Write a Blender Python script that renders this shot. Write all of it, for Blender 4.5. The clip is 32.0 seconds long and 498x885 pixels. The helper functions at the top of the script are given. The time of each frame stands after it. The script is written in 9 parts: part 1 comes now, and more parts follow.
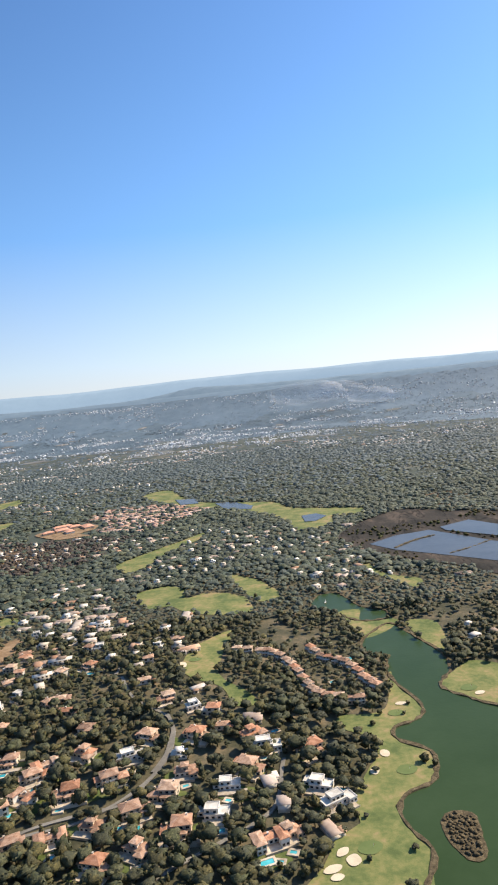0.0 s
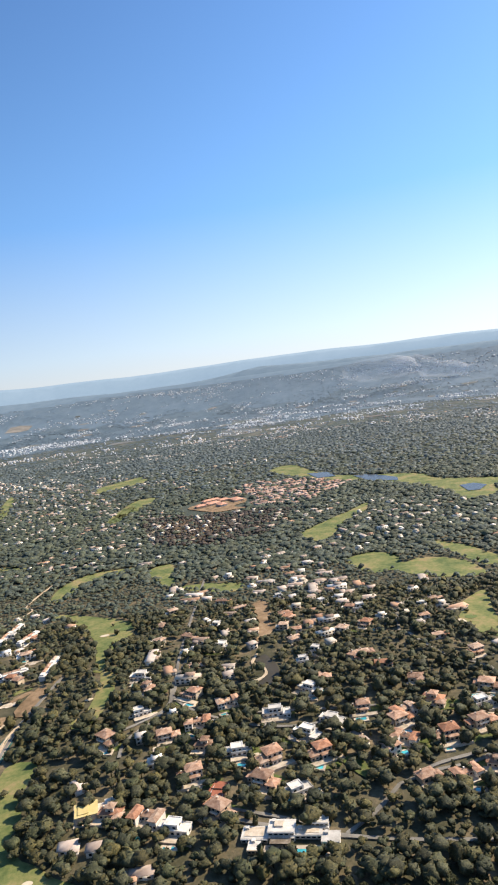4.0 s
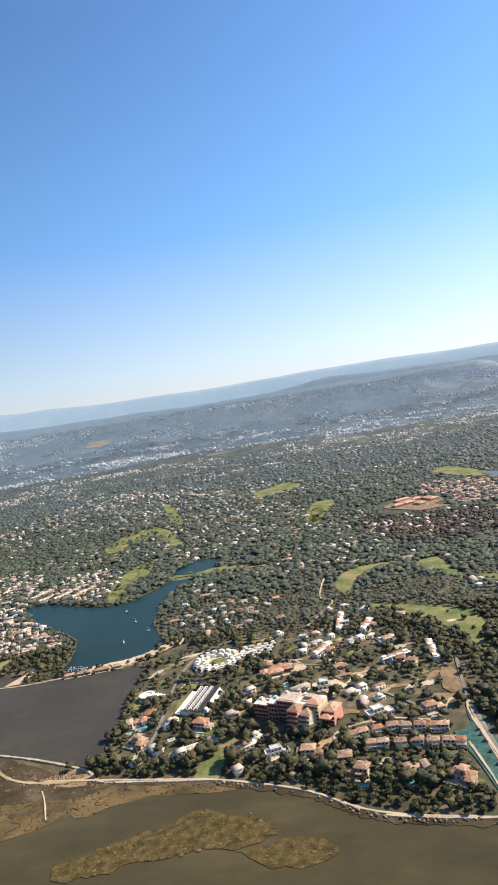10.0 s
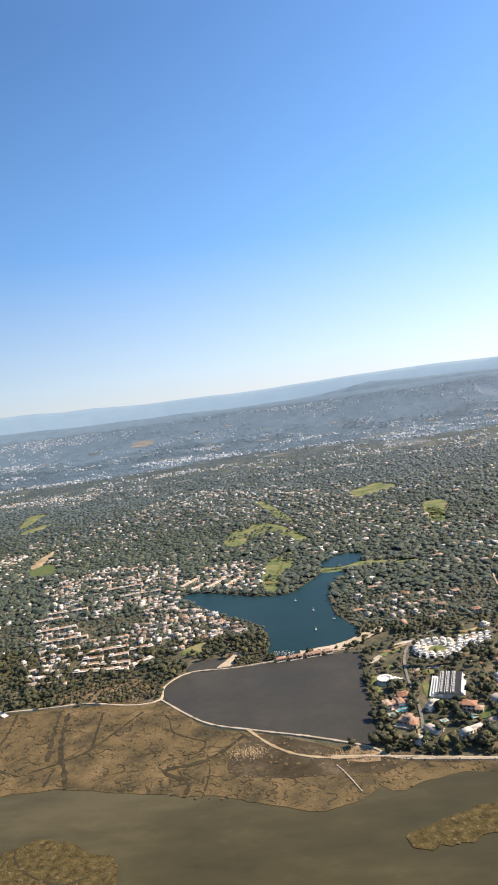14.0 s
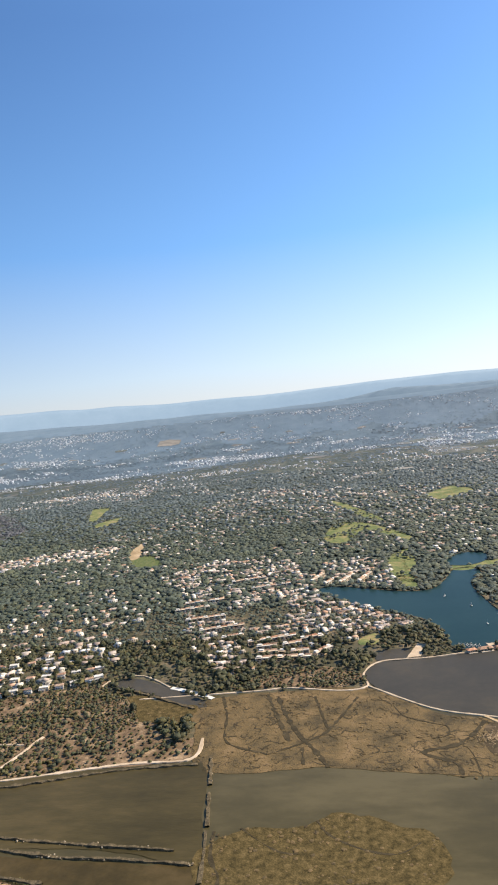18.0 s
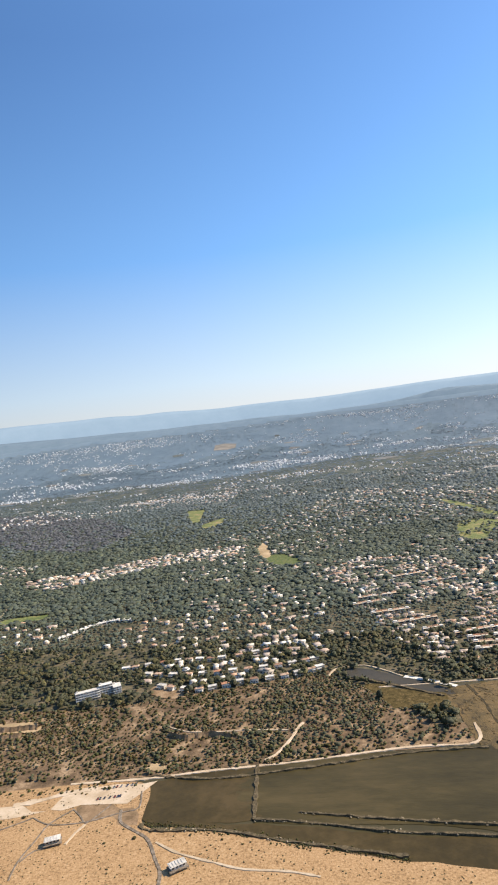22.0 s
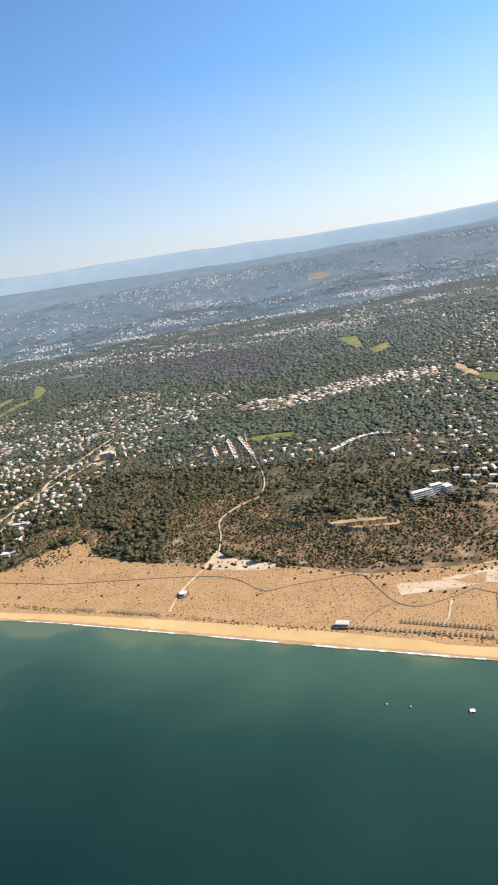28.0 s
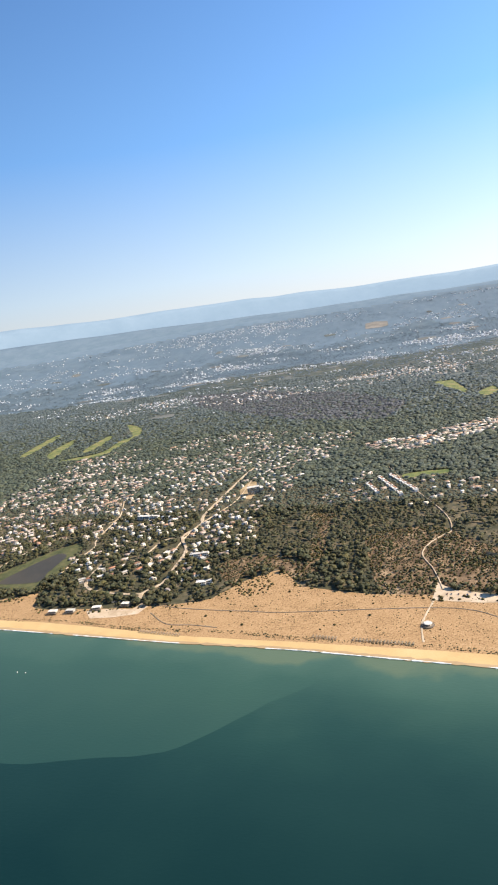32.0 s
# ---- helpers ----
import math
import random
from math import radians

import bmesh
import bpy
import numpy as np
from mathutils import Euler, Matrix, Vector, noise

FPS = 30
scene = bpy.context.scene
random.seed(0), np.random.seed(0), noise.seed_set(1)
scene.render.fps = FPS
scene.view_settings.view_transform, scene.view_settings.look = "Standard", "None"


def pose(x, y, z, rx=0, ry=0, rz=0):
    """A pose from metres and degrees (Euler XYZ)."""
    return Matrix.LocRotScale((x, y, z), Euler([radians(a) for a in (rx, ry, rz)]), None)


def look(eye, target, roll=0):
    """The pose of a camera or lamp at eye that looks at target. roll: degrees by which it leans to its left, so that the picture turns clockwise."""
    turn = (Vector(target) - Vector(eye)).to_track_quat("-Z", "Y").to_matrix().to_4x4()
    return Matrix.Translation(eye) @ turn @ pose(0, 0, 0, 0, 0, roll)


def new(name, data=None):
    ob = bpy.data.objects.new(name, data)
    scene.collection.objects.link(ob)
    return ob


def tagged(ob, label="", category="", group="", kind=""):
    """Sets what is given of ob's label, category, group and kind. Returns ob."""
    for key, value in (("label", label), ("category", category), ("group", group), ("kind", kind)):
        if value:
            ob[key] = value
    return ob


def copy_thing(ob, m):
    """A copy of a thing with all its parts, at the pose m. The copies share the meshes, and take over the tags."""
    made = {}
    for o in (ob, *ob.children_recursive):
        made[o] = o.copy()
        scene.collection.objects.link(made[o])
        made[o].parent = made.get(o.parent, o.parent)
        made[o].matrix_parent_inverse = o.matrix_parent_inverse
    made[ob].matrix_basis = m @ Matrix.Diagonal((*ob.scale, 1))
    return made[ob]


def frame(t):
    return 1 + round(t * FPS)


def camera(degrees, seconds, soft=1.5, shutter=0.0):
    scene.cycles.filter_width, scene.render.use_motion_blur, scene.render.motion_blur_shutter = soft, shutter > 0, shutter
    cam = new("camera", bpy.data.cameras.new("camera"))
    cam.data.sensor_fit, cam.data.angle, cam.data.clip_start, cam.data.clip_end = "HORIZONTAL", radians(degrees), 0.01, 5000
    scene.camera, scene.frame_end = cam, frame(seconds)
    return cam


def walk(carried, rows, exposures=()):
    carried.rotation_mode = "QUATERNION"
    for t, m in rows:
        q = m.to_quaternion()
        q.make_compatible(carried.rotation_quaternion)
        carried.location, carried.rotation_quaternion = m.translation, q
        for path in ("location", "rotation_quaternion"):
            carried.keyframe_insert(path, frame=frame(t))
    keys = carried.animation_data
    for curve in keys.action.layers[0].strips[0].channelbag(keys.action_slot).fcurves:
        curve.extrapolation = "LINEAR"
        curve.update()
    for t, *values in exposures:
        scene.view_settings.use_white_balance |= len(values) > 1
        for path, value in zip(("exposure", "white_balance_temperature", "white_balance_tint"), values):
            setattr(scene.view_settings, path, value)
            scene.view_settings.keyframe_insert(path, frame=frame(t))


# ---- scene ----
cam = camera(41.23, 32.0, soft=2.0)
# seconds, place, turn
PATH = [
    (0, 2.34, -0.08, 148.69, 85.581, 6.253, 0.297),
    (0.5, -13.38, -1.75, 149.49, 86.165, 6.336, 2.746),
    (1, -29.17, -3.47, 150.32, 86.311, 6.207, 4.135),
    (1.5, -45.02, -5.24, 151.17, 86.017, 6.125, 5.061),
    (2, -60.93, -7.07, 152.05, 85.459, 6.145, 5.648),
    (2.5, -76.89, -8.95, 152.96, 85.009, 6.3, 5.962),
    (4.5, -141.25, -17.07, 156.83, 84.175, 7.912, 3.736),
    (5, -157.45, -19.25, 157.84, 84, 7.594, 3.961),
    (5.5, -173.69, -21.5, 158.88, 83.804, 7.463, 4.413),
    (6, -189.96, -23.81, 159.93, 83.721, 7.7, 4.833),
    (6.5, -206.28, -26.19, 160.99, 83.904, 7.807, 5.391),
    (7, -222.62, -28.64, 162.07, 84.347, 8.173, 5.852),
    (7.5, -238.99, -31.15, 163.16, 84.868, 8.22, 6.238),
    (8, -255.4, -33.74, 164.26, 85.357, 8.224, 6.532),
    (8.5, -271.83, -36.39, 165.37, 85.716, 8.419, 6.815),
    (9, -288.28, -39.11, 166.49, 85.958, 8.929, 7.125),
    (9.5, -304.76, -41.91, 167.62, 86.031, 9.177, 7.384),
    (10, -321.27, -44.78, 168.76, 86.005, 9.257, 7.466),
    (10.5, -337.79, -47.72, 169.9, 86.021, 8.955, 7.613),
    (11, -354.34, -50.74, 171.05, 86.054, 8.796, 7.857),
    (11.5, -370.9, -53.83, 172.2, 86.102, 8.871, 8.205),
    (12, -387.48, -56.99, 173.35, 86.101, 8.979, 8.628),
    (12.5, -404.08, -60.23, 174.51, 86.185, 8.965, 8.848),
    (13, -420.69, -63.54, 175.67, 86.285, 8.858, 8.941),
    (13.5, -437.32, -66.93, 176.83, 86.497, 8.313, 9.047),
    (14, -453.96, -70.4, 177.99, 86.667, 8.101, 9.177),
    (14.5, -470.62, -73.94, 179.15, 86.809, 7.946, 9.439),
    (16.5, -537.39, -88.87, 183.78, 87.877, 7.236, 9.21),
    (17, -554.12, -92.8, 184.94, 87.67, 6.742, 9.143),
    (17.5, -570.86, -96.8, 186.08, 87.298, 6.433, 9.193),
    (18, -587.62, -100.87, 187.23, 86.987, 6.44, 9.396),
    (18.5, -604.39, -105.03, 188.37, 86.937, 6.752, 9.782),
    (19, -621.17, -109.25, 189.5, 87.177, 7.022, 10.12),
    (19.5, -637.98, -113.55, 190.63, 87.54, 6.952, 10.508),
    (20, -654.79, -117.93, 191.76, 87.78, 7.071, 10.927),
    (20.5, -671.63, -122.38, 192.87, 87.836, 7.194, 11.26),
    (21, -688.48, -126.9, 193.99, 87.781, 7.094, 11.527),
    (21.5, -705.36, -131.5, 195.09, 87.7, 7.337, 11.744),
    (22, -722.25, -136.17, 196.2, 87.699, 7.489, 11.996),
    (22.5, -739.16, -140.91, 197.29, 87.754, 7.469, 12.244),
    (23, -756.1, -145.72, 198.38, 87.841, 7.487, 12.591),
    (23.5, -773.07, -150.6, 199.46, 87.967, 7.339, 12.906),
    (24, -790.06, -155.55, 200.54, 88.155, 7.34, 13.116),
    (24.5, -807.07, -160.57, 201.61, 88.431, 7.676, 13.333),
    (26.5, -875.46, -181.3, 205.83, 86.395, 8.31, 15.021),
    (27, -892.65, -186.64, 206.87, 82.108, 9.002, 15.501),
    (27.5, -909.88, -192.04, 207.91, 77.15, 9.747, 15.905),
    (28, -927.15, -197.51, 208.94, 74.276, 9.926, 16.577),
    (28.5, -944.47, -203.03, 209.97, 73.454, 9.905, 17.472),
    (29, -961.84, -208.6, 210.99, 73.378, 9.734, 18.043),
    (29.5, -979.25, -214.24, 212.01, 73.378, 9.547, 18.176),
    (30, -996.72, -219.92, 213.03, 73.697, 9.639, 18.388),
    (30.5, -1014.25, -225.66, 214.04, 74.732, 9.819, 18.833),
    (31, -1031.84, -231.45, 215.05, 76.145, 9.853, 19.251),
    (31.5, -1049.49, -237.29, 216.06, 77.565, 9.721, 19.467),
    (32, -1067.21, -243.18, 217.06, 78.934, 9.321, 19.265),
]
walk(cam, [(t, pose(*row)) for t, *row in PATH], exposures=((0.0, 0.52, 6900, 10), (25.0, 0.52, 6900, 10), (27.0, 0.47, 6900, 10), (28.0, 0.56, 6900, 10), (29.0, 0.68, 6900, 10), (31.0, 0.71, 6900, 10), (32.0, 0.65, 6900, 10)))

# world, sun
SUN_AZ, SUN_EL = radians(66.0), radians(40.0)        # clockwise from +y
world = bpy.data.worlds.new("sky")
scene.world = world
world.use_nodes = True
wn = world.node_tree.nodes
sky = wn.new("ShaderNodeTexSky")
sky.sky_type, sky.sun_disc = "NISHITA", False
sky.sun_elevation, sky.sun_rotation = SUN_EL, SUN_AZ
sky.altitude, sky.air_density, sky.dust_density, sky.ozone_density = 100.0, 1.0, 0.3, 3.0
link = world.node_tree.links.new
tone = wn.new("ShaderNodeHueSaturation")
tone.inputs["Saturation"].default_value, tone.inputs["Value"].default_value = 1.15, 0.17
link(sky.outputs[0], tone.inputs["Color"])
# the haze that whitens a summer sky towards the horizon, by height alone
coord, split = wn.new("ShaderNodeTexCoord"), wn.new("ShaderNodeSeparateXYZ")
link(coord.outputs["Generated"], split.inputs[0])
haze, veil, both = wn.new("ShaderNodeValToRGB"), wn.new("ShaderNodeValToRGB"), wn.new("ShaderNodeMix")
for node, stops in ((haze, ((0.0, (0.55, 0.585, 0.63)), (0.06, (0.44, 0.56, 0.735)), (0.24, (0.135, 0.34, 0.75)), (0.5, (0.05, 0.15, 0.44)))),
                    (veil, ((0.0, (0.95,) * 3), (0.06, (0.85,) * 3), (0.24, (0.7,) * 3), (0.5, (0.45,) * 3), (0.85, (0.0,) * 3)))):
    while len(node.color_ramp.elements) < len(stops):
        node.color_ramp.elements.new(0.5)
    for e, (at, c) in zip(node.color_ramp.elements, stops):
        e.position, e.color = at, (*c, 1)
    link(split.outputs[2], node.inputs[0])
both.data_type = "RGBA"
link(veil.outputs[0], both.inputs["Factor"])
link(tone.outputs[0], both.inputs["A"])
link(haze.outputs[0], both.inputs["B"])
# the side of the sky towards the sun scatters more light
side, lean, lit = wn.new("ShaderNodeVectorMath"), wn.new("ShaderNodeMath"), wn.new("ShaderNodeVectorMath")
side.operation, lean.operation, lit.operation = "DOT_PRODUCT", "MULTIPLY_ADD", "SCALE"
side.inputs[1].default_value = (math.sin(SUN_AZ), math.cos(SUN_AZ), 0.0)
lean.inputs[1].default_value, lean.inputs[2].default_value = 0.46, 0.87
link(coord.outputs["Generated"], side.inputs[0])
link(side.outputs["Value"], lean.inputs[0])
link(both.outputs["Result"], lit.inputs[0])
link(lean.outputs[0], lit.inputs["Scale"])
link(lit.outputs[0], wn["Background"].inputs[0])
wn["Background"].inputs[1].default_value = 1.0
sun = new("sun", bpy.data.lights.new("sun", "SUN"))
sun.data.energy, sun.data.angle, sun.data.color = 5.0, radians(0.5), (1.0, 0.89, 0.72)
sun.matrix_world = look((math.sin(SUN_AZ) * math.cos(SUN_EL) * 900, math.cos(SUN_AZ) * math.cos(SUN_EL) * 900, math.sin(SUN_EL) * 900), (0, 0, 0))

rng = np.random.default_rng(7)


# ---- materials ----
def material(name, colours, scale=0.1, detail=6.0, rough=0.9, fine=2.0, bump=0.0, bump_scale=3.0, vary="", spread=0.25, metal=0.0, spec=0.3, second=None, stretch=None, glow=None, creeks=0.0):
    """colours: two to four stops, mixed by a coarse and a fine noise; vary: 'object' or 'island' shifts the brightness piece by piece."""
    m = bpy.data.materials.new(name)
    m.use_nodes = True
    nt = m.node_tree
    p, link = nt.nodes["Principled BSDF"], nt.links.new
    co = nt.nodes.new("ShaderNodeTexCoord")
    src = co.outputs["Object"]
    if vary == "object":
        src = nt.nodes.new("ShaderNodeNewGeometry").outputs["Position"]
    if stretch:
        mp = nt.nodes.new("ShaderNodeMapping")
        mp.inputs["Scale"].default_value = stretch
        link(src, mp.inputs[0])
        src = mp.outputs[0]
    n1, n2 = nt.nodes.new("ShaderNodeTexNoise"), nt.nodes.new("ShaderNodeTexNoise")
    for n, s, d in ((n1, scale, detail), (n2, fine, 4.0)):
        n.inputs["Scale"].default_value, n.inputs["Detail"].default_value, n.inputs["Roughness"].default_value = s, d, 0.62
        link(src, n.inputs["Vector"])
    mix = nt.nodes.new("ShaderNodeMath")
    mix.operation = "MULTIPLY_ADD"
    link(n2.outputs[0], mix.inputs[0])
    mix.inputs[1].default_value = 0.45
    half = nt.nodes.new("ShaderNodeMath")
    half.operation = "MULTIPLY_ADD"
    link(n1.outputs[0], half.inputs[0])
    half.inputs[1].default_value, half.inputs[2].default_value = 1.55, -0.5
    link(half.outputs[0], mix.inputs[2])
    ramp = nt.nodes.new("ShaderNodeValToRGB")
    link(mix.outputs[0], ramp.inputs[0])
    els = ramp.color_ramp.elements
    while len(els) < len(colours):
        els.new(0.5)
    for i, c in enumerate(colours):
        els[i].position = 0.25 + 0.5 * i / max(1, len(colours) - 1)
        els[i].color = (*c, 1)
    out = ramp.outputs[0]
    if vary:
        rnd = nt.nodes.new("ShaderNodeObjectInfo").outputs["Random"] if vary == "object" else nt.nodes.new("ShaderNodeNewGeometry").outputs["Random Per Island"]
        mr = nt.nodes.new("ShaderNodeMapRange")
        link(rnd, mr.inputs[0])
        mr.inputs[3].default_value, mr.inputs[4].default_value = 1 - spread, 1 + spread
        hs = nt.nodes.new("ShaderNodeHueSaturation")
        link(mr.outputs[0], hs.inputs["Value"])
        link(out, hs.inputs["Color"])
        out = hs.outputs[0]
        if second:
            step = nt.nodes.new("ShaderNodeValToRGB")
            step.color_ramp.interpolation = "CONSTANT"
            e = step.color_ramp.elements
            while len(e) < len(second):
                e.new(0.5)
            for i, c in enumerate(second):
                e[i].position, e[i].color = i / len(second), (*c, 1)
            wob = nt.nodes.new("ShaderNodeMath")
            wob.operation = "FRACT"
            mul = nt.nodes.new("ShaderNodeMath")
            mul.operation = "MULTIPLY"
            link(rnd, mul.inputs[0])
            mul.inputs[1].default_value = 17.31
            link(mul.outputs[0], wob.inputs[0])
            link(wob.outputs[0], step.inputs[0])
            mm = nt.nodes.new("ShaderNodeMix")
            mm.data_type, mm.blend_type = "RGBA", "MULTIPLY"
            mm.inputs["Factor"].default_value = 1.0
            link(out, mm.inputs["A"])
            link(step.outputs[0], mm.inputs["B"])
            out = mm.outputs["Result"]
    if creeks:
        n4, lines = nt.nodes.new("ShaderNodeTexNoise"), nt.nodes.new("ShaderNodeMapRange")
        n4.inputs["Scale"].default_value, n4.inputs["Detail"].default_value, n4.inputs["Distortion"].default_value = creeks, 3.0, 1.2
        link(src, n4.inputs["Vector"])
        gap_ = nt.nodes.new("ShaderNodeMath")
        gap_.operation = "SUBTRACT"
        link(n4.outputs[0], gap_.inputs[0])
        gap_.inputs[1].default_value = 0.5
        size_ = nt.nodes.new("ShaderNodeMath")
        size_.operation = "ABSOLUTE"
        link(gap_.outputs[0], size_.inputs[0])
        link(size_.outputs[0], lines.inputs[0])
        lines.inputs[1].default_value, lines.inputs[2].default_value, lines.inputs[3].default_value, lines.inputs[4].default_value = 0.002, 0.016, 0.38, 1.0
        wet = nt.nodes.new("ShaderNodeMix")
        wet.data_type, wet.blend_type = "RGBA", "MULTIPLY"
        wet.inputs["Factor"].default_value = 1.0
        link(out, wet.inputs["A"])
        link(lines.outputs[0], wet.inputs["B"])
        out = wet.outputs["Result"]
    link(out, p.inputs["Base Color"])
    p.inputs["Roughness"].default_value, p.inputs["Metallic"].default_value = rough, metal
    p.inputs["Specular IOR Level"].default_value = spec
    if glow:
        p.inputs["Emission Color"].default_value, p.inputs["Emission Strength"].default_value = (*glow[0], 1), glow[1]
    if bump:
        b, n3 = nt.nodes.new("ShaderNodeBump"), nt.nodes.new("ShaderNodeTexNoise")
        n3.inputs["Scale"].default_value, n3.inputs["Detail"].default_value = bump_scale, 5.0
        link(src, n3.inputs["Vector"])
        link(n3.outputs[0], b.inputs["Height"])
        b.inputs["Strength"].default_value, b.inputs["Distance"].default_value = bump, 0.5
        link(b.outputs[0], p.inputs["Normal"])
    return m


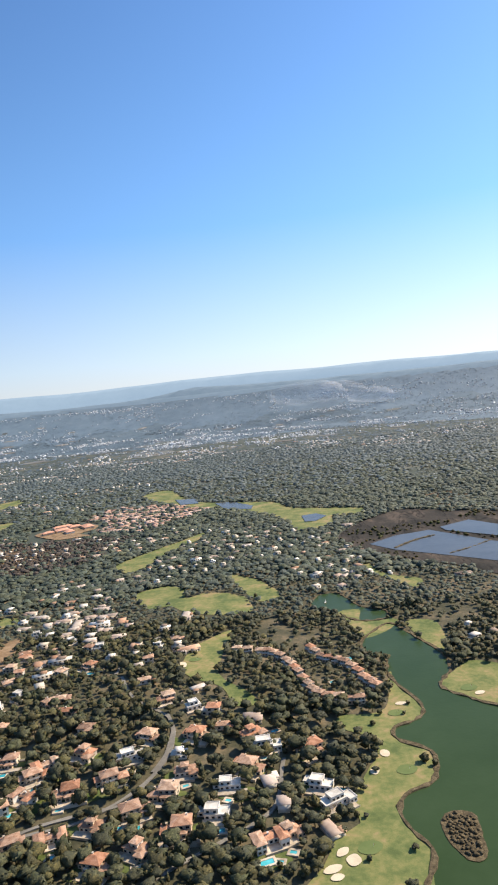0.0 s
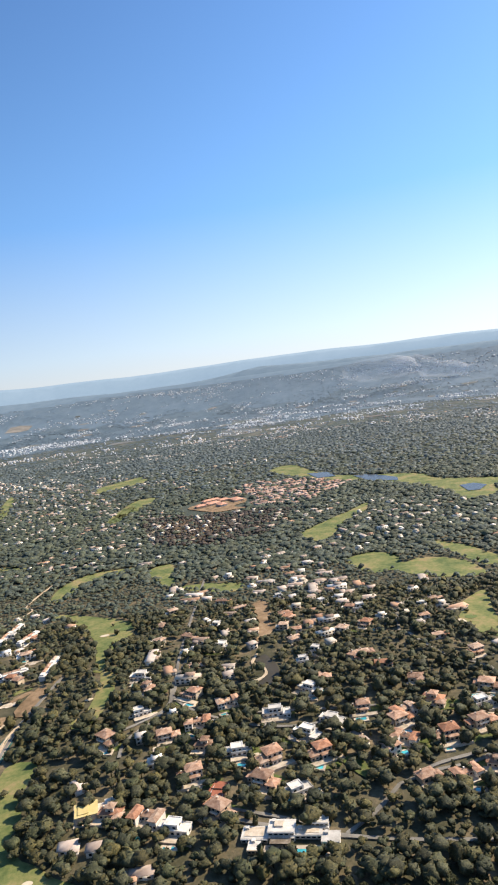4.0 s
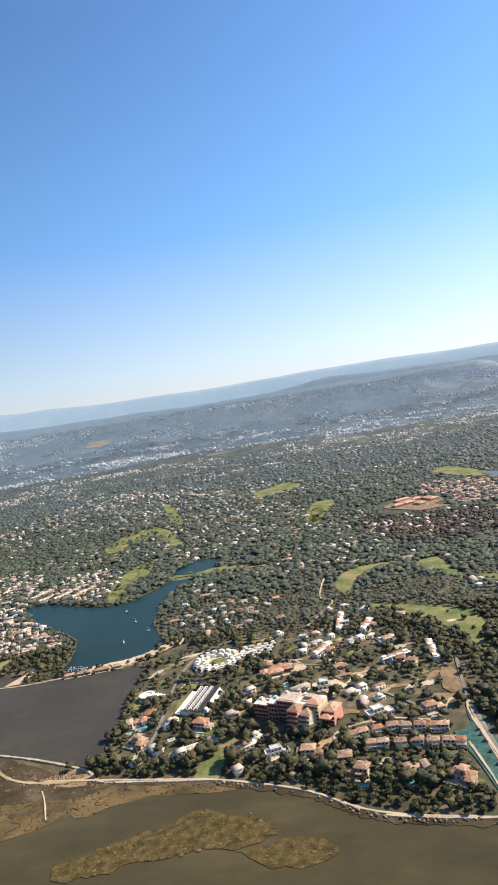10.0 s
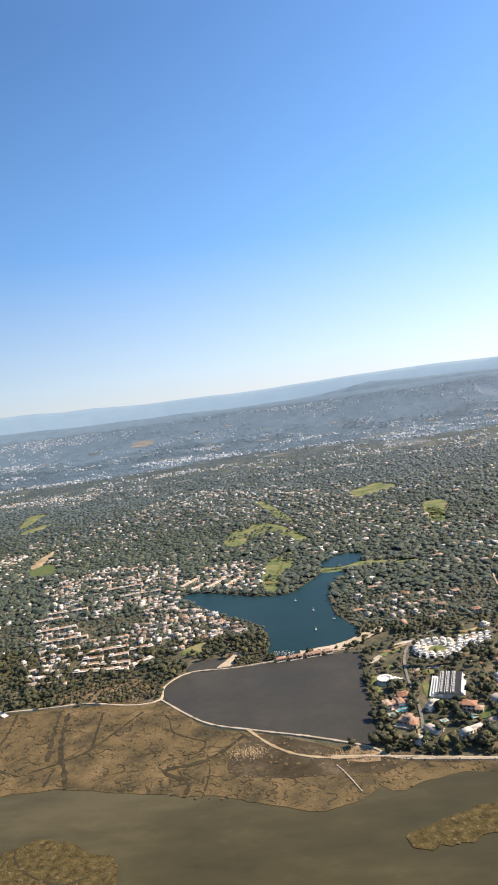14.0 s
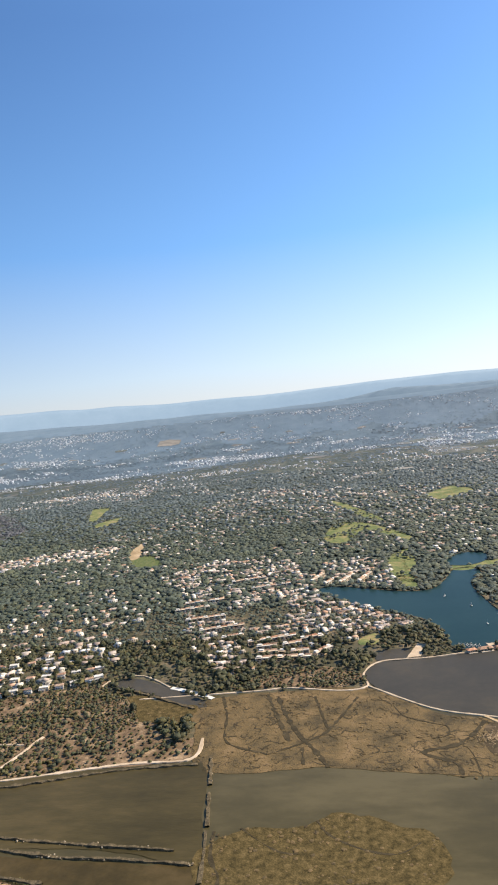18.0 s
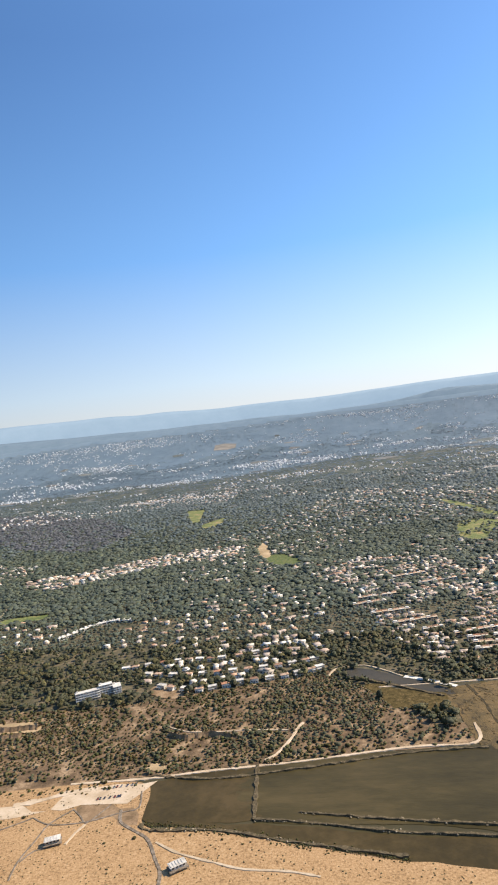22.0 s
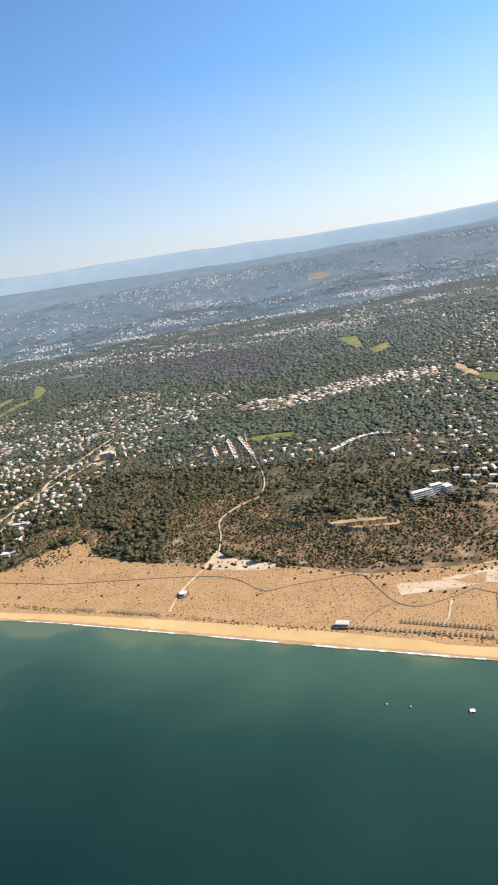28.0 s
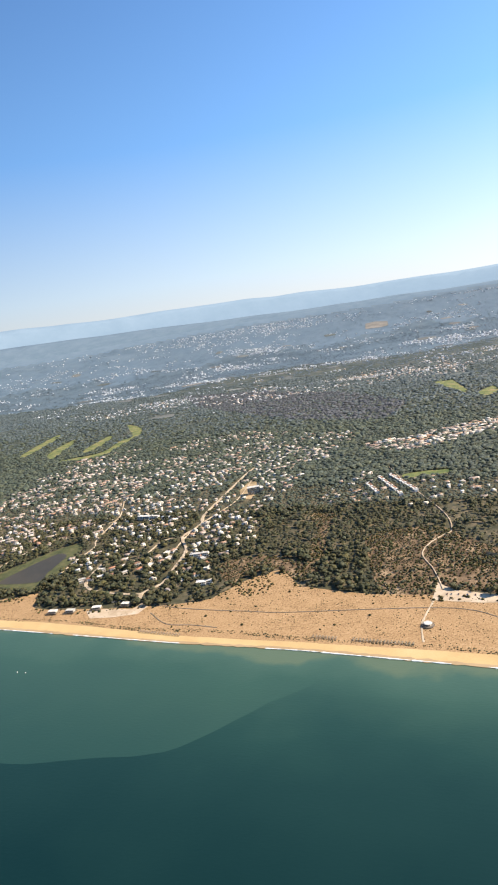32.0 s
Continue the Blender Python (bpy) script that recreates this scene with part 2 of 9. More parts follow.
M = {
    "land": material("dry_land", [(0.044, 0.044, 0.022), (0.07, 0.064, 0.034), (0.115, 0.095, 0.055), (0.2, 0.15, 0.09)], 0.06, 9, 0.85, 0.5, 0.4, 1.0, spec=0.3),
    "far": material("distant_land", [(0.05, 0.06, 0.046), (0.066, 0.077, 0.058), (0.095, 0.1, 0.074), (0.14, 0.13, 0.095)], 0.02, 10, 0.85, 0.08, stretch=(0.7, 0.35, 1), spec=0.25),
    # haze is tinted into the plain and upland colours, bluer with distance
    "plain": material("haze_tinted_plain", [(0.07, 0.106, 0.123), (0.084, 0.121, 0.138), (0.1, 0.137, 0.153), (0.118, 0.15, 0.162)], 0.03, 10, 0.65, 0.08, stretch=(0.7, 0.35, 1), spec=0.7),
    "upland": material("haze_tinted_upland", [(0.093, 0.141, 0.178), (0.104, 0.153, 0.19), (0.117, 0.166, 0.201), (0.132, 0.179, 0.212)], 0.03, 10, 0.7, 0.05, stretch=(0.7, 0.35, 1), spec=0.7),
    # foliage colour mixed with haze blue, close to the upland ground
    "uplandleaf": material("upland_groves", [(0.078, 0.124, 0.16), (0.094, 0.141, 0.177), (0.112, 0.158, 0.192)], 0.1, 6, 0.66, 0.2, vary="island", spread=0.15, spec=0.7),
    # blue emission on hills and ridge stands in for haze
    "hill": material("haze_glow_hills", [(0.06, 0.08, 0.09), (0.075, 0.095, 0.105), (0.09, 0.11, 0.12)], 0.02, 10, 1.0, 0.1, glow=((0.16, 0.25, 0.365), 0.5), stretch=(1.0, 0.5, 2)),
    "ridge": material("haze_glow_ridge", [(0.06, 0.08, 0.09), (0.09, 0.11, 0.12)], 0.006, 8, 1.0, 0.03, glow=((0.3, 0.43, 0.59), 0.66)),
    "fairway": material("mown_grass", [(0.085, 0.115, 0.034), (0.135, 0.158, 0.05), (0.205, 0.2, 0.07), (0.3, 0.222, 0.105)], 0.05, 9, 0.9, 0.4, 0.15, 2.0),
    "green": material("putting_green", [(0.105, 0.145, 0.045), (0.14, 0.175, 0.058)], 0.1, 3, 0.9, 1.0),
    "bunker": material("bunker_sand", [(0.55, 0.46, 0.33), (0.68, 0.57, 0.42)], 0.3, 4, 0.95, 2.0),
    "sand": material("beach_sand", [(0.5, 0.33, 0.15), (0.56, 0.385, 0.18), (0.61, 0.43, 0.215)], 0.02, 8, 0.95, 0.8, 0.2, 2.0),
    "dune": material("dune_sand", [(0.2, 0.118, 0.055), (0.352, 0.215, 0.103), (0.418, 0.26, 0.13), (0.475, 0.31, 0.165)], 0.75, 10, 0.97, 0.06, 0.6, 1.0),
    "wetsand": material("wet_sand", [(0.36, 0.24, 0.12), (0.45, 0.31, 0.17)], 0.03, 5, 0.6, 0.5),
    "foam": material("surf_foam", [(0.5, 0.5, 0.45), (0.85, 0.85, 0.82)], 0.3, 6, 0.8, 1.5),
    "sandy": material("bare_sandy_ground", [(0.27, 0.19, 0.1), (0.4, 0.285, 0.16), (0.5, 0.365, 0.22)], 0.05, 8, 0.95, 0.6, 0.3, 1.0),
    "earth": material("bare_brown_earth", [(0.15, 0.098, 0.052), (0.25, 0.162, 0.09), (0.34, 0.235, 0.14)], 0.12, 9, 0.95, 0.7, 0.3, 1.0),
    "scrub": material("scrub_ground", [(0.072, 0.047, 0.026), (0.125, 0.08, 0.044), (0.21, 0.138, 0.078), (0.38, 0.265, 0.16)], 0.09, 10, 0.95, 0.9, 0.4, 1.0),
    "burnt": material("dark_salt_flat", [(0.026, 0.024, 0.02), (0.042, 0.037, 0.031), (0.06, 0.05, 0.041), (0.11, 0.085, 0.065)], 0.03, 9, 0.9, 0.25, stretch=(1.6, 0.6, 1), creeks=0.02, spec=0.1),
    "wood": material("wood_floor", [(0.03, 0.035, 0.02), (0.05, 0.05, 0.03)], 0.02, 8, 0.95, 0.2),
    "marsh": material("salt_marsh", [(0.06, 0.043, 0.018), (0.105, 0.072, 0.029), (0.148, 0.097, 0.038), (0.2, 0.13, 0.058)], 0.06, 14, 0.85, 1.2, 0.5, 1.2, creeks=0.07),
    "lowmarsh": material("weedy_tidal_flat", [(0.048, 0.037, 0.016), (0.078, 0.058, 0.024), (0.108, 0.078, 0.032), (0.15, 0.107, 0.047)], 0.3, 14, 0.9, 1.2, 0.6, 1.2, spec=0.05),
    "reedbed": material("green_reeds", [(0.05, 0.06, 0.025), (0.085, 0.09, 0.035), (0.13, 0.12, 0.05)], 0.08, 9, 0.9, 1.0, 0.5, 1.2),
    "mud": material("dark_mud", [(0.042, 0.031, 0.018), (0.062, 0.046, 0.027), (0.085, 0.063, 0.038), (0.15, 0.108, 0.065)], 0.05, 10, 0.9, 0.9, 0.3, 1.0, spec=0.08),
    "creekbed": material("creek_mud", [(0.04, 0.03, 0.015), (0.056, 0.043, 0.022), (0.08, 0.06, 0.032)], 0.2, 7, 0.7, 1.0, 0.3, 1.0, spec=0.1),
    "pale": material("pale_gravel", [(0.42, 0.31, 0.2), (0.53, 0.41, 0.285), (0.6, 0.48, 0.355)], 0.08, 7, 0.95, 1.0),
    "path": material("sandy_path", [(0.38, 0.285, 0.185), (0.48, 0.375, 0.26), (0.56, 0.455, 0.33)], 0.1, 6, 0.95, 1.0),
    "road": material("asphalt", [(0.15, 0.136, 0.116), (0.205, 0.187, 0.16), (0.27, 0.245, 0.21)], 0.1, 6, 0.9, 1.0),
    "line": material("road_paint", [(0.6, 0.6, 0.58), (0.72, 0.72, 0.7)], 0.5, 3, 0.8, 2.0),
    "turf": material("green_netting", [(0.018, 0.06, 0.05), (0.035, 0.1, 0.082), (0.06, 0.15, 0.125)], 0.25, 8, 0.8, 1.0),
    "clay": material("clay_court", [(0.3, 0.1, 0.06), (0.38, 0.14, 0.085)], 0.3, 4, 0.9, 2.0),
    "bank": material("dark_bank", [(0.05, 0.038, 0.02), (0.1, 0.075, 0.04), (0.17, 0.128, 0.072)], 0.6, 8, 0.95, 1.5, 0.6, 2.0),
    "stones": material("pale_rubble", [(0.12, 0.09, 0.05), (0.34, 0.27, 0.18), (0.5, 0.42, 0.3)], 0.4, 7, 0.95, 1.5, 0.6, 2.0),
    "leaf": material("pine_foliage", [(0.03, 0.031, 0.015), (0.055, 0.056, 0.025), (0.115, 0.104, 0.049)], 1.3, 8, 0.7, 5.0, 0.7, 3.0, vary="island", spread=0.35, spec=0.35, second=[(1, 1, 1), (0.8, 0.88, 0.75), (1.15, 1.05, 0.78), (0.92, 0.96, 0.95), (1.3, 1.12, 0.75)]),
    # greyer copy of the pine green, as if seen through light haze
    "inlandleaf": material("haze_greyed_foliage", [(0.034, 0.045, 0.031), (0.062, 0.075, 0.051), (0.114, 0.123, 0.083)], 0.9, 8, 0.7, 3.0, 0.9, 2.4, vary="island", spread=0.3, spec=0.42, second=[(1, 1, 1), (0.85, 0.92, 0.88), (1.1, 1.03, 0.85), (0.92, 0.96, 1.0), (1.15, 1.08, 0.85)]),
    "leafthing": material("umbrella_pine_foliage", [(0.016, 0.019, 0.008), (0.046, 0.049, 0.019), (0.12, 0.114, 0.05)], 1.1, 8, 0.8, 4.0, 1.0, 3.0, vary="object", spread=0.3, spec=0.2),
    # pine green paled and cooled to imitate haze over the far woods
    "farleaf": material("haze_paled_canopy", [(0.058, 0.08, 0.074), (0.078, 0.098, 0.09), (0.104, 0.12, 0.106)], 0.1, 6, 0.66, 0.5, 0.3, 0.8, vary="island", spread=0.2, spec=0.6),
    # green shifted to blue-grey, the haze over the plain put into the leaves
    "plainleaf": material("haze_tinted_plain_groves", [(0.056, 0.088, 0.108), (0.074, 0.108, 0.128), (0.1, 0.132, 0.15)], 0.1, 6, 0.62, 0.4, vary="island", spread=0.22, spec=0.8),
    "shrub": material("grey_green_shrub", [(0.036, 0.037, 0.016), (0.066, 0.062, 0.026), (0.108, 0.094, 0.043)], 0.9, 7, 0.85, 3.0, 0.6, 2.5, vary="island", spread=0.4, spec=0.15, second=[(1, 1, 1), (1.2, 0.95, 0.75), (0.85, 0.95, 0.75), (1, 1, 1)]),
    # tan of the fields greyed to include the haze in front of them
    "field": material("far_fields", [(0.15, 0.145, 0.13), (0.19, 0.18, 0.16), (0.25, 0.235, 0.21)], 0.02, 6, 0.95, 0.2, vary="island", spread=0.25, second=[(1, 1, 1), (0.8, 0.85, 0.85), (0.65, 0.75, 0.75), (1.15, 1.1, 1.05), (0.7, 0.76, 0.78)]),
    "lawn": material("garden_lawn", [(0.06, 0.085, 0.02), (0.1, 0.125, 0.034), (0.16, 0.15, 0.06)], 0.3, 7, 0.9, 1.5),
    "grass": material("dune_grass", [(0.1, 0.085, 0.04), (0.18, 0.14, 0.07)], 0.6, 4, 0.95, 3.0, vary="island", spread=0.35),
    "bark": material("bark", [(0.06, 0.04, 0.025), (0.12, 0.08, 0.05)], 2.0, 5, 0.95, 6.0),
    "wall": material("rendered_wall", [(0.5, 0.43, 0.345), (0.6, 0.53, 0.44), (0.68, 0.61, 0.52)], 0.3, 5, 0.9, 2.0, vary="object", spread=0.15, second=[(1, 1, 1), (1.0, 0.88, 0.72), (1.05, 1.03, 1.0), (1.0, 0.84, 0.7), (0.9, 0.84, 0.76)]),
    "white": material("white_render", [(0.64, 0.59, 0.52), (0.75, 0.71, 0.645)], 0.3, 5, 0.9, 2.0),
    "pink": material("pink_render", [(0.56, 0.25, 0.165), (0.68, 0.34, 0.23)], 0.3, 5, 0.9, 2.0),
    "roof": material("terracotta_tiles", [(0.3, 0.155, 0.095), (0.42, 0.235, 0.15), (0.52, 0.33, 0.23)], 0.5, 6, 0.9, 4.0, 0.4, 5.0, vary="object", spread=0.25, second=[(1, 1, 1), (1.1, 1.2, 1.25), (1.0, 0.86, 0.78), (0.8, 0.85, 0.88), (1.1, 1.3, 1.4)]),
    "flat": material("flat_roof_screed", [(0.46, 0.42, 0.36), (0.6, 0.56, 0.5), (0.7, 0.66, 0.6)], 0.3, 6, 0.9, 2.0, vary="object", spread=0.2),
    "yellow": material("pale_yellow_roofing", [(0.55, 0.42, 0.16), (0.66, 0.52, 0.24)], 0.3, 5, 0.9, 2.0),
    "terrace": material("terrace_paving", [(0.36, 0.29, 0.21), (0.5, 0.41, 0.31), (0.58, 0.5, 0.4)], 0.4, 5, 0.9, 2.0, vary="object", spread=0.2),
    "glass": material("dark_glazing", [(0.012, 0.015, 0.018), (0.03, 0.035, 0.04)], 0.3, 3, 0.08, 1.0, spec=0.5),
    "frame": material("window_frame_paint", [(0.5, 0.46, 0.4), (0.6, 0.56, 0.5)], 0.5, 3, 0.7, 2.0),
    "pool": material("pool_water", [(0.04, 0.36, 0.42), (0.1, 0.5, 0.55)], 0.3, 3, 0.08, 1.0, spec=0.5, vary="object", spread=0.25),
    "wooden": material("weathered_timber", [(0.1, 0.075, 0.05), (0.19, 0.15, 0.11), (0.28, 0.23, 0.18)], 0.5, 6, 0.9, 3.0),
    "metal": material("dark_metal", [(0.1, 0.1, 0.1), (0.16, 0.16, 0.16)], 0.5, 4, 0.5, 2.0, metal=0.6),
    "canvas": material("pale_canvas", [(0.24, 0.185, 0.12), (0.34, 0.275, 0.19)], 0.5, 4, 0.9, 2.0, vary="object", spread=0.2),
    "carpaint": material("car_paint", [(0.5, 0.5, 0.5), (0.6, 0.6, 0.6)], 0.5, 3, 0.3, 2.0, vary="object", spread=0.3, second=[(1, 1, 1), (0.15, 0.15, 0.17), (0.6, 0.6, 0.62), (0.5, 0.1, 0.08), (0.1, 0.15, 0.3)]),
    "slate": material("dark_roofing", [(0.035, 0.036, 0.04), (0.055, 0.056, 0.06)], 0.4, 5, 0.9, 2.0, spec=0.1),
    "newtiles": material("bright_orange_tiles", [(0.58, 0.29, 0.19), (0.7, 0.38, 0.265)], 0.3, 5, 0.9, 2.0),
    "estateroof": material("estate_roof_tiles", [(0.36, 0.2, 0.14), (0.47, 0.3, 0.23), (0.55, 0.4, 0.33)], 0.05, 5, 0.9, 2.0, vary="island", spread=0.25),
    "rubber": material("tyre_rubber", [(0.02, 0.02, 0.02), (0.035, 0.035, 0.035)], 0.5, 3, 0.9, 2.0),
    # cool grey for walls and roofs alike, haze put into their colour
    "outerwall": material("haze_tinted_house_render", [(0.42, 0.44, 0.455), (0.56, 0.57, 0.58), (0.72, 0.72, 0.715)], 0.05, 4, 0.9, 0.6, vary="island", spread=0.35),
    "darkwood": material("burnt_wood_canopy", [(0.058, 0.06, 0.062), (0.078, 0.078, 0.08), (0.1, 0.098, 0.098)], 0.2, 6, 0.7, 1.0, vary="island", spread=0.3, spec=0.5),
    "deadleaf": material("scorched_foliage", [(0.05, 0.04, 0.033), (0.07, 0.054, 0.043), (0.1, 0.077, 0.06)], 0.4, 6, 0.8, 2.0, 0.9, 2.0, vary="island", spread=0.3, spec=0.3),
    "farwall": material("distant_house_render", [(0.6, 0.535, 0.45), (0.7, 0.645, 0.57), (0.78, 0.74, 0.67)], 0.05, 4, 0.9, 0.6, vary="island", spread=0.2, second=[(1, 1, 1), (1.05, 1.03, 1.0), (0.85, 0.8, 0.73), (1.0, 0.92, 0.84), (1.1, 1.1, 1.1), (0.7, 0.66, 0.6)]),
    "farroof": material("distant_roof_tiles", [(0.36, 0.25, 0.19), (0.46, 0.345, 0.27), (0.56, 0.45, 0.37)], 0.05, 4, 0.9, 0.6, vary="island", spread=0.25, second=[(1, 1, 1), (0.95, 1.0, 1.05), (1.15, 1.22, 1.28), (0.95, 0.76, 0.62), (0.7, 0.68, 0.66), (1.2, 1.35, 1.45)]),
    "lake": material("lake_water", [(0.014, 0.036, 0.038), (0.02, 0.046, 0.047)], 0.02, 4, 0.3, 0.2, 0.06, 0.6, spec=0.045),
    "water": material("green_lake_water", [(0.033, 0.058, 0.021), (0.043, 0.071, 0.029)], 0.02, 4, 0.3, 0.2, 0.06, 0.6, spec=0.06),
    "salt": material("salt_pond_water", [(0.07, 0.076, 0.082), (0.095, 0.1, 0.105)], 0.02, 4, 0.25, 0.2, spec=0.12),
    "basin": material("murky_basin_water", [(0.052, 0.048, 0.04), (0.062, 0.056, 0.045), (0.08, 0.068, 0.05)], 0.02, 8, 0.35, 0.2, 0.05, 0.6, spec=0.03),
    "lagoon": material("lagoon_water", [(0.05, 0.042, 0.02), (0.072, 0.059, 0.027), (0.11, 0.089, 0.043)], 0.012, 9, 0.3, 0.1, 0.05, 0.5, spec=0.1, stretch=(0.6, 1.3, 1)),
    "pan": material("shallow_pan_water", [(0.046, 0.034, 0.013), (0.066, 0.047, 0.018), (0.092, 0.064, 0.027)], 0.025, 9, 0.4, 0.2, 0.1, 0.6, spec=0.08),
    "weedpan": material("weedy_pan_water", [(0.046, 0.037, 0.016), (0.064, 0.05, 0.021), (0.092, 0.069, 0.03)], 0.03, 12, 0.4, 0.2, 0.1, 0.6, spec=0.07, stretch=(0.5, 1.5, 1)),
    "sea": material("shallow_sea", [(0.02, 0.07, 0.055), (0.032, 0.095, 0.072), (0.05, 0.125, 0.09)], 0.012, 8, 0.3, 0.08, 0.12, 0.5, spec=0.15, stretch=(0.6, 1.4, 1)),
    "deep": material("deep_sea", [(0.008, 0.034, 0.03), (0.012, 0.046, 0.04), (0.018, 0.06, 0.05)], 0.012, 8, 0.3, 0.08, 0.12, 0.5, spec=0.15, stretch=(0.6, 1.4, 1)),
}


def shelve(m, stops, spread):
    """The sea's colour by its depth, which grows with the distance from the shore, broken up by drifts of sand and weed."""
    nt = m.node_tree
    p, link_ = nt.nodes["Principled BSDF"], nt.links.new
    sep, far_, co = nt.nodes.new("ShaderNodeSeparateXYZ"), nt.nodes.new("ShaderNodeMath"), nt.nodes.new("ShaderNodeTexCoord")
    link_(co.outputs["Object"], sep.inputs[0])
    far_.operation, far_.inputs[1].default_value, far_.inputs[2].default_value = "MULTIPLY_ADD", -0.088, 19.0
    link_(sep.outputs[0], far_.inputs[0])
    sub, wob, add_ = nt.nodes.new("ShaderNodeMath"), nt.nodes.new("ShaderNodeTexNoise"), nt.nodes.new("ShaderNodeMath")
    sub.operation = "SUBTRACT"
    link_(far_.outputs[0], sub.inputs[0])
    link_(sep.outputs[1], sub.inputs[1])
    wob.inputs["Scale"].default_value, wob.inputs["Detail"].default_value = 0.016, 6.0
    link_(co.outputs["Object"], wob.inputs["Vector"])
    add_.operation, add_.inputs[1].default_value = "MULTIPLY_ADD", spread
    link_(wob.outputs[0], add_.inputs[0])
    link_(sub.outputs[0], add_.inputs[2])
    rng_, ramp = nt.nodes.new("ShaderNodeMapRange"), nt.nodes.new("ShaderNodeValToRGB")
    rng_.inputs[1].default_value, rng_.inputs[2].default_value = spread / 2, spread / 2 + 200
    link_(add_.outputs[0], rng_.inputs[0])
    link_(rng_.outputs[0], ramp.inputs[0])
    while len(ramp.color_ramp.elements) < len(stops):
        ramp.color_ramp.elements.new(0.5)
    for e, (at, c) in zip(ramp.color_ramp.elements, stops):
        e.position, e.color = at / 200, (*c, 1)
    link_(ramp.outputs[0], p.inputs["Base Color"])


shelve(M["sea"], ((0, (0.1, 0.14, 0.085)), (8, (0.052, 0.106, 0.075)), (32, (0.035, 0.083, 0.06)), (54, (0.025, 0.066, 0.05)), (74, (0.0155, 0.05, 0.041)), (110, (0.01, 0.037, 0.033)), (190, (0.004, 0.023, 0.023))), 75)
shelve(M["deep"], ((0, (0.1, 0.14, 0.085)), (8, (0.052, 0.106, 0.075)), (32, (0.035, 0.084, 0.06)), (65, (0.03, 0.074, 0.056)), (105, (0.022, 0.062, 0.05)), (190, (0.012, 0.045, 0.04))), 75)


# ---- mesh helpers ----
def add(name, verts, faces, mat, parent=None, label="", smooth=False):
    me = bpy.data.meshes.new(name)
    me.from_pydata([tuple(map(float, v)) for v in verts], [], [tuple(map(int, f)) for f in faces])
    me.materials.append(M[mat])
    if smooth:
        me.polygons.foreach_set("use_smooth", [True] * len(me.polygons))
    ob = new(name, me)
    if parent:
        ob.parent = parent
    if label:
        ob["label"] = label
    return ob


def big(name, verts, tris, mat, label, category, smooth=False, slots=None):
    """One large joined mesh of triangles, for what nobody could count."""
    me = bpy.data.meshes.new(name)
    v, f = np.ascontiguousarray(verts, np.float32), np.ascontiguousarray(tris, np.int32)
    me.vertices.add(len(v))
    me.vertices.foreach_set("co", v.ravel())
    me.loops.add(f.size)
    me.loops.foreach_set("vertex_index", f.ravel())
    me.polygons.add(len(f))
    me.polygons.foreach_set("loop_start", np.arange(0, f.size, 3, dtype=np.int32))
    if smooth:
        me.polygons.foreach_set("use_smooth", np.ones(len(f), bool))
    me.update(calc_edges=True)
    for one in (mat if isinstance(mat, (list, tuple)) else [mat]):
        me.materials.append(M[one])
    if slots is not None:
        me.polygons.foreach_set("material_index", np.ascontiguousarray(slots, np.int32))
    return tagged(new(name, me), label, category, kind="stuff")


def part(name, vf, mat, parent, label=""):
    return add(name, vf[0], vf[1], mat, parent, label)


def box(x0, x1, y0, y1, z0, z1):
    v = [(x, y, z) for z in (z0, z1) for x, y in ((x0, y0), (x1, y0), (x1, y1), (x0, y1))]
    return v, [(3, 2, 1, 0), (4, 5, 6, 7), (0, 1, 5, 4), (1, 2, 6, 5), (2, 3, 7, 6), (3, 0, 4, 7)]


def join(*shapes):
    vs, fs = [], []
    for v, f in shapes:
        fs += [tuple(i + len(vs) for i in q) for q in f]
        vs += list(v)
    return vs, fs


def prism(outline, z0, z1):
    n = len(outline)
    v = [(x, y, z0) for x, y in outline] + [(x, y, z1) for x, y in outline]
    return v, [tuple(range(n - 1, -1, -1)), tuple(range(n, 2 * n))] + [(i, (i + 1) % n, n + (i + 1) % n, n + i) for i in range(n)]


def tube(r0, r1, z0, z1, n=6, cx=0.0, cy=0.0):
    ring = [(math.cos(2 * math.pi * i / n), math.sin(2 * math.pi * i / n)) for i in range(n)]
    v = [(cx + r0 * a, cy + r0 * b, z0) for a, b in ring] + [(cx + r1 * a, cy + r1 * b, z1) for a, b in ring]
    return v, [tuple(range(n - 1, -1, -1)), tuple(range(n, 2 * n))] + [(i, (i + 1) % n, n + (i + 1) % n, n + i) for i in range(n)]


def hip(x0, x1, y0, y1, z, h, over=0.35):
    """A hipped roof with an eave of some thickness and a short ridge."""
    x0, x1, y0, y1 = x0 - over, x1 + over, y0 - over, y1 + over
    w, d, t = x1 - x0, y1 - y0, 0.14
    if w >= d:
        a, b = (x0 + d * 0.45, (y0 + y1) / 2), (x1 - d * 0.45, (y0 + y1) / 2)
    else:
        a, b = ((x0 + x1) / 2, y0 + w * 0.45), ((x0 + x1) / 2, y1 - w * 0.45)
    v = [(x0, y0, z), (x1, y0, z), (x1, y1, z), (x0, y1, z), (x0, y0, z + t), (x1, y0, z + t), (x1, y1, z + t), (x0, y1, z + t), (*a, z + h), (*b, z + h)]
    f = [(3, 2, 1, 0), (0, 1, 5, 4), (1, 2, 6, 5), (2, 3, 7, 6), (3, 0, 4, 7)]
    f += [(4, 5, 9, 8), (5, 6, 9), (6, 7, 8, 9), (7, 4, 8)] if w >= d else [(4, 5, 8), (5, 6, 9, 8), (6, 7, 9), (7, 4, 8, 9)]
    return v, f


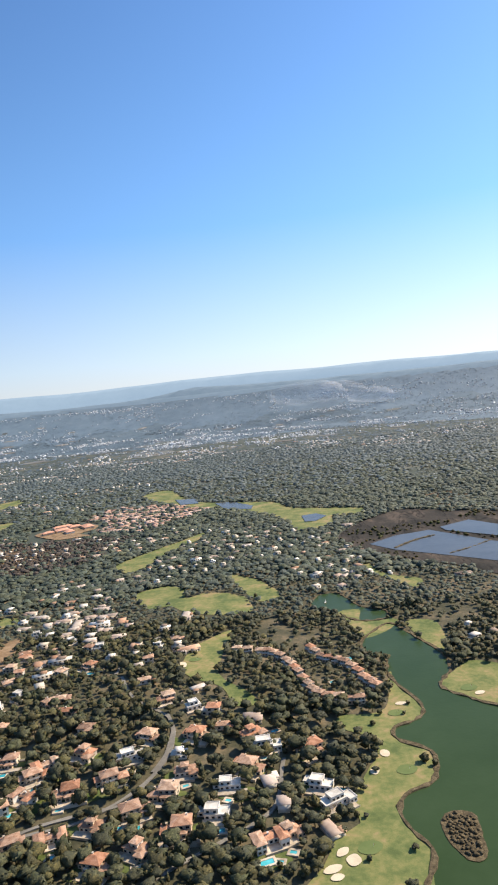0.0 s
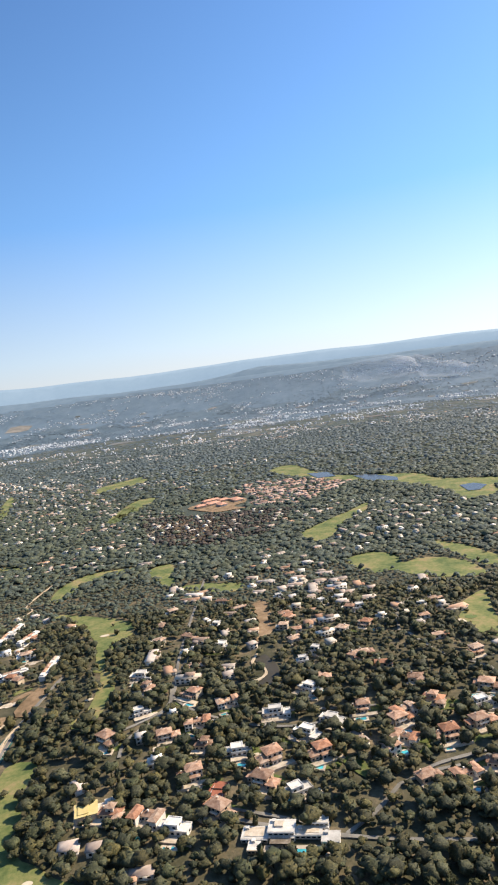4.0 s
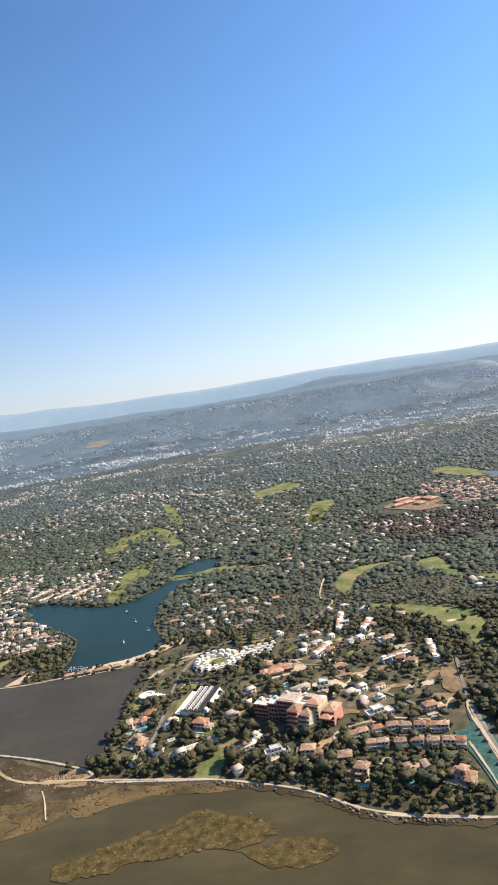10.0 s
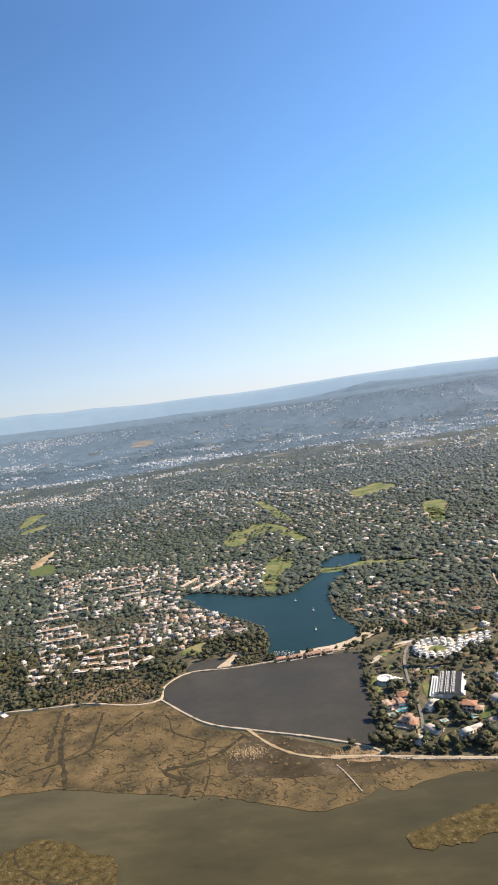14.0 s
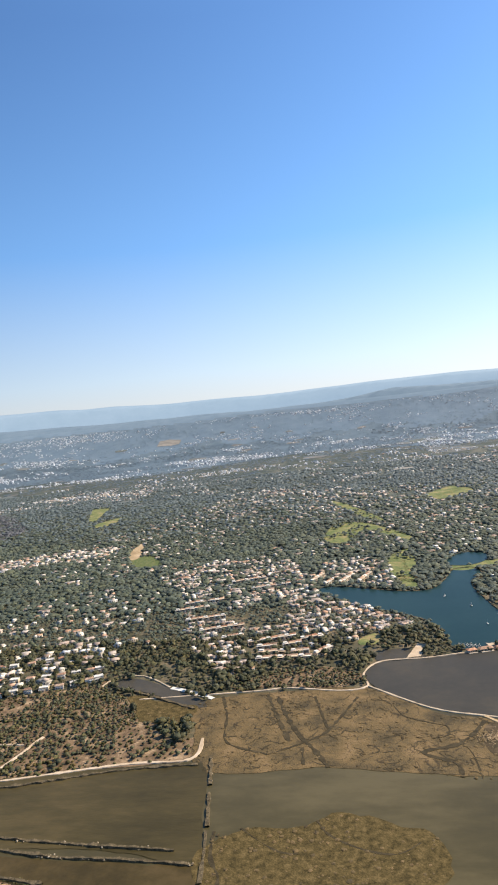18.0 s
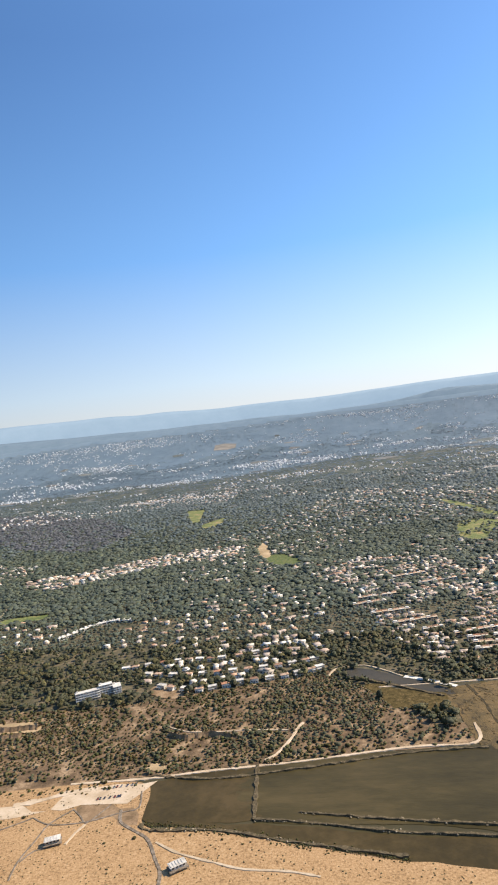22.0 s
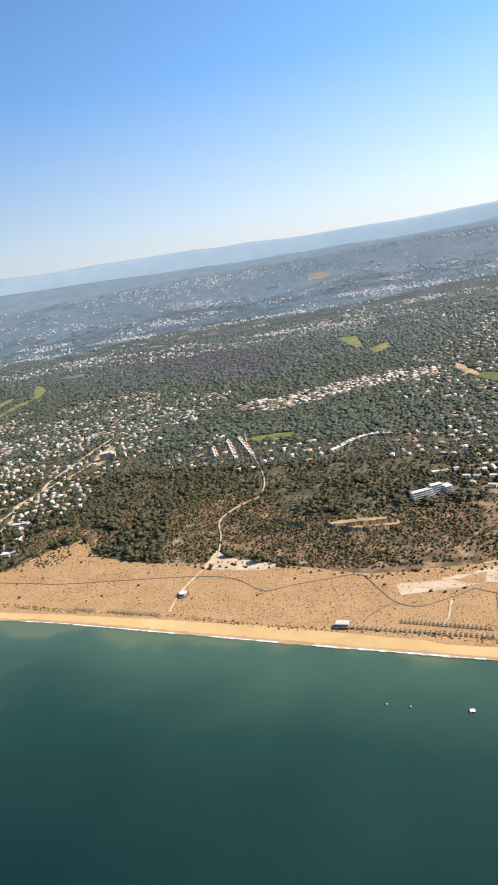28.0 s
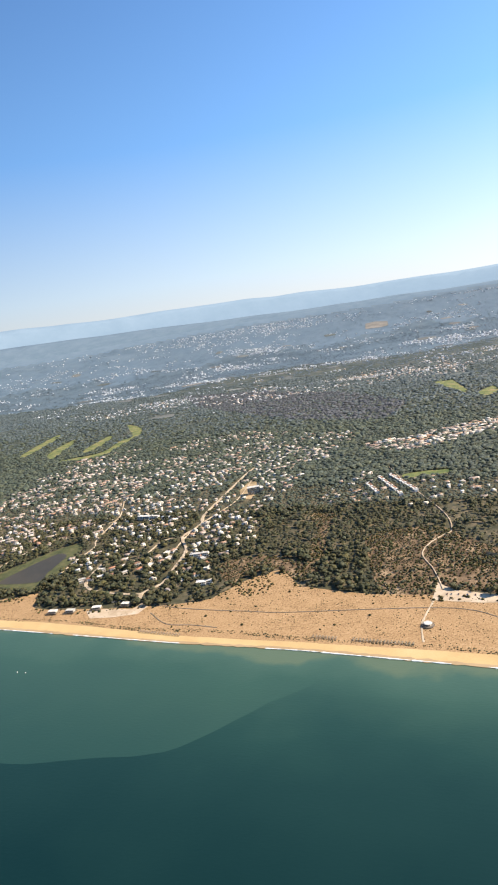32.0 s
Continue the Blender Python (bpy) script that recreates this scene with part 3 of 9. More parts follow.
def spline(pts, closed=False, step=4.0):
    """A smooth line through the plan's corner points, evenly stepped."""
    p = np.array(pts, float)
    n, out = len(p), []
    for i in range(n if closed else n - 1):
        a, b = p[i], p[(i + 1) % n]
        a0 = p[(i - 1) % n] if closed or i else a
        b1 = p[(i + 2) % n] if closed or i + 2 < n else b
        k = max(2, int(np.linalg.norm(b - a) / step))
        for s in np.arange(k) / k:
            out.append(0.5 * ((2 * a) + (b - a0) * s + (2 * a0 - 5 * a + 4 * b - b1) * s * s + (3 * a - a0 - 3 * b + b1) * s ** 3))
    if not closed:
        out.append(p[-1])
    return np.array(out)


def edged(pts, step):
    """A closed outline with straight sides, evenly stepped."""
    p, out = np.array(pts, float), []
    for a, b in zip(p, np.roll(p, -1, 0)):
        k = max(1, int(np.linalg.norm(b - a) / step))
        out += [a + (b - a) * s / k for s in range(k)]
    return np.array(out)


def ground(x, y):
    """Height of the land: low swells by the shore, falling away inland with the earth's curve."""
    def swell(cx, cy, sx, sy, a):
        return a * np.exp(-((x - cx) / sx) ** 2 - ((y - cy) / sy) ** 2)
    return (swell(-190, 300, 120, 140, 5) + swell(-60, 340, 70, 120, 4) + swell(-375, 290, 50, 60, 4) + swell(-930, 860, 180, 160, -6)
            + swell(-1350, 490, 200, 180, 3) + swell(-1100, 180, 260, 80, -3) * np.clip((y - 40) / 60, 0, 1)
            - 7e-6 * np.clip(y - 900, 0, 1600) ** 2 + 1.27e-4 * np.clip(np.hypot(x + 550, y + 100) - 3000, 0, 1200) ** 2 * (y > 0))


def inside(poly, x, y):
    """Which of the points lie inside the outline."""
    p, hit = np.asarray(poly, float), np.zeros(np.shape(x), bool)
    for (ax, ay), (bx, by) in zip(p, np.roll(p, -1, 0)):
        if ay != by:
            hit ^= ((ay > y) != (by > y)) & (x < (bx - ax) * (y - ay) / (by - ay) + ax)
    return hit


def ragged(line, amount, seed):
    r = np.random.default_rng(seed)
    n = len(line)
    k = np.convolve(np.r_[r.normal(size=n + 8)], np.ones(3) / 3, "same")[:n]
    t = np.gradient(line, axis=0)
    nrm = np.stack([-t[:, 1], t[:, 0]], 1) / (np.linalg.norm(t, axis=1)[:, None] + 1e-6)
    return line + nrm * (amount * k)[:, None]


def sheet(name, outline, mat, lift, label, category, rough=0.6, step=4.0, gap=None, kind="structure", near=None, straight=False):
    """A patch of ground or water that follows the land, with a smooth, slightly ragged outline."""
    from mathutils.geometry import delaunay_2d_cdt
    line = ragged(edged(outline, step) if straight else spline(outline, True, step), rough, len(name) * 7 + int(abs(outline[0][0])))
    lo, hi = line.min(0), line.max(0)
    gap = gap or max(6.0, min(40.0, (hi - lo).max() / 14))
    gx, gy = np.meshgrid(np.arange(lo[0] + gap / 2, hi[0], gap), np.arange(lo[1] + gap / 2, hi[1], gap))
    gx, gy = gx.ravel(), gy.ravel()
    if near:
        nx, ny = np.meshgrid(np.arange(near[0], near[1], 14.0), np.arange(near[2], near[3], 12.0))
        gx, gy = np.r_[gx, nx.ravel() + 0.37], np.r_[gy, ny.ravel() + 0.53]
    ok = inside(line, gx, gy)
    pts = [Vector(p) for p in line] + [Vector(p) for p in np.stack([gx[ok], gy[ok]], 1)]
    v, _, f, *_ = delaunay_2d_cdt(pts, [], [list(range(len(line)))], 1, 1e-4)
    xy = np.array([tuple(p) for p in v])
    z = ground(xy[:, 0], xy[:, 1]) + lift
    return tagged(add(name, np.c_[xy, z], f, mat), label, category, kind=kind), line


def ribbon(name, pts, width, mat, lift, label, category, height=0.0, uneven=0.0, step=4.0, closed=False, kind="structure"):
    """A strip along a line that follows the land: path, road, bank or board."""
    line = spline(pts, closed, step) if len(pts) > 1 else np.array(pts)
    t = np.gradient(line, axis=0)
    nrm = np.stack([-t[:, 1], t[:, 0]], 1) / (np.linalg.norm(t, axis=1)[:, None] + 1e-6)
    r = np.random.default_rng(len(name) + int(abs(line[0][0])))
    n = len(line)
    w = width / 2 * (1 + uneven * r.normal(size=n).clip(-2, 2))[:, None]
    a, b = line - nrm * w, line + nrm * w
    z = ground(line[:, 0], line[:, 1]) + lift + height * (1 + uneven * r.normal(size=n).clip(-2, 2))
    low = ground(line[:, 0], line[:, 1]) + lift - 0.4
    m = 0.25 if height else 0.02
    v = np.r_[np.c_[a - nrm * m, low], np.c_[a, z], np.c_[b, z], np.c_[b + nrm * m, low]]
    f = []
    for i in range(n if closed else n - 1):
        j = (i + 1) % n
        for k in range(3):
            f.append((k * n + i, k * n + j, (k + 1) * n + j, (k + 1) * n + i)[::-1])
    return tagged(add(name, v, f, mat), label, category, kind=kind)


# ---- plan: outlines and lines in metres ----
POLY, LINE = {}, {}
POLY["lake_a"] = ("water", [(70, 391), (57, 380), (48, 365), (49, 348), (57, 343), (55, 325), (57, 309), (62, 293), (62, 282), (56, 275), (47, 271), (46, 262), (57, 251), (56, 240), (52, 231), (41, 225), (37, 216), (39, 206), (43, 197), (41, 189), (35, 176), (36, 154), (76, 150), (141, 248), (95, 281), (85, 291), (76, 305), (86, 322), (87, 343), (80, 365)])
POLY["pond_b"] = ("water", [(26, 441), (33, 458), (47, 458), (58, 426), (71, 416), (70, 401), (54, 400), (42, 414), (29, 429)])
POLY["salt_1"] = ("salt", [(92, 587), (120, 609), (154, 617), (194, 551), (226, 507), (203, 459), (174, 495), (147, 523), (109, 559)])
POLY["salt_2"] = ("salt", [(166, 623), (199, 641), (216, 610), (245, 559), (233, 533), (201, 569), (167, 608)])
POLY["pond_1"] = ("salt", [(-66, 902), (-43, 901), (-13, 851), (-15, 828), (-49, 848)])
POLY["pond_2"] = ("salt", [(43, 750), (60, 754), (70, 735), (56, 713), (44, 714)])
POLY["pond_3"] = ("salt", [(-129, 971), (-99, 962), (-89, 917), (-115, 919)])
POLY["fw_lake"] = ("fairway", [(25, 284), (46, 288), (56, 325), (57, 309), (62, 293), (62, 282), (56, 275), (47, 271), (46, 262), (57, 251), (56, 240), (52, 231), (41, 225), (37, 216), (39, 206), (43, 197), (41, 189), (35, 176), (-2, 176), (8, 193), (14, 205), (23, 212), (21, 224), (30, 240), (37, 255), (32, 268), (24, 274)])
POLY["fw_2"] = ("fairway", [(-52, 348), (-46, 376), (-25, 402), (-29, 369), (-32, 345), (-27, 327), (-16, 313), (-11, 301), (-21, 300), (-31, 321), (-45, 333)])
POLY["fw_3"] = ("fairway", [(-105, 504), (-85, 520), (-66, 505), (-63, 481), (-47, 490), (-23, 475), (-13, 445), (-16, 434), (-39, 433), (-59, 445), (-74, 464), (-90, 463)])
POLY["fw_4"] = ("fairway", [(-33, 534), (-13, 518), (4, 481), (6, 460), (-9, 457), (-21, 489)])
POLY["fw_5"] = ("fairway", [(-142, 604), (-124, 639), (-90, 684), (-68, 714), (-69, 687), (-96, 638), (-114, 583), (-125, 573)])
POLY["fw_6"] = ("fairway", [(-189, 1049), (-152, 1083), (-92, 933), (11, 867), (37, 808), (111, 764), (108, 730), (77, 731), (71, 687), (35, 677), (20, 746), (-33, 831), (-97, 890), (-155, 973)])
POLY["fw_7"] = ("fairway", [(78, 543), (87, 497), (109, 473), (101, 455), (88, 481), (76, 509)])
POLY["fw_8"] = ("fairway", [(42, 419), (56, 421), (54, 400), (72, 400), (74, 390), (53, 372), (47, 392)])
POLY["fw_9"] = ("fairway", [(80, 393), (96, 388), (95, 361), (88, 341), (82, 365)])
POLY["fw_10"] = ("fairway", [(97, 329), (110, 323), (123, 303), (108, 268), (95, 282), (85, 291), (76, 306), (86, 318)])
POLY["fw_11"] = ("fairway", [(-270, 248), (-257, 246), (-255, 226), (-249, 211), (-243, 192), (-231, 185), (-217, 176), (-196, 168), (-190, 158), (-206, 155), (-224, 162), (-235, 167), (-247, 175), (-258, 185), (-265, 192), (-262, 197), (-263, 213), (-270, 228)])
POLY["fw_12"] = ("fairway", [(-255, 276), (-249, 286), (-250, 314), (-254, 333), (-244, 326), (-240, 305), (-240, 281), (-243, 271)])
POLY["fw_13"] = ("fairway", [(-327, 446), (-297, 436), (-256, 411), (-251, 380), (-257, 354), (-252, 336), (-260, 335), (-270, 372), (-293, 414)])
POLY["fw_14"] = ("fairway", [(-343, 486), (-345, 524), (-328, 551), (-287, 554), (-323, 524), (-331, 482)])
POLY["fw_15"] = ("fairway", [(-275, 540), (-256, 551), (-243, 481), (-262, 510)])
POLY["fw_16"] = ("fairway", [(-232, 484), (-188, 475), (-191, 454), (-227, 470)])
POLY["fw_17"] = ("fairway", [(-380, 773), (-377, 879), (-357, 829), (-364, 765)])
POLY["fw_18"] = ("fairway", [(-598, 924), (-658, 1113), (-621, 1048), (-569, 889)])
POLY["fw_19"] = ("fairway", [(-478, 1061), (-425, 1142), (-406, 1096), (-462, 1034)])
POLY["fw_20"] = ("fairway", [(-567, 561), (-569, 622), (-547, 660), (-546, 613), (-557, 586), (-549, 536), (-559, 535)])
POLY["fw_21"] = ("fairway", [(-651, 781), (-641, 882), (-597, 875), (-543, 772), (-547, 742), (-596, 818), (-621, 749)])
POLY["fw_22"] = ("fairway", [(-485, 1098), (-434, 1172), (-430, 1110), (-474, 1057)])
POLY["fw_23"] = ("fairway", [(-380, 904), (-347, 913), (-361, 805), (-382, 764)])
POLY["fw_24"] = ("fairway", [(-403, 596), (-484, 620), (-514, 594), (-499, 583), (-468, 596)])
POLY["fw_25"] = ("fairway", [(-572, 656), (-549, 690), (-553, 611), (-551, 556), (-567, 560), (-574, 606)])
POLY["fw_27"] = ("fairway", [(-1201, 1315), (-1171, 1348), (-1116, 1109), (-1137, 1132)])
POLY["fw_27b"] = ("fairway", [(-1098, 1077), (-1070, 1137), (-1061, 1072), (-1078, 1035)])
POLY["field_w"] = ("field", [(-1260, 1377), (-1230, 1483), (-1163, 1417), (-1168, 1346), (-1212, 1305)])
POLY["field_1"] = ("lawn", [(-919, 767), (-895, 777), (-861, 724), (-865, 694), (-896, 713)])
POLY["field_2"] = ("sandy", [(-943, 842), (-939, 874), (-910, 776), (-923, 761)])
POLY["fw_28"] = ("fairway", [(-1177, 530), (-1130, 543), (-1124, 528), (-1166, 512)])
POLY["lawn_1"] = ("fairway", [(-410, 236), (-406, 249), (-401, 269), (-394, 263), (-398, 248), (-399, 233)])
POLY["lawn_2"] = ("fairway", [(-411, 236), (-406, 254), (-396, 262), (-397, 252), (-401, 234)])
POLY["pond_round"] = ("basin", [(-178, 301), (-176, 305), (-169, 298), (-162, 301), (-160, 308), (-162, 318), (-167, 324), (-162, 332), (-156, 321), (-153, 305), (-157, 292), (-168, 291), (-175, 294)])
POLY["bare_1"] = ("earth", [(-174, 421), (-165, 421), (-158, 381), (-158, 366), (-168, 346), (-169, 374)])
POLY["bare_2"] = ("scrub", [(-303, 735), (-250, 737), (-219, 692), (-221, 617), (-273, 629)])
POLY["bushes_1"] = ("scrub", [(-796, 154), (-765, 149), (-733, 143), (-734, 135), (-766, 141), (-795, 147)])
POLY["dry_1"] = ("scrub", [(152, 757), (188, 795), (233, 808), (248, 734), (243, 683), (203, 708), (173, 737)])
POLY["marsh_e"] = ("burnt", [(70, 633), (145, 725), (198, 694), (277, 618), (198, 447), (140, 500), (97, 545)])
POLY["spit"] = ("scrub", [(-758, 232), (-742, 245), (-742, 262), (-741, 279), (-731, 280), (-722, 266), (-711, 256), (-701, 261), (-698, 241), (-722, 233)])
POLY["bare_0"] = ("field", [(-384, 2205), (-274, 2083), (-261, 1915), (-361, 1907)])
POLY["net_1"] = ("turf", [(-282, 206), (-286, 228), (-292, 255), (-286, 256), (-283, 262), (-283, 273), (-277, 267), (-276, 256), (-272, 228), (-272, 217), (-274, 208), (-279, 205)])
POLY["net_road"] = ("pale", [(-281, 276), (-279, 276), (-277, 257), (-275, 231), (-274, 209), (-276, 207), (-278, 226), (-280, 249)])
POLY["fw_40"] = ("fairway", [(-1932, 855), (-1963, 937), (-1975, 1020), (-1950, 978), (-1898, 853), (-1887, 811)])
POLY["fw_41"] = ("fairway", [(-1858, 797), (-1793, 840), (-1810, 944), (-1805, 984), (-1907, 1147), (-1834, 1082), (-1795, 1007), (-1780, 918), (-1769, 802), (-1833, 782)])
POLY["fw_42"] = ("fairway", [(-1857, 875), (-1882, 1016), (-1851, 971), (-1827, 852)])
POLY["fw_43"] = ("fairway", [(-2026, 895), (-2085, 1100), (-2054, 1070), (-1995, 876)])
POLY["lawn_3"] = ("fairway", [(-465, 313), (-469, 333), (-465, 337), (-462, 323), (-460, 306)])
POLY["lawn_4"] = ("fairway", [(-433, 292), (-436, 313), (-431, 313), (-430, 300), (-428, 287)])
POLY["sea_left"] = ("basin", [(-1537, 241), (-1537, 253), (-1529, 282), (-1517, 310), (-1501, 302), (-1495, 263), (-1491, 241), (-1526, 236)])
POLY["bare_3"] = ("scrub", [(-1259, 397), (-1232, 395), (-1229, 361), (-1228, 331), (-1217, 297), (-1217, 271), (-1228, 276), (-1239, 318), (-1239, 347)])
POLY["carpark_2"] = ("pale", [(-1122, 205), (-1120, 233), (-1115, 228), (-1107, 221), (-1065, 209), (-1070, 202), (-1086, 201)])
POLY["court_2"] = ("lawn", [(-127, 229), (-122, 232), (-114, 221), (-119, 218)])
POLY["court"] = ("clay", [(-179, 214), (-176, 223), (-170, 221), (-172, 212)])
POLY["lake_q"] = ("lake", [(-647, 543), (-626, 554), (-574, 528), (-542, 525), (-524, 554), (-511, 588), (-491, 591), (-486, 569), (-498, 545), (-501, 520), (-494, 465), (-485, 442), (-473, 415), (-480, 395), (-495, 383), (-522, 374), (-539, 380), (-542, 404), (-554, 442), (-582, 469), (-608, 491)])
POLY["lake_q2"] = ("lake", [(-516, 611), (-498, 650), (-473, 651), (-469, 625), (-491, 601)])
POLY["basin"] = ("basin", [(-601, 331), (-600, 349), (-591, 360), (-560, 363), (-532, 367), (-505, 371), (-474, 373), (-472, 333), (-467, 289), (-467, 257), (-471, 255), (-500, 264), (-534, 276), (-564, 288), (-589, 310)])
POLY["basin_2"] = ("basin", [(-591, 360), (-560, 365), (-573, 382), (-592, 377)])
POLY["marsh_1"] = ("marsh", [(-706, 309), (-673, 317), (-600, 319), (-563, 284), (-533, 273), (-469, 247), (-426, 234), (-390, 226), (-407, 225), (-426, 229), (-442, 226), (-462, 219), (-481, 206), (-496, 204), (-529, 212), (-555, 216), (-588, 222), (-621, 227), (-684, 224), (-698, 241), (-701, 261), (-711, 288)])
POLY["mud_1"] = ("mud", [(-538, 235), (-540, 261), (-525, 271), (-496, 257), (-467, 245), (-445, 247), (-459, 232), (-489, 229), (-514, 229)])
POLY["marsh_2"] = ("lowmarsh", [(-457, 184), (-449, 190), (-430, 199), (-412, 208), (-401, 212), (-382, 209), (-370, 202), (-369, 195), (-391, 190), (-423, 182), (-447, 179)])
POLY["marsh_4"] = ("lowmarsh", [(-386, 187), (-375, 191), (-358, 189), (-347, 183), (-356, 180), (-373, 181)])
POLY["marsh_5"] = ("marsh", [(-464, 219), (-458, 235), (-425, 235), (-388, 226), (-395, 225), (-434, 225), (-454, 216)])
POLY["marsh_6"] = ("lowmarsh", [(-670, 175), (-643, 179), (-625, 183), (-614, 188), (-602, 187), (-592, 182), (-575, 176), (-570, 160), (-582, 140), (-664, 138)])
POLY["marsh_7"] = ("lowmarsh", [(-762, 317), (-750, 317), (-712, 299), (-711, 288), (-716, 276), (-731, 283), (-742, 284), (-751, 297)])
POLY["pan_1"] = ("pan", [(-868, 169), (-879, 201), (-820, 218), (-813, 183), (-811, 169)])
POLY["pan_2"] = ("weedpan", [(-809, 170), (-818, 216), (-704, 234), (-689, 231), (-681, 200), (-676, 159), (-705, 162), (-741, 166)])
POLY["pan_3"] = ("pan", [(-868, 166), (-810, 166), (-740, 158), (-675, 154), (-669, 143), (-674, 132), (-706, 134), (-775, 149), (-825, 161)])
POLY["pan_4"] = ("basin", [(-781, 341), (-775, 348), (-757, 344), (-707, 308), (-710, 299), (-752, 325), (-775, 334)])
POLY["scrub_1"] = ("scrub", [(-1025, 185), (-929, 205), (-884, 209), (-846, 215), (-798, 223), (-748, 233), (-737, 266), (-762, 298), (-792, 339), (-864, 322), (-943, 300), (-1046, 283)])
POLY["carpark"] = ("pale", [(-927, 179), (-925, 195), (-915, 198), (-897, 202), (-882, 202), (-874, 205), (-879, 194), (-884, 184), (-911, 183), (-920, 178)])
POLY["carpark_b"] = ("pale", [(-976, 165), (-980, 179), (-946, 183), (-937, 177), (-928, 178), (-944, 172)])
POLY["bushes_2"] = ("scrub", [(-911, 178), (-895, 183), (-885, 177), (-889, 165), (-895, 162)])
POLY["cliff_top"] = ("sandy", [(-1037, 265), (-1032, 277), (-992, 278), (-988, 265)])
POLY["estate_a"] = ("sandy", [(-1373, 486), (-1376, 544), (-1356, 515), (-1346, 460)])
POLY["scrub_2"] = ("scrub", [(-1157, 214), (-1177, 272), (-1185, 332), (-1128, 349), (-1084, 302), (-1052, 287), (-986, 255), (-915, 253), (-919, 201), (-982, 196), (-1005, 202), (-1053, 209), (-1110, 224), (-1124, 214)])
POLY["scrub_3"] = ("scrub", [(-1283, 227), (-1277, 252), (-1254, 261), (-1233, 240), (-1219, 249), (-1222, 270), (-1271, 291), (-1313, 271)])
POLY["soil_1"] = ("earth", [(-289, 297), (-288, 318), (-285, 326), (-280, 315), (-283, 292)])
POLY["yard_1"] = ("pale", [(-361, 314), (-347, 320), (-339, 310), (-348, 298)])
POLY["yard_2"] = ("pale", [(-379, 348), (-371, 355), (-362, 339), (-371, 333)])
POLY["yard_4"] = ("pale", [(-1398, 182), (-1381, 187), (-1357, 187), (-1354, 199), (-1345, 192), (-1348, 179), (-1366, 173), (-1387, 170)])
POLY["pad"] = ("sandy", [(-885, 217), (-882, 222), (-874, 220), (-874, 215), (-881, 214)])
POLY["soil_2"] = ("earth", [(-923, 320), (-918, 332), (-900, 321), (-892, 311), (-905, 308)])
POLY["reedbed"] = ("reedbed", [(-1524, 226), (-1552, 259), (-1541, 294), (-1523, 328), (-1503, 338), (-1488, 301), (-1481, 248), (-1486, 223)])
POLY["scrub_4"] = ("scrub", [(-690, 324), (-668, 350), (-639, 358), (-608, 345), (-604, 333), (-621, 320), (-652, 326)])
POLY["lawn_5"] = ("fairway", [(-606, 394), (-605, 407), (-594, 417), (-589, 410), (-593, 394)])
POLY["carpark_3"] = ("pale", [(-573, 364), (-563, 366), (-557, 388), (-563, 391)])
POLY["playfield"] = ("lawn", [(-416, 281), (-404, 277), (-406, 269), (-418, 272)])
POLY["lawn_6"] = ("fairway", [(-438, 316), (-434, 318), (-432, 293), (-436, 289)])
POLY["soil_3"] = ("earth", [(-297, 289), (-293, 293), (-285, 290), (-290, 286)])
POLY["soil_4"] = ("earth", [(-348, 325), (-344, 336), (-336, 332), (-338, 319)])
POLY["yard_6"] = ("earth", [(-482, 244), (-476, 253), (-464, 248), (-464, 238), (-476, 239)])
POLY["scrub_5"] = ("scrub", [(-795, 342), (-784, 346), (-781, 333), (-762, 318), (-751, 297), (-742, 283), (-731, 280), (-735, 260), (-742, 245), (-752, 236), (-760, 250), (-775, 300)])
POLY["damp_ground"] = ("earth", [(-912, 181), (-898, 185), (-886, 179), (-879, 181), (-872, 166), (-881, 167), (-887, 174), (-900, 168)])
POLY["estate_yard"] = ("earth", [(-284, 806), (-266, 838), (-238, 846), (-214, 836), (-208, 812), (-222, 786), (-206, 770), (-240, 764), (-262, 780)])

LINE["path_1"] = [(-327, 201), (-312, 198), (-291, 195), (-274, 193), (-265, 190), (-256, 180), (-245, 174), (-237, 167), (-222, 164), (-206, 156)]
LINE["path_2"] = [(-489, 245), (-465, 243), (-411, 235), (-383, 228), (-357, 219), (-336, 206), (-318, 200), (-301, 197), (-281, 194), (-271, 194)]
LINE["path_3"] = [(-753, 314), (-675, 320), (-652, 323), (-618, 316), (-601, 321), (-603, 341), (-591, 360), (-560, 363), (-533, 369), (-506, 375), (-479, 382)]
LINE["path_4"] = [(-600, 321), (-564, 288), (-534, 276), (-500, 265), (-470, 252), (-458, 241), (-439, 238), (-401, 233)]
LINE["path_5"] = [(-536, 276), (-520, 258), (-503, 247), (-480, 243), (-464, 246)]
LINE["dam"] = [(-515, 378), (-496, 382), (-480, 391), (-467, 407), (-457, 415)]
LINE["path_6"] = [(-927, 203), (-883, 207), (-845, 214), (-798, 221), (-735, 234), (-698, 238), (-696, 260)]
LINE["path_7"] = [(-889, 267), (-875, 260), (-857, 258), (-832, 259), (-807, 258)]
LINE["path_8"] = [(-816, 224), (-810, 230), (-804, 247), (-802, 258), (-799, 267)]
LINE["path_11"] = [(-856, 152), (-844, 145), (-833, 141), (-823, 138), (-809, 134), (-789, 133), (-774, 130)]
LINE["path_12"] = [(-951, 132), (-948, 140), (-947, 153), (-946, 160)]
LINE["path_13"] = [(-1123, 146), (-1126, 172), (-1121, 204)]
LINE["path_14"] = [(-903, 150), (-902, 159), (-900, 166)]
LINE["path_10"] = [(-1377, 307), (-1381, 371), (-1366, 455), (-1376, 544)]
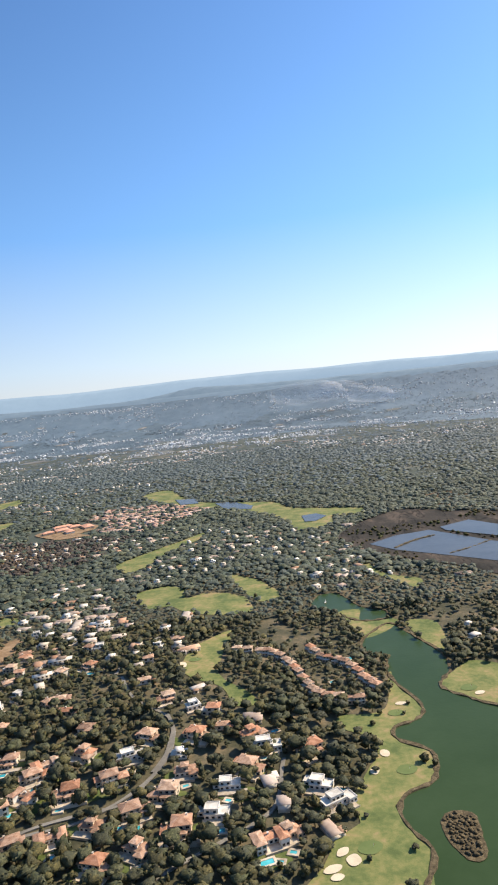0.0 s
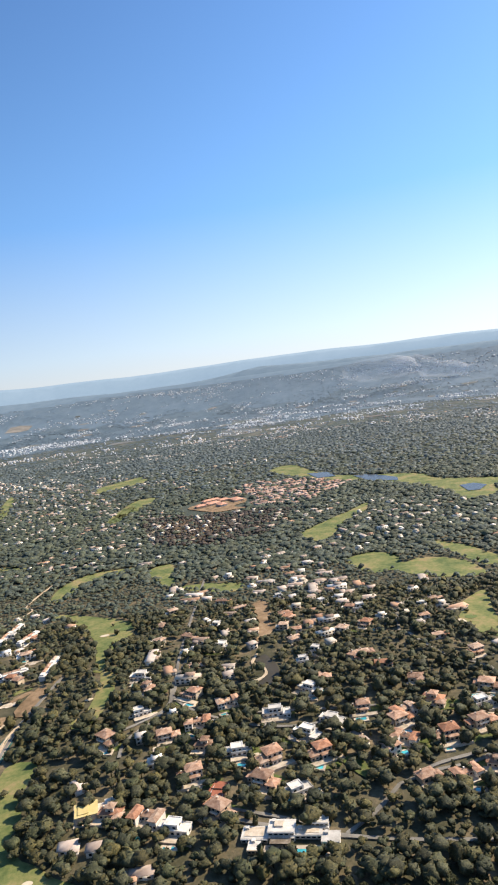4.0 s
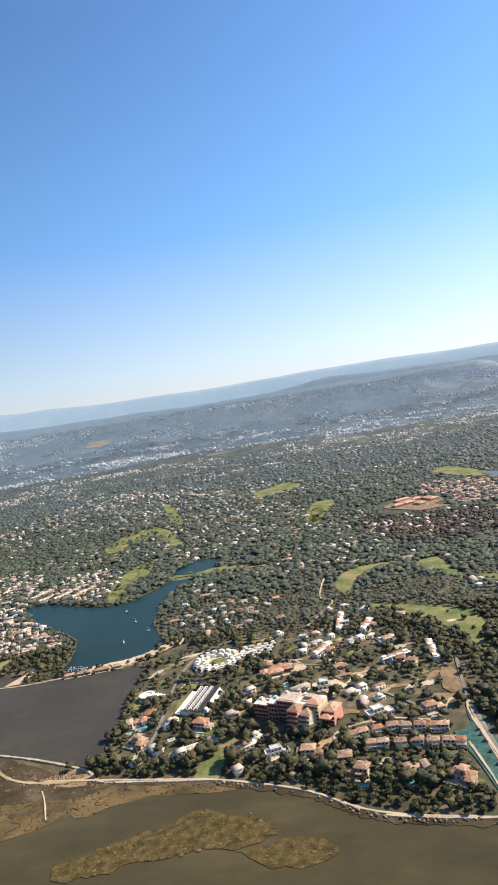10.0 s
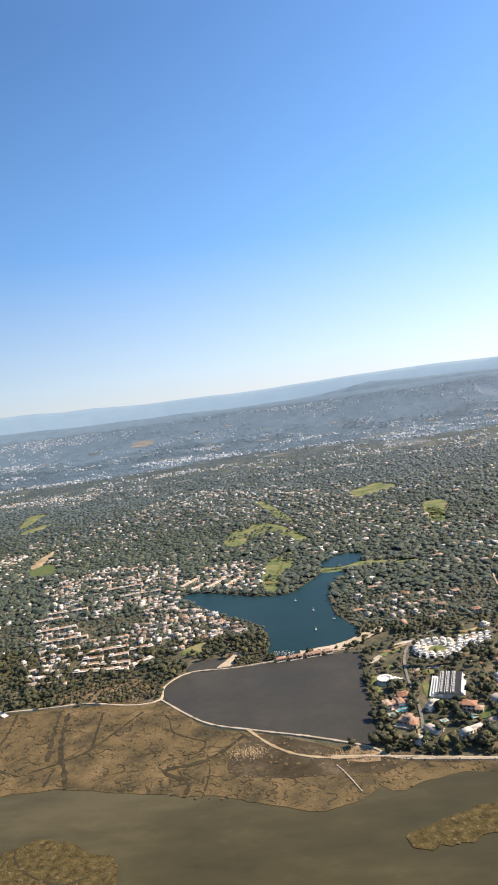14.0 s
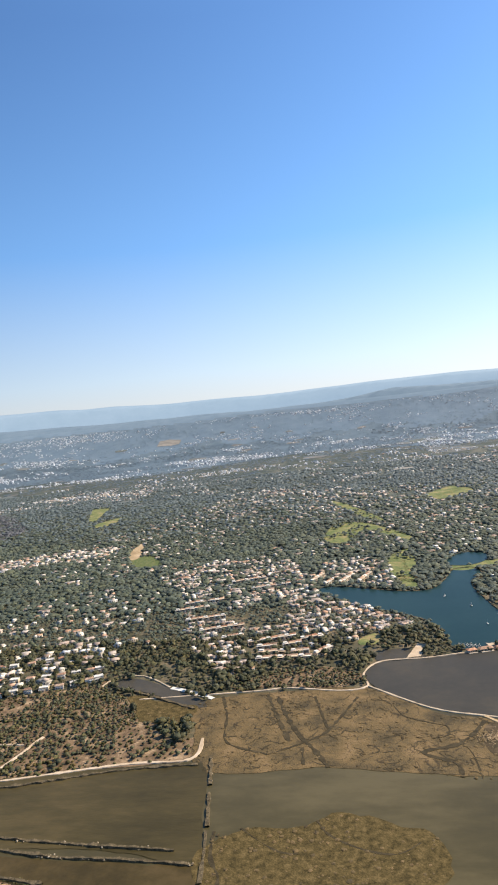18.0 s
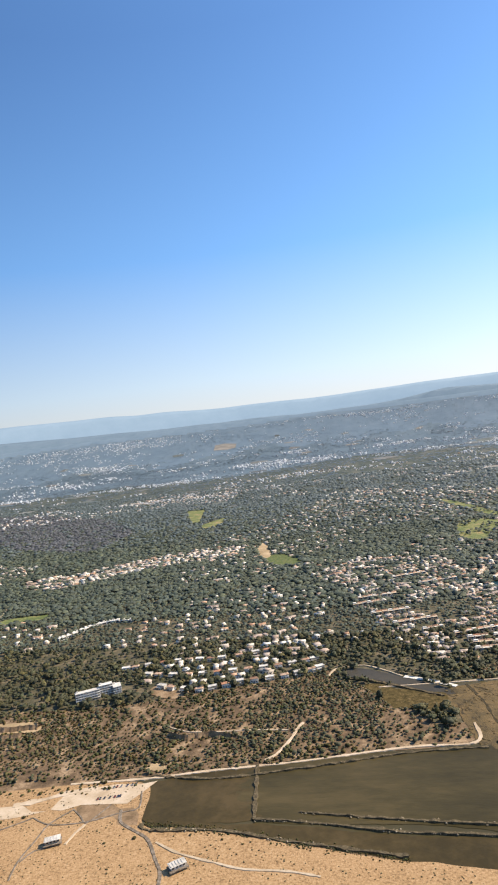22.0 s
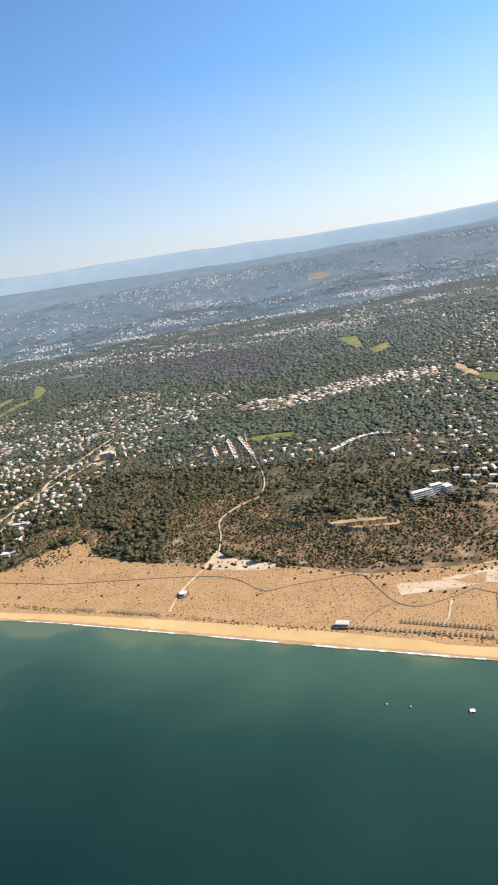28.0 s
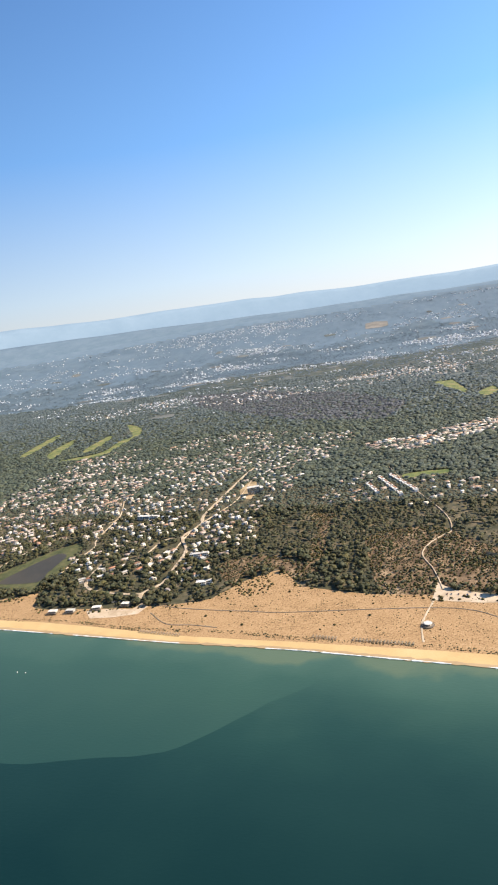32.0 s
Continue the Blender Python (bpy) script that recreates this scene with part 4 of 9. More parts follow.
LINE["board_1"] = [(-1048, 180), (-1026, 187), (-1004, 192), (-990, 173), (-978, 157), (-964, 152), (-946, 162), (-933, 172)]
LINE["board_2"] = [(-995, 135), (-990, 145), (-978, 157)]
LINE["board_3"] = [(-1345, 196), (-1317, 190), (-1284, 187), (-1255, 186), (-1228, 185), (-1166, 191), (-1120, 194), (-1092, 190), (-1068, 174), (-1058, 175), (-1048, 180)]
LINE["board_4"] = [(-885, 178), (-881, 168), (-871, 161), (-861, 154), (-852, 140), (-846, 130), (-843, 115)]
LINE["board_5"] = [(-918, 124), (-921, 137), (-921, 153), (-921, 165), (-917, 173), (-913, 179)]
LINE["board_6"] = [(-913, 179), (-906, 173), (-900, 167), (-896, 175), (-893, 183)]
LINE["board_7"] = [(-933, 172), (-920, 166), (-901, 168), (-884, 176), (-876, 180), (-880, 195)]
LINE["road_1"] = [(-220, 244), (-220, 257), (-209, 275), (-206, 297), (-211, 340), (-215, 411), (-219, 494)]
LINE["road_2"] = [(-207, 294), (-193, 277), (-169, 262), (-145, 256), (-124, 260)]
LINE["road_3"] = [(-178, 205), (-168, 206), (-142, 197)]
LINE["road_4"] = [(-101, 217), (-91, 223), (-75, 228), (-61, 232), (-54, 245)]
LINE["road_5"] = [(-23, 209), (-13, 216), (-5, 226), (-2, 248), (-1, 254)]
LINE["road_6"] = [(-83, 340), (-71, 312), (-51, 290), (-49, 265), (-53, 250)]
LINE["road_7"] = [(-286, 738), (-336, 610), (-354, 544), (-359, 478), (-349, 460), (-367, 414)]
LINE["road_8"] = [(-400, 401), (-418, 403), (-431, 395), (-441, 379), (-445, 362), (-446, 343), (-445, 320), (-443, 302), (-442, 281), (-443, 262)]
LINE["road_10"] = [(-277, 334), (-280, 290), (-280, 276), (-273, 208)]
LINE["road_15"] = [(-338, 310), (-320, 298), (-306, 283)]
LINE["road_16"] = [(-322, 356), (-342, 348), (-362, 344), (-387, 365)]
LINE["road_17"] = [(-731, 665), (-677, 527)]
LINE["road_20"] = [(-180, 206), (-147, 194), (-117, 187), (-91, 184), (-68, 183), (-53, 187), (-39, 198), (-13, 215)]
LINE["road_21"] = [(-107, 213), (-117, 200), (-128, 190)]
LINE["road_22"] = [(-107, 213), (-93, 219), (-75, 224), (-58, 239), (-49, 258), (-48, 279), (-53, 295)]
LINE["road_23"] = [(-205, 342), (-208, 305), (-206, 285), (-213, 274), (-227, 264)]
LINE["road_24"] = [(-206, 285), (-186, 267), (-166, 270), (-132, 268), (-109, 267)]
LINE["road_25"] = [(-87, 344), (-83, 377), (-71, 397)]
LINE["bank_20"] = [(110, 564), (132, 584), (153, 595)]
LINE["bank_22"] = [(144, 528), (166, 540), (192, 559)]
LINE["bank_1"] = [(-819, 219), (-811, 169)]
LINE["bank_2"] = [(-811, 169), (-784, 167), (-741, 160), (-705, 158), (-675, 155)]
LINE["bank_3"] = [(-686, 238), (-681, 213)]
LINE["bank_4"] = [(-789, 175), (-741, 169), (-686, 164)]
LINE["bank_5"] = [(-879, 210), (-842, 206), (-790, 215), (-735, 228), (-692, 232)]
LINE["bank_6"] = [(-869, 166), (-863, 161), (-829, 161), (-796, 154), (-765, 148), (-737, 143)]
LINE["whitebank"] = [(-735, 330), (-718, 322), (-701, 311)]
LINE["chan_1"] = [(-695, 314), (-687, 287), (-683, 260), (-675, 250), (-655, 241)]
LINE["chan_2"] = [(-665, 314), (-655, 283), (-645, 254)]
LINE["chan_3"] = [(-658, 311), (-648, 280), (-638, 257), (-630, 244), (-622, 227)]
LINE["chan_5"] = [(-655, 241), (-643, 248), (-633, 255), (-623, 266), (-607, 306)]
LINE["chan_6"] = [(-637, 247), (-636, 238), (-635, 230)]
LINE["chan_10"] = [(-554, 253), (-549, 237), (-548, 221)]
LINE["chan_11"] = [(-659, 179), (-648, 169), (-639, 163), (-631, 162)]
LINE["chan_12"] = [(-625, 184), (-619, 174), (-605, 165), (-591, 162), (-581, 169)]
LINE["chan_4"] = [(-634, 309), (-629, 288), (-624, 267)]
LINE["path_20"] = [(-165, 340), (-167, 330), (-168, 321), (-162, 316), (-160, 307), (-164, 301), (-170, 299)]
LINE["chan_7"] = [(-537, 271), (-546, 256), (-556, 246), (-571, 241), (-572, 237), (-560, 230), (-557, 225), (-557, 218)]
LINE["chan_8"] = [(-594, 304), (-586, 293), (-580, 279), (-564, 269), (-558, 266), (-558, 257), (-563, 254)]
LINE["path_9"] = [(-1115, 221), (-1124, 255), (-1135, 284), (-1131, 307), (-1121, 325), (-1114, 340), (-1125, 390), (-1174, 500), (-1203, 578)]
LINE["path_21"] = [(-344, 250), (-347, 257), (-344, 263), (-334, 268), (-318, 271), (-299, 267), (-292, 277), (-289, 284), (-284, 286)]
LINE["path_24"] = [(-1355, 201), (-1363, 214), (-1353, 236), (-1357, 269), (-1363, 306), (-1384, 345), (-1377, 375), (-1387, 409), (-1390, 469), (-1396, 569), (-1396, 614)]
LINE["path_25"] = [(-1363, 214), (-1382, 214), (-1405, 218), (-1422, 224), (-1436, 242), (-1444, 295)]
LINE["path_26"] = [(-1568, 278), (-1566, 301), (-1560, 341), (-1545, 365), (-1536, 389), (-1505, 413), (-1542, 496)]
LINE["path_27"] = [(-1477, 251), (-1481, 291), (-1481, 325), (-1492, 348), (-1505, 413)]
LINE["board_8"] = [(-909, 149), (-917, 145), (-920, 137)]
LINE["bank_7"] = [(-680, 206), (-675, 180)]
LINE["bank_8"] = [(-675, 177), (-672, 160), (-670, 144)]
LINE["chan_13"] = [(-671, 177), (-669, 160), (-663, 148), (-663, 139)]
LINE["path_28"] = [(-1384, 345), (-1403, 335), (-1406, 296), (-1424, 266)]
LINE["board_9"] = [(-1337, 181), (-1315, 164), (-1293, 163), (-1271, 160)]
LINE["path_15"] = [(-486, 237), (-481, 229), (-474, 215)]
LINE["bank_9"] = [(-781, 333), (-774, 331), (-751, 321), (-710, 297)]
LINE["path_16"] = [(-789, 337), (-786, 347), (-779, 352), (-761, 352), (-736, 331)]
LINE["path_29"] = [(-952, 183), (-937, 188), (-925, 194), (-908, 199)]
LINE["path_30"] = [(-281, 205), (-283, 221), (-287, 245)]
LINE["path_31"] = [(-274, 209), (-277, 233), (-281, 260), (-282, 275), (-280, 281)]


# ---- the large land forms ----
def lattice(lo, hi, near_lo, near_hi, fine, coarse):
    return np.r_[np.arange(lo, near_lo, coarse), np.arange(near_lo, near_hi, fine), np.arange(near_hi, hi + 1, coarse)]


def land_sheet():
    xs, ys = lattice(-5600, 4400, -1900, 400, 14, 50), lattice(-4200, 4700, 60, 1300, 12, 40)
    gx, gy = np.meshgrid(xs, ys)
    w, h = len(xs), len(ys)
    i = (np.arange(h - 1)[:, None] * w + np.arange(w - 1)).ravel()
    gz = ground(gx, gy) - 3.0 * (gy < np.interp(gx, [-1900, -924, 400], [135, 62, 0]))
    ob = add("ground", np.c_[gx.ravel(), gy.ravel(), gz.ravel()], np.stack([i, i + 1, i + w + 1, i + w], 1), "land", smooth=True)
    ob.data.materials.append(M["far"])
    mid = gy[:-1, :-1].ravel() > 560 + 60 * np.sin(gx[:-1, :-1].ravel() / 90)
    # bluer materials ring by ring imitate haze; the hill rim also glows
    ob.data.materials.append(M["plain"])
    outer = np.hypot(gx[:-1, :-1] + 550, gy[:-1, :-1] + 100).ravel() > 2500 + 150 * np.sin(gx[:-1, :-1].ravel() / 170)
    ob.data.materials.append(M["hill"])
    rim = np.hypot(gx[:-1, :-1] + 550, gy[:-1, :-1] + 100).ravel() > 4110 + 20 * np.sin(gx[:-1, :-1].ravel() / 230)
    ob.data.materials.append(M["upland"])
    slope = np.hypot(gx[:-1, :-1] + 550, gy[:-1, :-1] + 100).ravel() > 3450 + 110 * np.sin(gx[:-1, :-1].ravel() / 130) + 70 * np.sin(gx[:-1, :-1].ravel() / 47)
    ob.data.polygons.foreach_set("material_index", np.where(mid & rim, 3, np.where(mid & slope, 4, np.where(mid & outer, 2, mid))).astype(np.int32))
    return tagged(ob, "dry olive-brown coastal land, tinted blue for haze towards the hills", "ground", kind="structure")


land_sheet()


def hills(name, radius, depth, base, tops, mat, label, seed, peak=None):
    """A far range on an arc; tops: its height at even steps from west to east."""
    n = 160
    az = np.radians(np.linspace(-58, 40, n))
    r = np.random.default_rng(seed)
    crest = np.interp(np.linspace(0, 1, n), np.linspace(0, 1, len(tops)), tops)
    for s, a in ((6, 9.0), (14, 5.0), (40, 2.5)):
        crest = crest + np.interp(np.linspace(0, s, n), np.arange(s + 1), r.normal(size=s + 1)) * a
    if peak:
        crest = crest + peak[1] * np.exp(-np.abs((np.degrees(az) - peak[0]) / peak[2]) ** 1.5)
    v, rows = [], 6
    for k in range(rows):
        q = k / (rows - 2) if k < rows - 1 else 1.15
        h = base + (crest - base) * (math.sin(min(q, 1) * math.pi / 2) ** 1.3) if k < rows - 1 else np.full(n, base)
        h = h + (r.normal(size=n) * 4 * (0 < k < rows - 2))
        rad = radius + depth * q
        v.append(np.c_[-550 + rad * np.sin(az), -100 + rad * np.cos(az), h])
    v = np.concatenate(v)
    f = [(k * n + i, k * n + i + 1, (k + 1) * n + i + 1, (k + 1) * n + i) for k in range(rows - 1) for i in range(n - 1)]
    return tagged(add(name, v, f, mat, smooth=True), label, "hills", kind="structure")


# the haze over both ranges is emission in their materials
hills("backdrop_ridge", 4330, 280, 60, [372, 360, 348, 332, 308, 284, 276, 276, 272, 256, 238, 240, 250], "ridge", "mountain ridge on the horizon with haze as a pale blue glow", 3)
hills("backdrop_hills", 4060, 300, 70, [262, 254, 244, 228, 204, 172, 160, 176, 184, 180, 176, 172, 170], "hill", "foothills below the ridge with haze as a blue glow", 5, (2.6, 32, 2.6))

# lagoon and sea lie over the low ground
sheet("lagoon", [(-900, 214), (-868, 170), (-800, 150), (-700, 130), (-500, 112), (-200, 100), (40, 95), (120, 130), (36, 150), (-100, 150), (-180, 150), (-206, 154), (-222, 162), (-245, 172), (-265, 188), (-281, 192), (-318, 197), (-357, 216), (-411, 232), (-465, 241), (-520, 270), (-560, 296), (-600, 318), (-675, 318), (-706, 312), (-700, 236), (-800, 216)],
      "lagoon", 0.15, "brown-green tidal lagoon water with murky shallows", "lagoon", 0.8)
sheet("sea", [(-5200, 420), (-3000, 235), (-1900, 172), (-1500, 153), (-1385, 144), (-1298, 137), (-1200, 132), (-1112, 122), (-1055, 115), (-1005, 109), (-960, 104), (-924, 100), (-700, 80), (-300, 60), (300, 40), (1500, 20), (3500, 0), (4200, -4000), (-5200, -4000)],
      "sea", 0.2, "teal green sea with a gentle swell near the beach", "sea", 0.5, 12.0, 120, near=(-1900, 0, 10, 150))
sheet("shoal", [(-3000, 232), (-1900, 168), (-1500, 150), (-1385, 141), (-1298, 134), (-1200, 129), (-1100, 118), (-1180, 127), (-1176, 112), (-1184, 90), (-1203, 72), (-1218, 54), (-1234, 33), (-1259, 20), (-1340, 4), (-1450, -6), (-1900, -20), (-3000, -60)],
      "deep", 0.215, "paler green water over a sandbank with a sharp edge", "sea", 1.2, 8.0, 60, near=(-1900, -1100, 0, 150))
shore = [(-3000, 236), (-1900, 173), (-1500, 153), (-1385, 144), (-1298, 137), (-1200, 132), (-1112, 122), (-1055, 115), (-1005, 109), (-960, 104), (-924, 100), (-700, 82), (-300, 62), (300, 42)]
upper = [(300, 60), (-300, 112), (-600, 126), (-737, 141), (-796, 153), (-844, 163), (-868, 166), (-880, 202), (-928, 202), (-990, 194), (-1014, 197), (-1053, 206), (-1124, 213), (-1171, 216), (-1222, 228), (-1240, 246), (-1253, 258), (-1275, 240), (-1291, 215), (-1300, 203), (-1347, 192), (-1400, 186), (-1454, 187), (-1472, 215), (-1505, 205), (-1600, 215), (-1900, 240), (-3000, 300)]
sheet("beach", shore + upper, "dune", 0.38, "wide sandy beach with low dunes and tufts of grass", "beach", 0.5, 5.0, 14)
sheet("beach_front", shore + [(x, y + 12 + 3 * math.sin(x / 61)) for x, y in shore[::-1]], "sand", 0.46, "smooth golden sand along the waterline", "beach", 0.3, 5.0, 14)
ribbon("wet_strand", [(x, y + 0.6) for x, y in shore], 3.4, "wetsand", 0.52, "strip of dark wet sand beside the surf", "beach", 0, 0.25, 4.0)
for a, b in ((-1385, -1290), (-1225, -1105), (-1085, -1040), (-1020, -930), (-1480, -1405)):
    xs = np.linspace(a, b, 9)
    ys = np.interp(xs, [p[0] for p in shore], [p[1] for p in shore]) - 0.6
    ribbon("surf", list(zip(xs, ys)), 0.9, "foam", 0.6, "thin white line of breaking surf", "surf", 0, 0.5, 2.0)

BLOCKED = []          # outlines on which no tree or house may stand
LABELS = {
    "water": ("lake", "green lake water with a dark reedy edge", "lake", 0.24), "lake": ("lake", "dark blue lake water below the village", "lake", 0.24),
    "salt": ("salt_pond", "pale flat salt pond reflecting the sky", "pond", 0.3), "basin": ("basin", "dark murky tidal basin water", "basin", 0.34),
    "fairway": ("fairway", "sunlit mown golf fairway with dry patches", "golf fairway", 0.26), "earth": ("bare_ground", "bare brown earth clearing", "bare ground", 0.41),
    "scrub": ("scrubland", "dry sandy scrubland with scattered bushes", "scrubland", 0.22), "sandy": ("bare_ground", "pale sandy clearing", "bare ground", 0.41),
    "mud": ("mud_flat", "dark brown mud of the upper marsh", "mud", 0.36),
    "lawn": ("sports_field", "dark green sports field by the woods", "sports field", 0.4),
    "burnt": ("salt_flat", "dark brown salt flat round the ponds", "salt flat", 0.2), "turf": ("practice_strip", "long strip of blue-green netting on the ground", "sports ground", 0.36),
    "pale": ("car_park", "pale gravel car park with a few cars", "car park", 0.52), "clay": ("tennis_court", "red clay tennis court with white lines", "tennis court", 0.36),
    "marsh": ("salt_marsh", "yellow-brown salt marsh cut by dark creeks", "marsh", 0.3), "lowmarsh": ("mud_flat", "brown weedy tidal flat just above the water", "mud flat", 0.38), "reedbed": ("reed_bed", "green reed bed round the coastal pond", "reeds", 0.24),
    "field": ("field", "pale ploughed field on the plain, dulled for haze", "field", 0.34),
    "weedpan": ("salt_pan", "dark weedy salt pan between earth banks", "salt pan", 0.34),
    "pan": ("salt_pan", "shallow brown salt pan", "salt pan", 0.34), "wood": ("wood_floor", "dark ground of a dense wood", "ground", 0.2),
}
for name, (kind_, outline) in POLY.items():
    obname, label, cat, lift = LABELS[kind_]
    far_off = max(p[1] for p in outline) > 620
    lift = lift + (0.35 if far_off else 0) + (0.5 if kind_ == "salt" else 0)
    _, line = sheet(obname, outline, kind_, lift, label, cat, 0.15 if kind_ in ("turf", "clay", "pale", "salt") else (1.8 if kind_ in ("earth", "sandy") else 1.5 if kind_ == "marsh" else 3.2 if kind_ == "lowmarsh" else 0.9 if kind_ in ("pan", "weedpan") else 0.6), 1.5 if kind_ in ("turf", "clay", "pale") else 4.0, straight=kind_ in ("turf", "clay", "pale", "salt"))
    if kind_ not in ("scrub", "wood"):
        BLOCKED.append(line)
    if kind_ in ("water", "lake") and not far_off:
        ribbon("lake_edge", outline, 1.5, "bank", lift, "dark stony edge overgrown with reeds", "bank", 0.35, 0.45, 3.0, True)
BLOCKED += [np.array(p, float) for p in ([(-2900, 300)] + shore[1:] + upper,)]

PATHWAYS = {
    "path": (1.15, "path", 0.55, "pale sandy footpath along the shore", "path"), "board": (0.8, "wooden", 0.5, "weathered timber boardwalk over the dunes", "boardwalk"),
    "road": (1.6, "road", 0.55, "narrow grey asphalt road between the gardens", "road"), "bank": (1.6, "bank", 0.4, "dark overgrown earth bank between the pans", "bank"),
    "dam": (10.0, "pale", 1.1, "broad pale sandy causeway at the lake's end", "causeway"), "whitebank": (3.4, "white", 0.6, "pale gravel bank by the pond", "bank"),
    "chan": (1.05, "mud", 0.42, "dark tidal creek through the marsh", "creek"),
}
LINES_ON_LAND = []
for name, pts in LINE.items():
    w, mat, lift, label, cat = PATHWAYS[name.split("_")[0]]
    far_off = max(p[1] for p in pts) > 560
    h = {"bank": 0.6, "board": 0.12, "path": 0.1}.get(name.split("_")[0], 0)
    ribbon({"path": "footpath", "board": "boardwalk", "road": "road", "bank": "earth_bank", "dam": "causeway", "whitebank": "gravel_bank", "chan": "creek"}[name.split("_")[0]],
           pts, w * (2.4 if name in ("chan_2", "chan_3", "chan_7") else 0.8 if name in ("chan_11", "chan_12", "chan_8", "chan_10") else 1.5 if name[:4] == "chan" else 1.5 if name in ("path_6", "path_8") else 0.8 if name == "path_7" else 0.45 if name == "path_15" else 1.5 if name == "path_5" else 3.4 if name == "path_29" else 0.75 if name == "path_30" else 1.9 if name == "board_4" else 0.8 if name in ("bank_2", "bank_4") else 0.7 if name == "path_9" else 2.2 if name == "road_17" else 2.4 if name in ("path_24", "path_25") else (0.75 if mat == "road" else 1.1) if far_off else 1), "path" if far_off and mat == "road" else "creekbed" if name[:4] == "chan" else "sandy" if name == "path_5" else "pale" if name in ("path_6", "path_8", "path_3", "path_29") else mat, lift + (0.4 if far_off else 0), label, cat, h, 0.4 if mat in ("bank", "mud") else 0.25 if mat == "path" else 0.12, 2.5)
    if w > 1:
        LINES_ON_LAND.append(spline(pts, False, 3.0))

for key in ("path_1", "path_2"):
    ribbon("mud_margin", [(x + 0.4, y - 2.4) for x, y in LINE[key]], 3.6, "mud", 0.3, "strip of dark mud and weed below the shore path", "shore", 0, 0.4, 2.0)


def cliff(pts, label):
    """An eroded bluff: a jagged face with gullies between a top and a foot line."""
    line = spline(pts, False, 1.2)
    r = np.random.default_rng(int(abs(pts[0][0])))
    n = len(line)
    gully = np.convolve(r.normal(size=n + 6), np.ones(3) / 3, "same")[:n]
    z = ground(line[:, 0], line[:, 1])
    v = np.r_[np.c_[line[:, 0], line[:, 1] - 2.4 + 1.6 * gully, z + 0.1], np.c_[line[:, 0] + 0.3 * gully, line[:, 1] - 0.9 + 0.9 * gully, z + 1.5 + 0.4 * r.random(n)], np.c_[line[:, 0], line[:, 1] + 0.4 * gully, z + 2.8 + 0.7 * r.random(n)], np.c_[line[:, 0], line[:, 1] + 5.0, z + 0.1]]
    f = [(k * n + i, k * n + i + 1, (k + 1) * n + i + 1, (k + 1) * n + i) for k in range(3) for i in range(n - 1)]
    tagged(add("eroded_cliff", v, f, "earth"), label, "cliff", kind="structure")


# ---- houses and other buildings ----
def base(x, y):
    return float(ground(np.float64(x), np.float64(y)))


def spot(x, y, turn=0.0, lift=0.0):
    return pose(x, y, base(x, y) + lift, 0, 0, turn)


def empty(name, label, category, group=""):
    return tagged(new(name), label, category, group)


def window(parent, x, y, z, w, h, side, panes=True):
    """A glazed window on a wall that faces -y ('f'), +x ('r') or -x ('l')."""
    t, d = 0.07, 0.06
    if side == "f":
        ring = join(box(x - w / 2 - t, x + w / 2 + t, y - d, y, z - t, z), box(x - w / 2 - t, x + w / 2 + t, y - d, y, z + h, z + h + t),
                    box(x - w / 2 - t, x - w / 2, y - d, y, z, z + h), box(x + w / 2, x + w / 2 + t, y - d, y, z, z + h))
        glass = box(x - w / 2, x + w / 2, y - 0.025, y, z, z + h)
    else:
        s = 1 if side == "r" else -1
        a, b, c = sorted((x, x + s * d)), sorted((x, x + s * 0.025)), w / 2
        ring = join(box(*a, y - c - t, y + c + t, z - t, z), box(*a, y - c - t, y + c + t, z + h, z + h + t),
                    box(*a, y - c - t, y - c, z, z + h), box(*a, y + c, y + c + t, z, z + h))
        glass = box(*b, y - c, y + c, z, z + h)
    if not panes:
        return part("window", glass, "glass", parent)
    frame_ = part("window", ring, "frame", parent)
    part("pane", glass, "glass", frame_, "dark window glass")


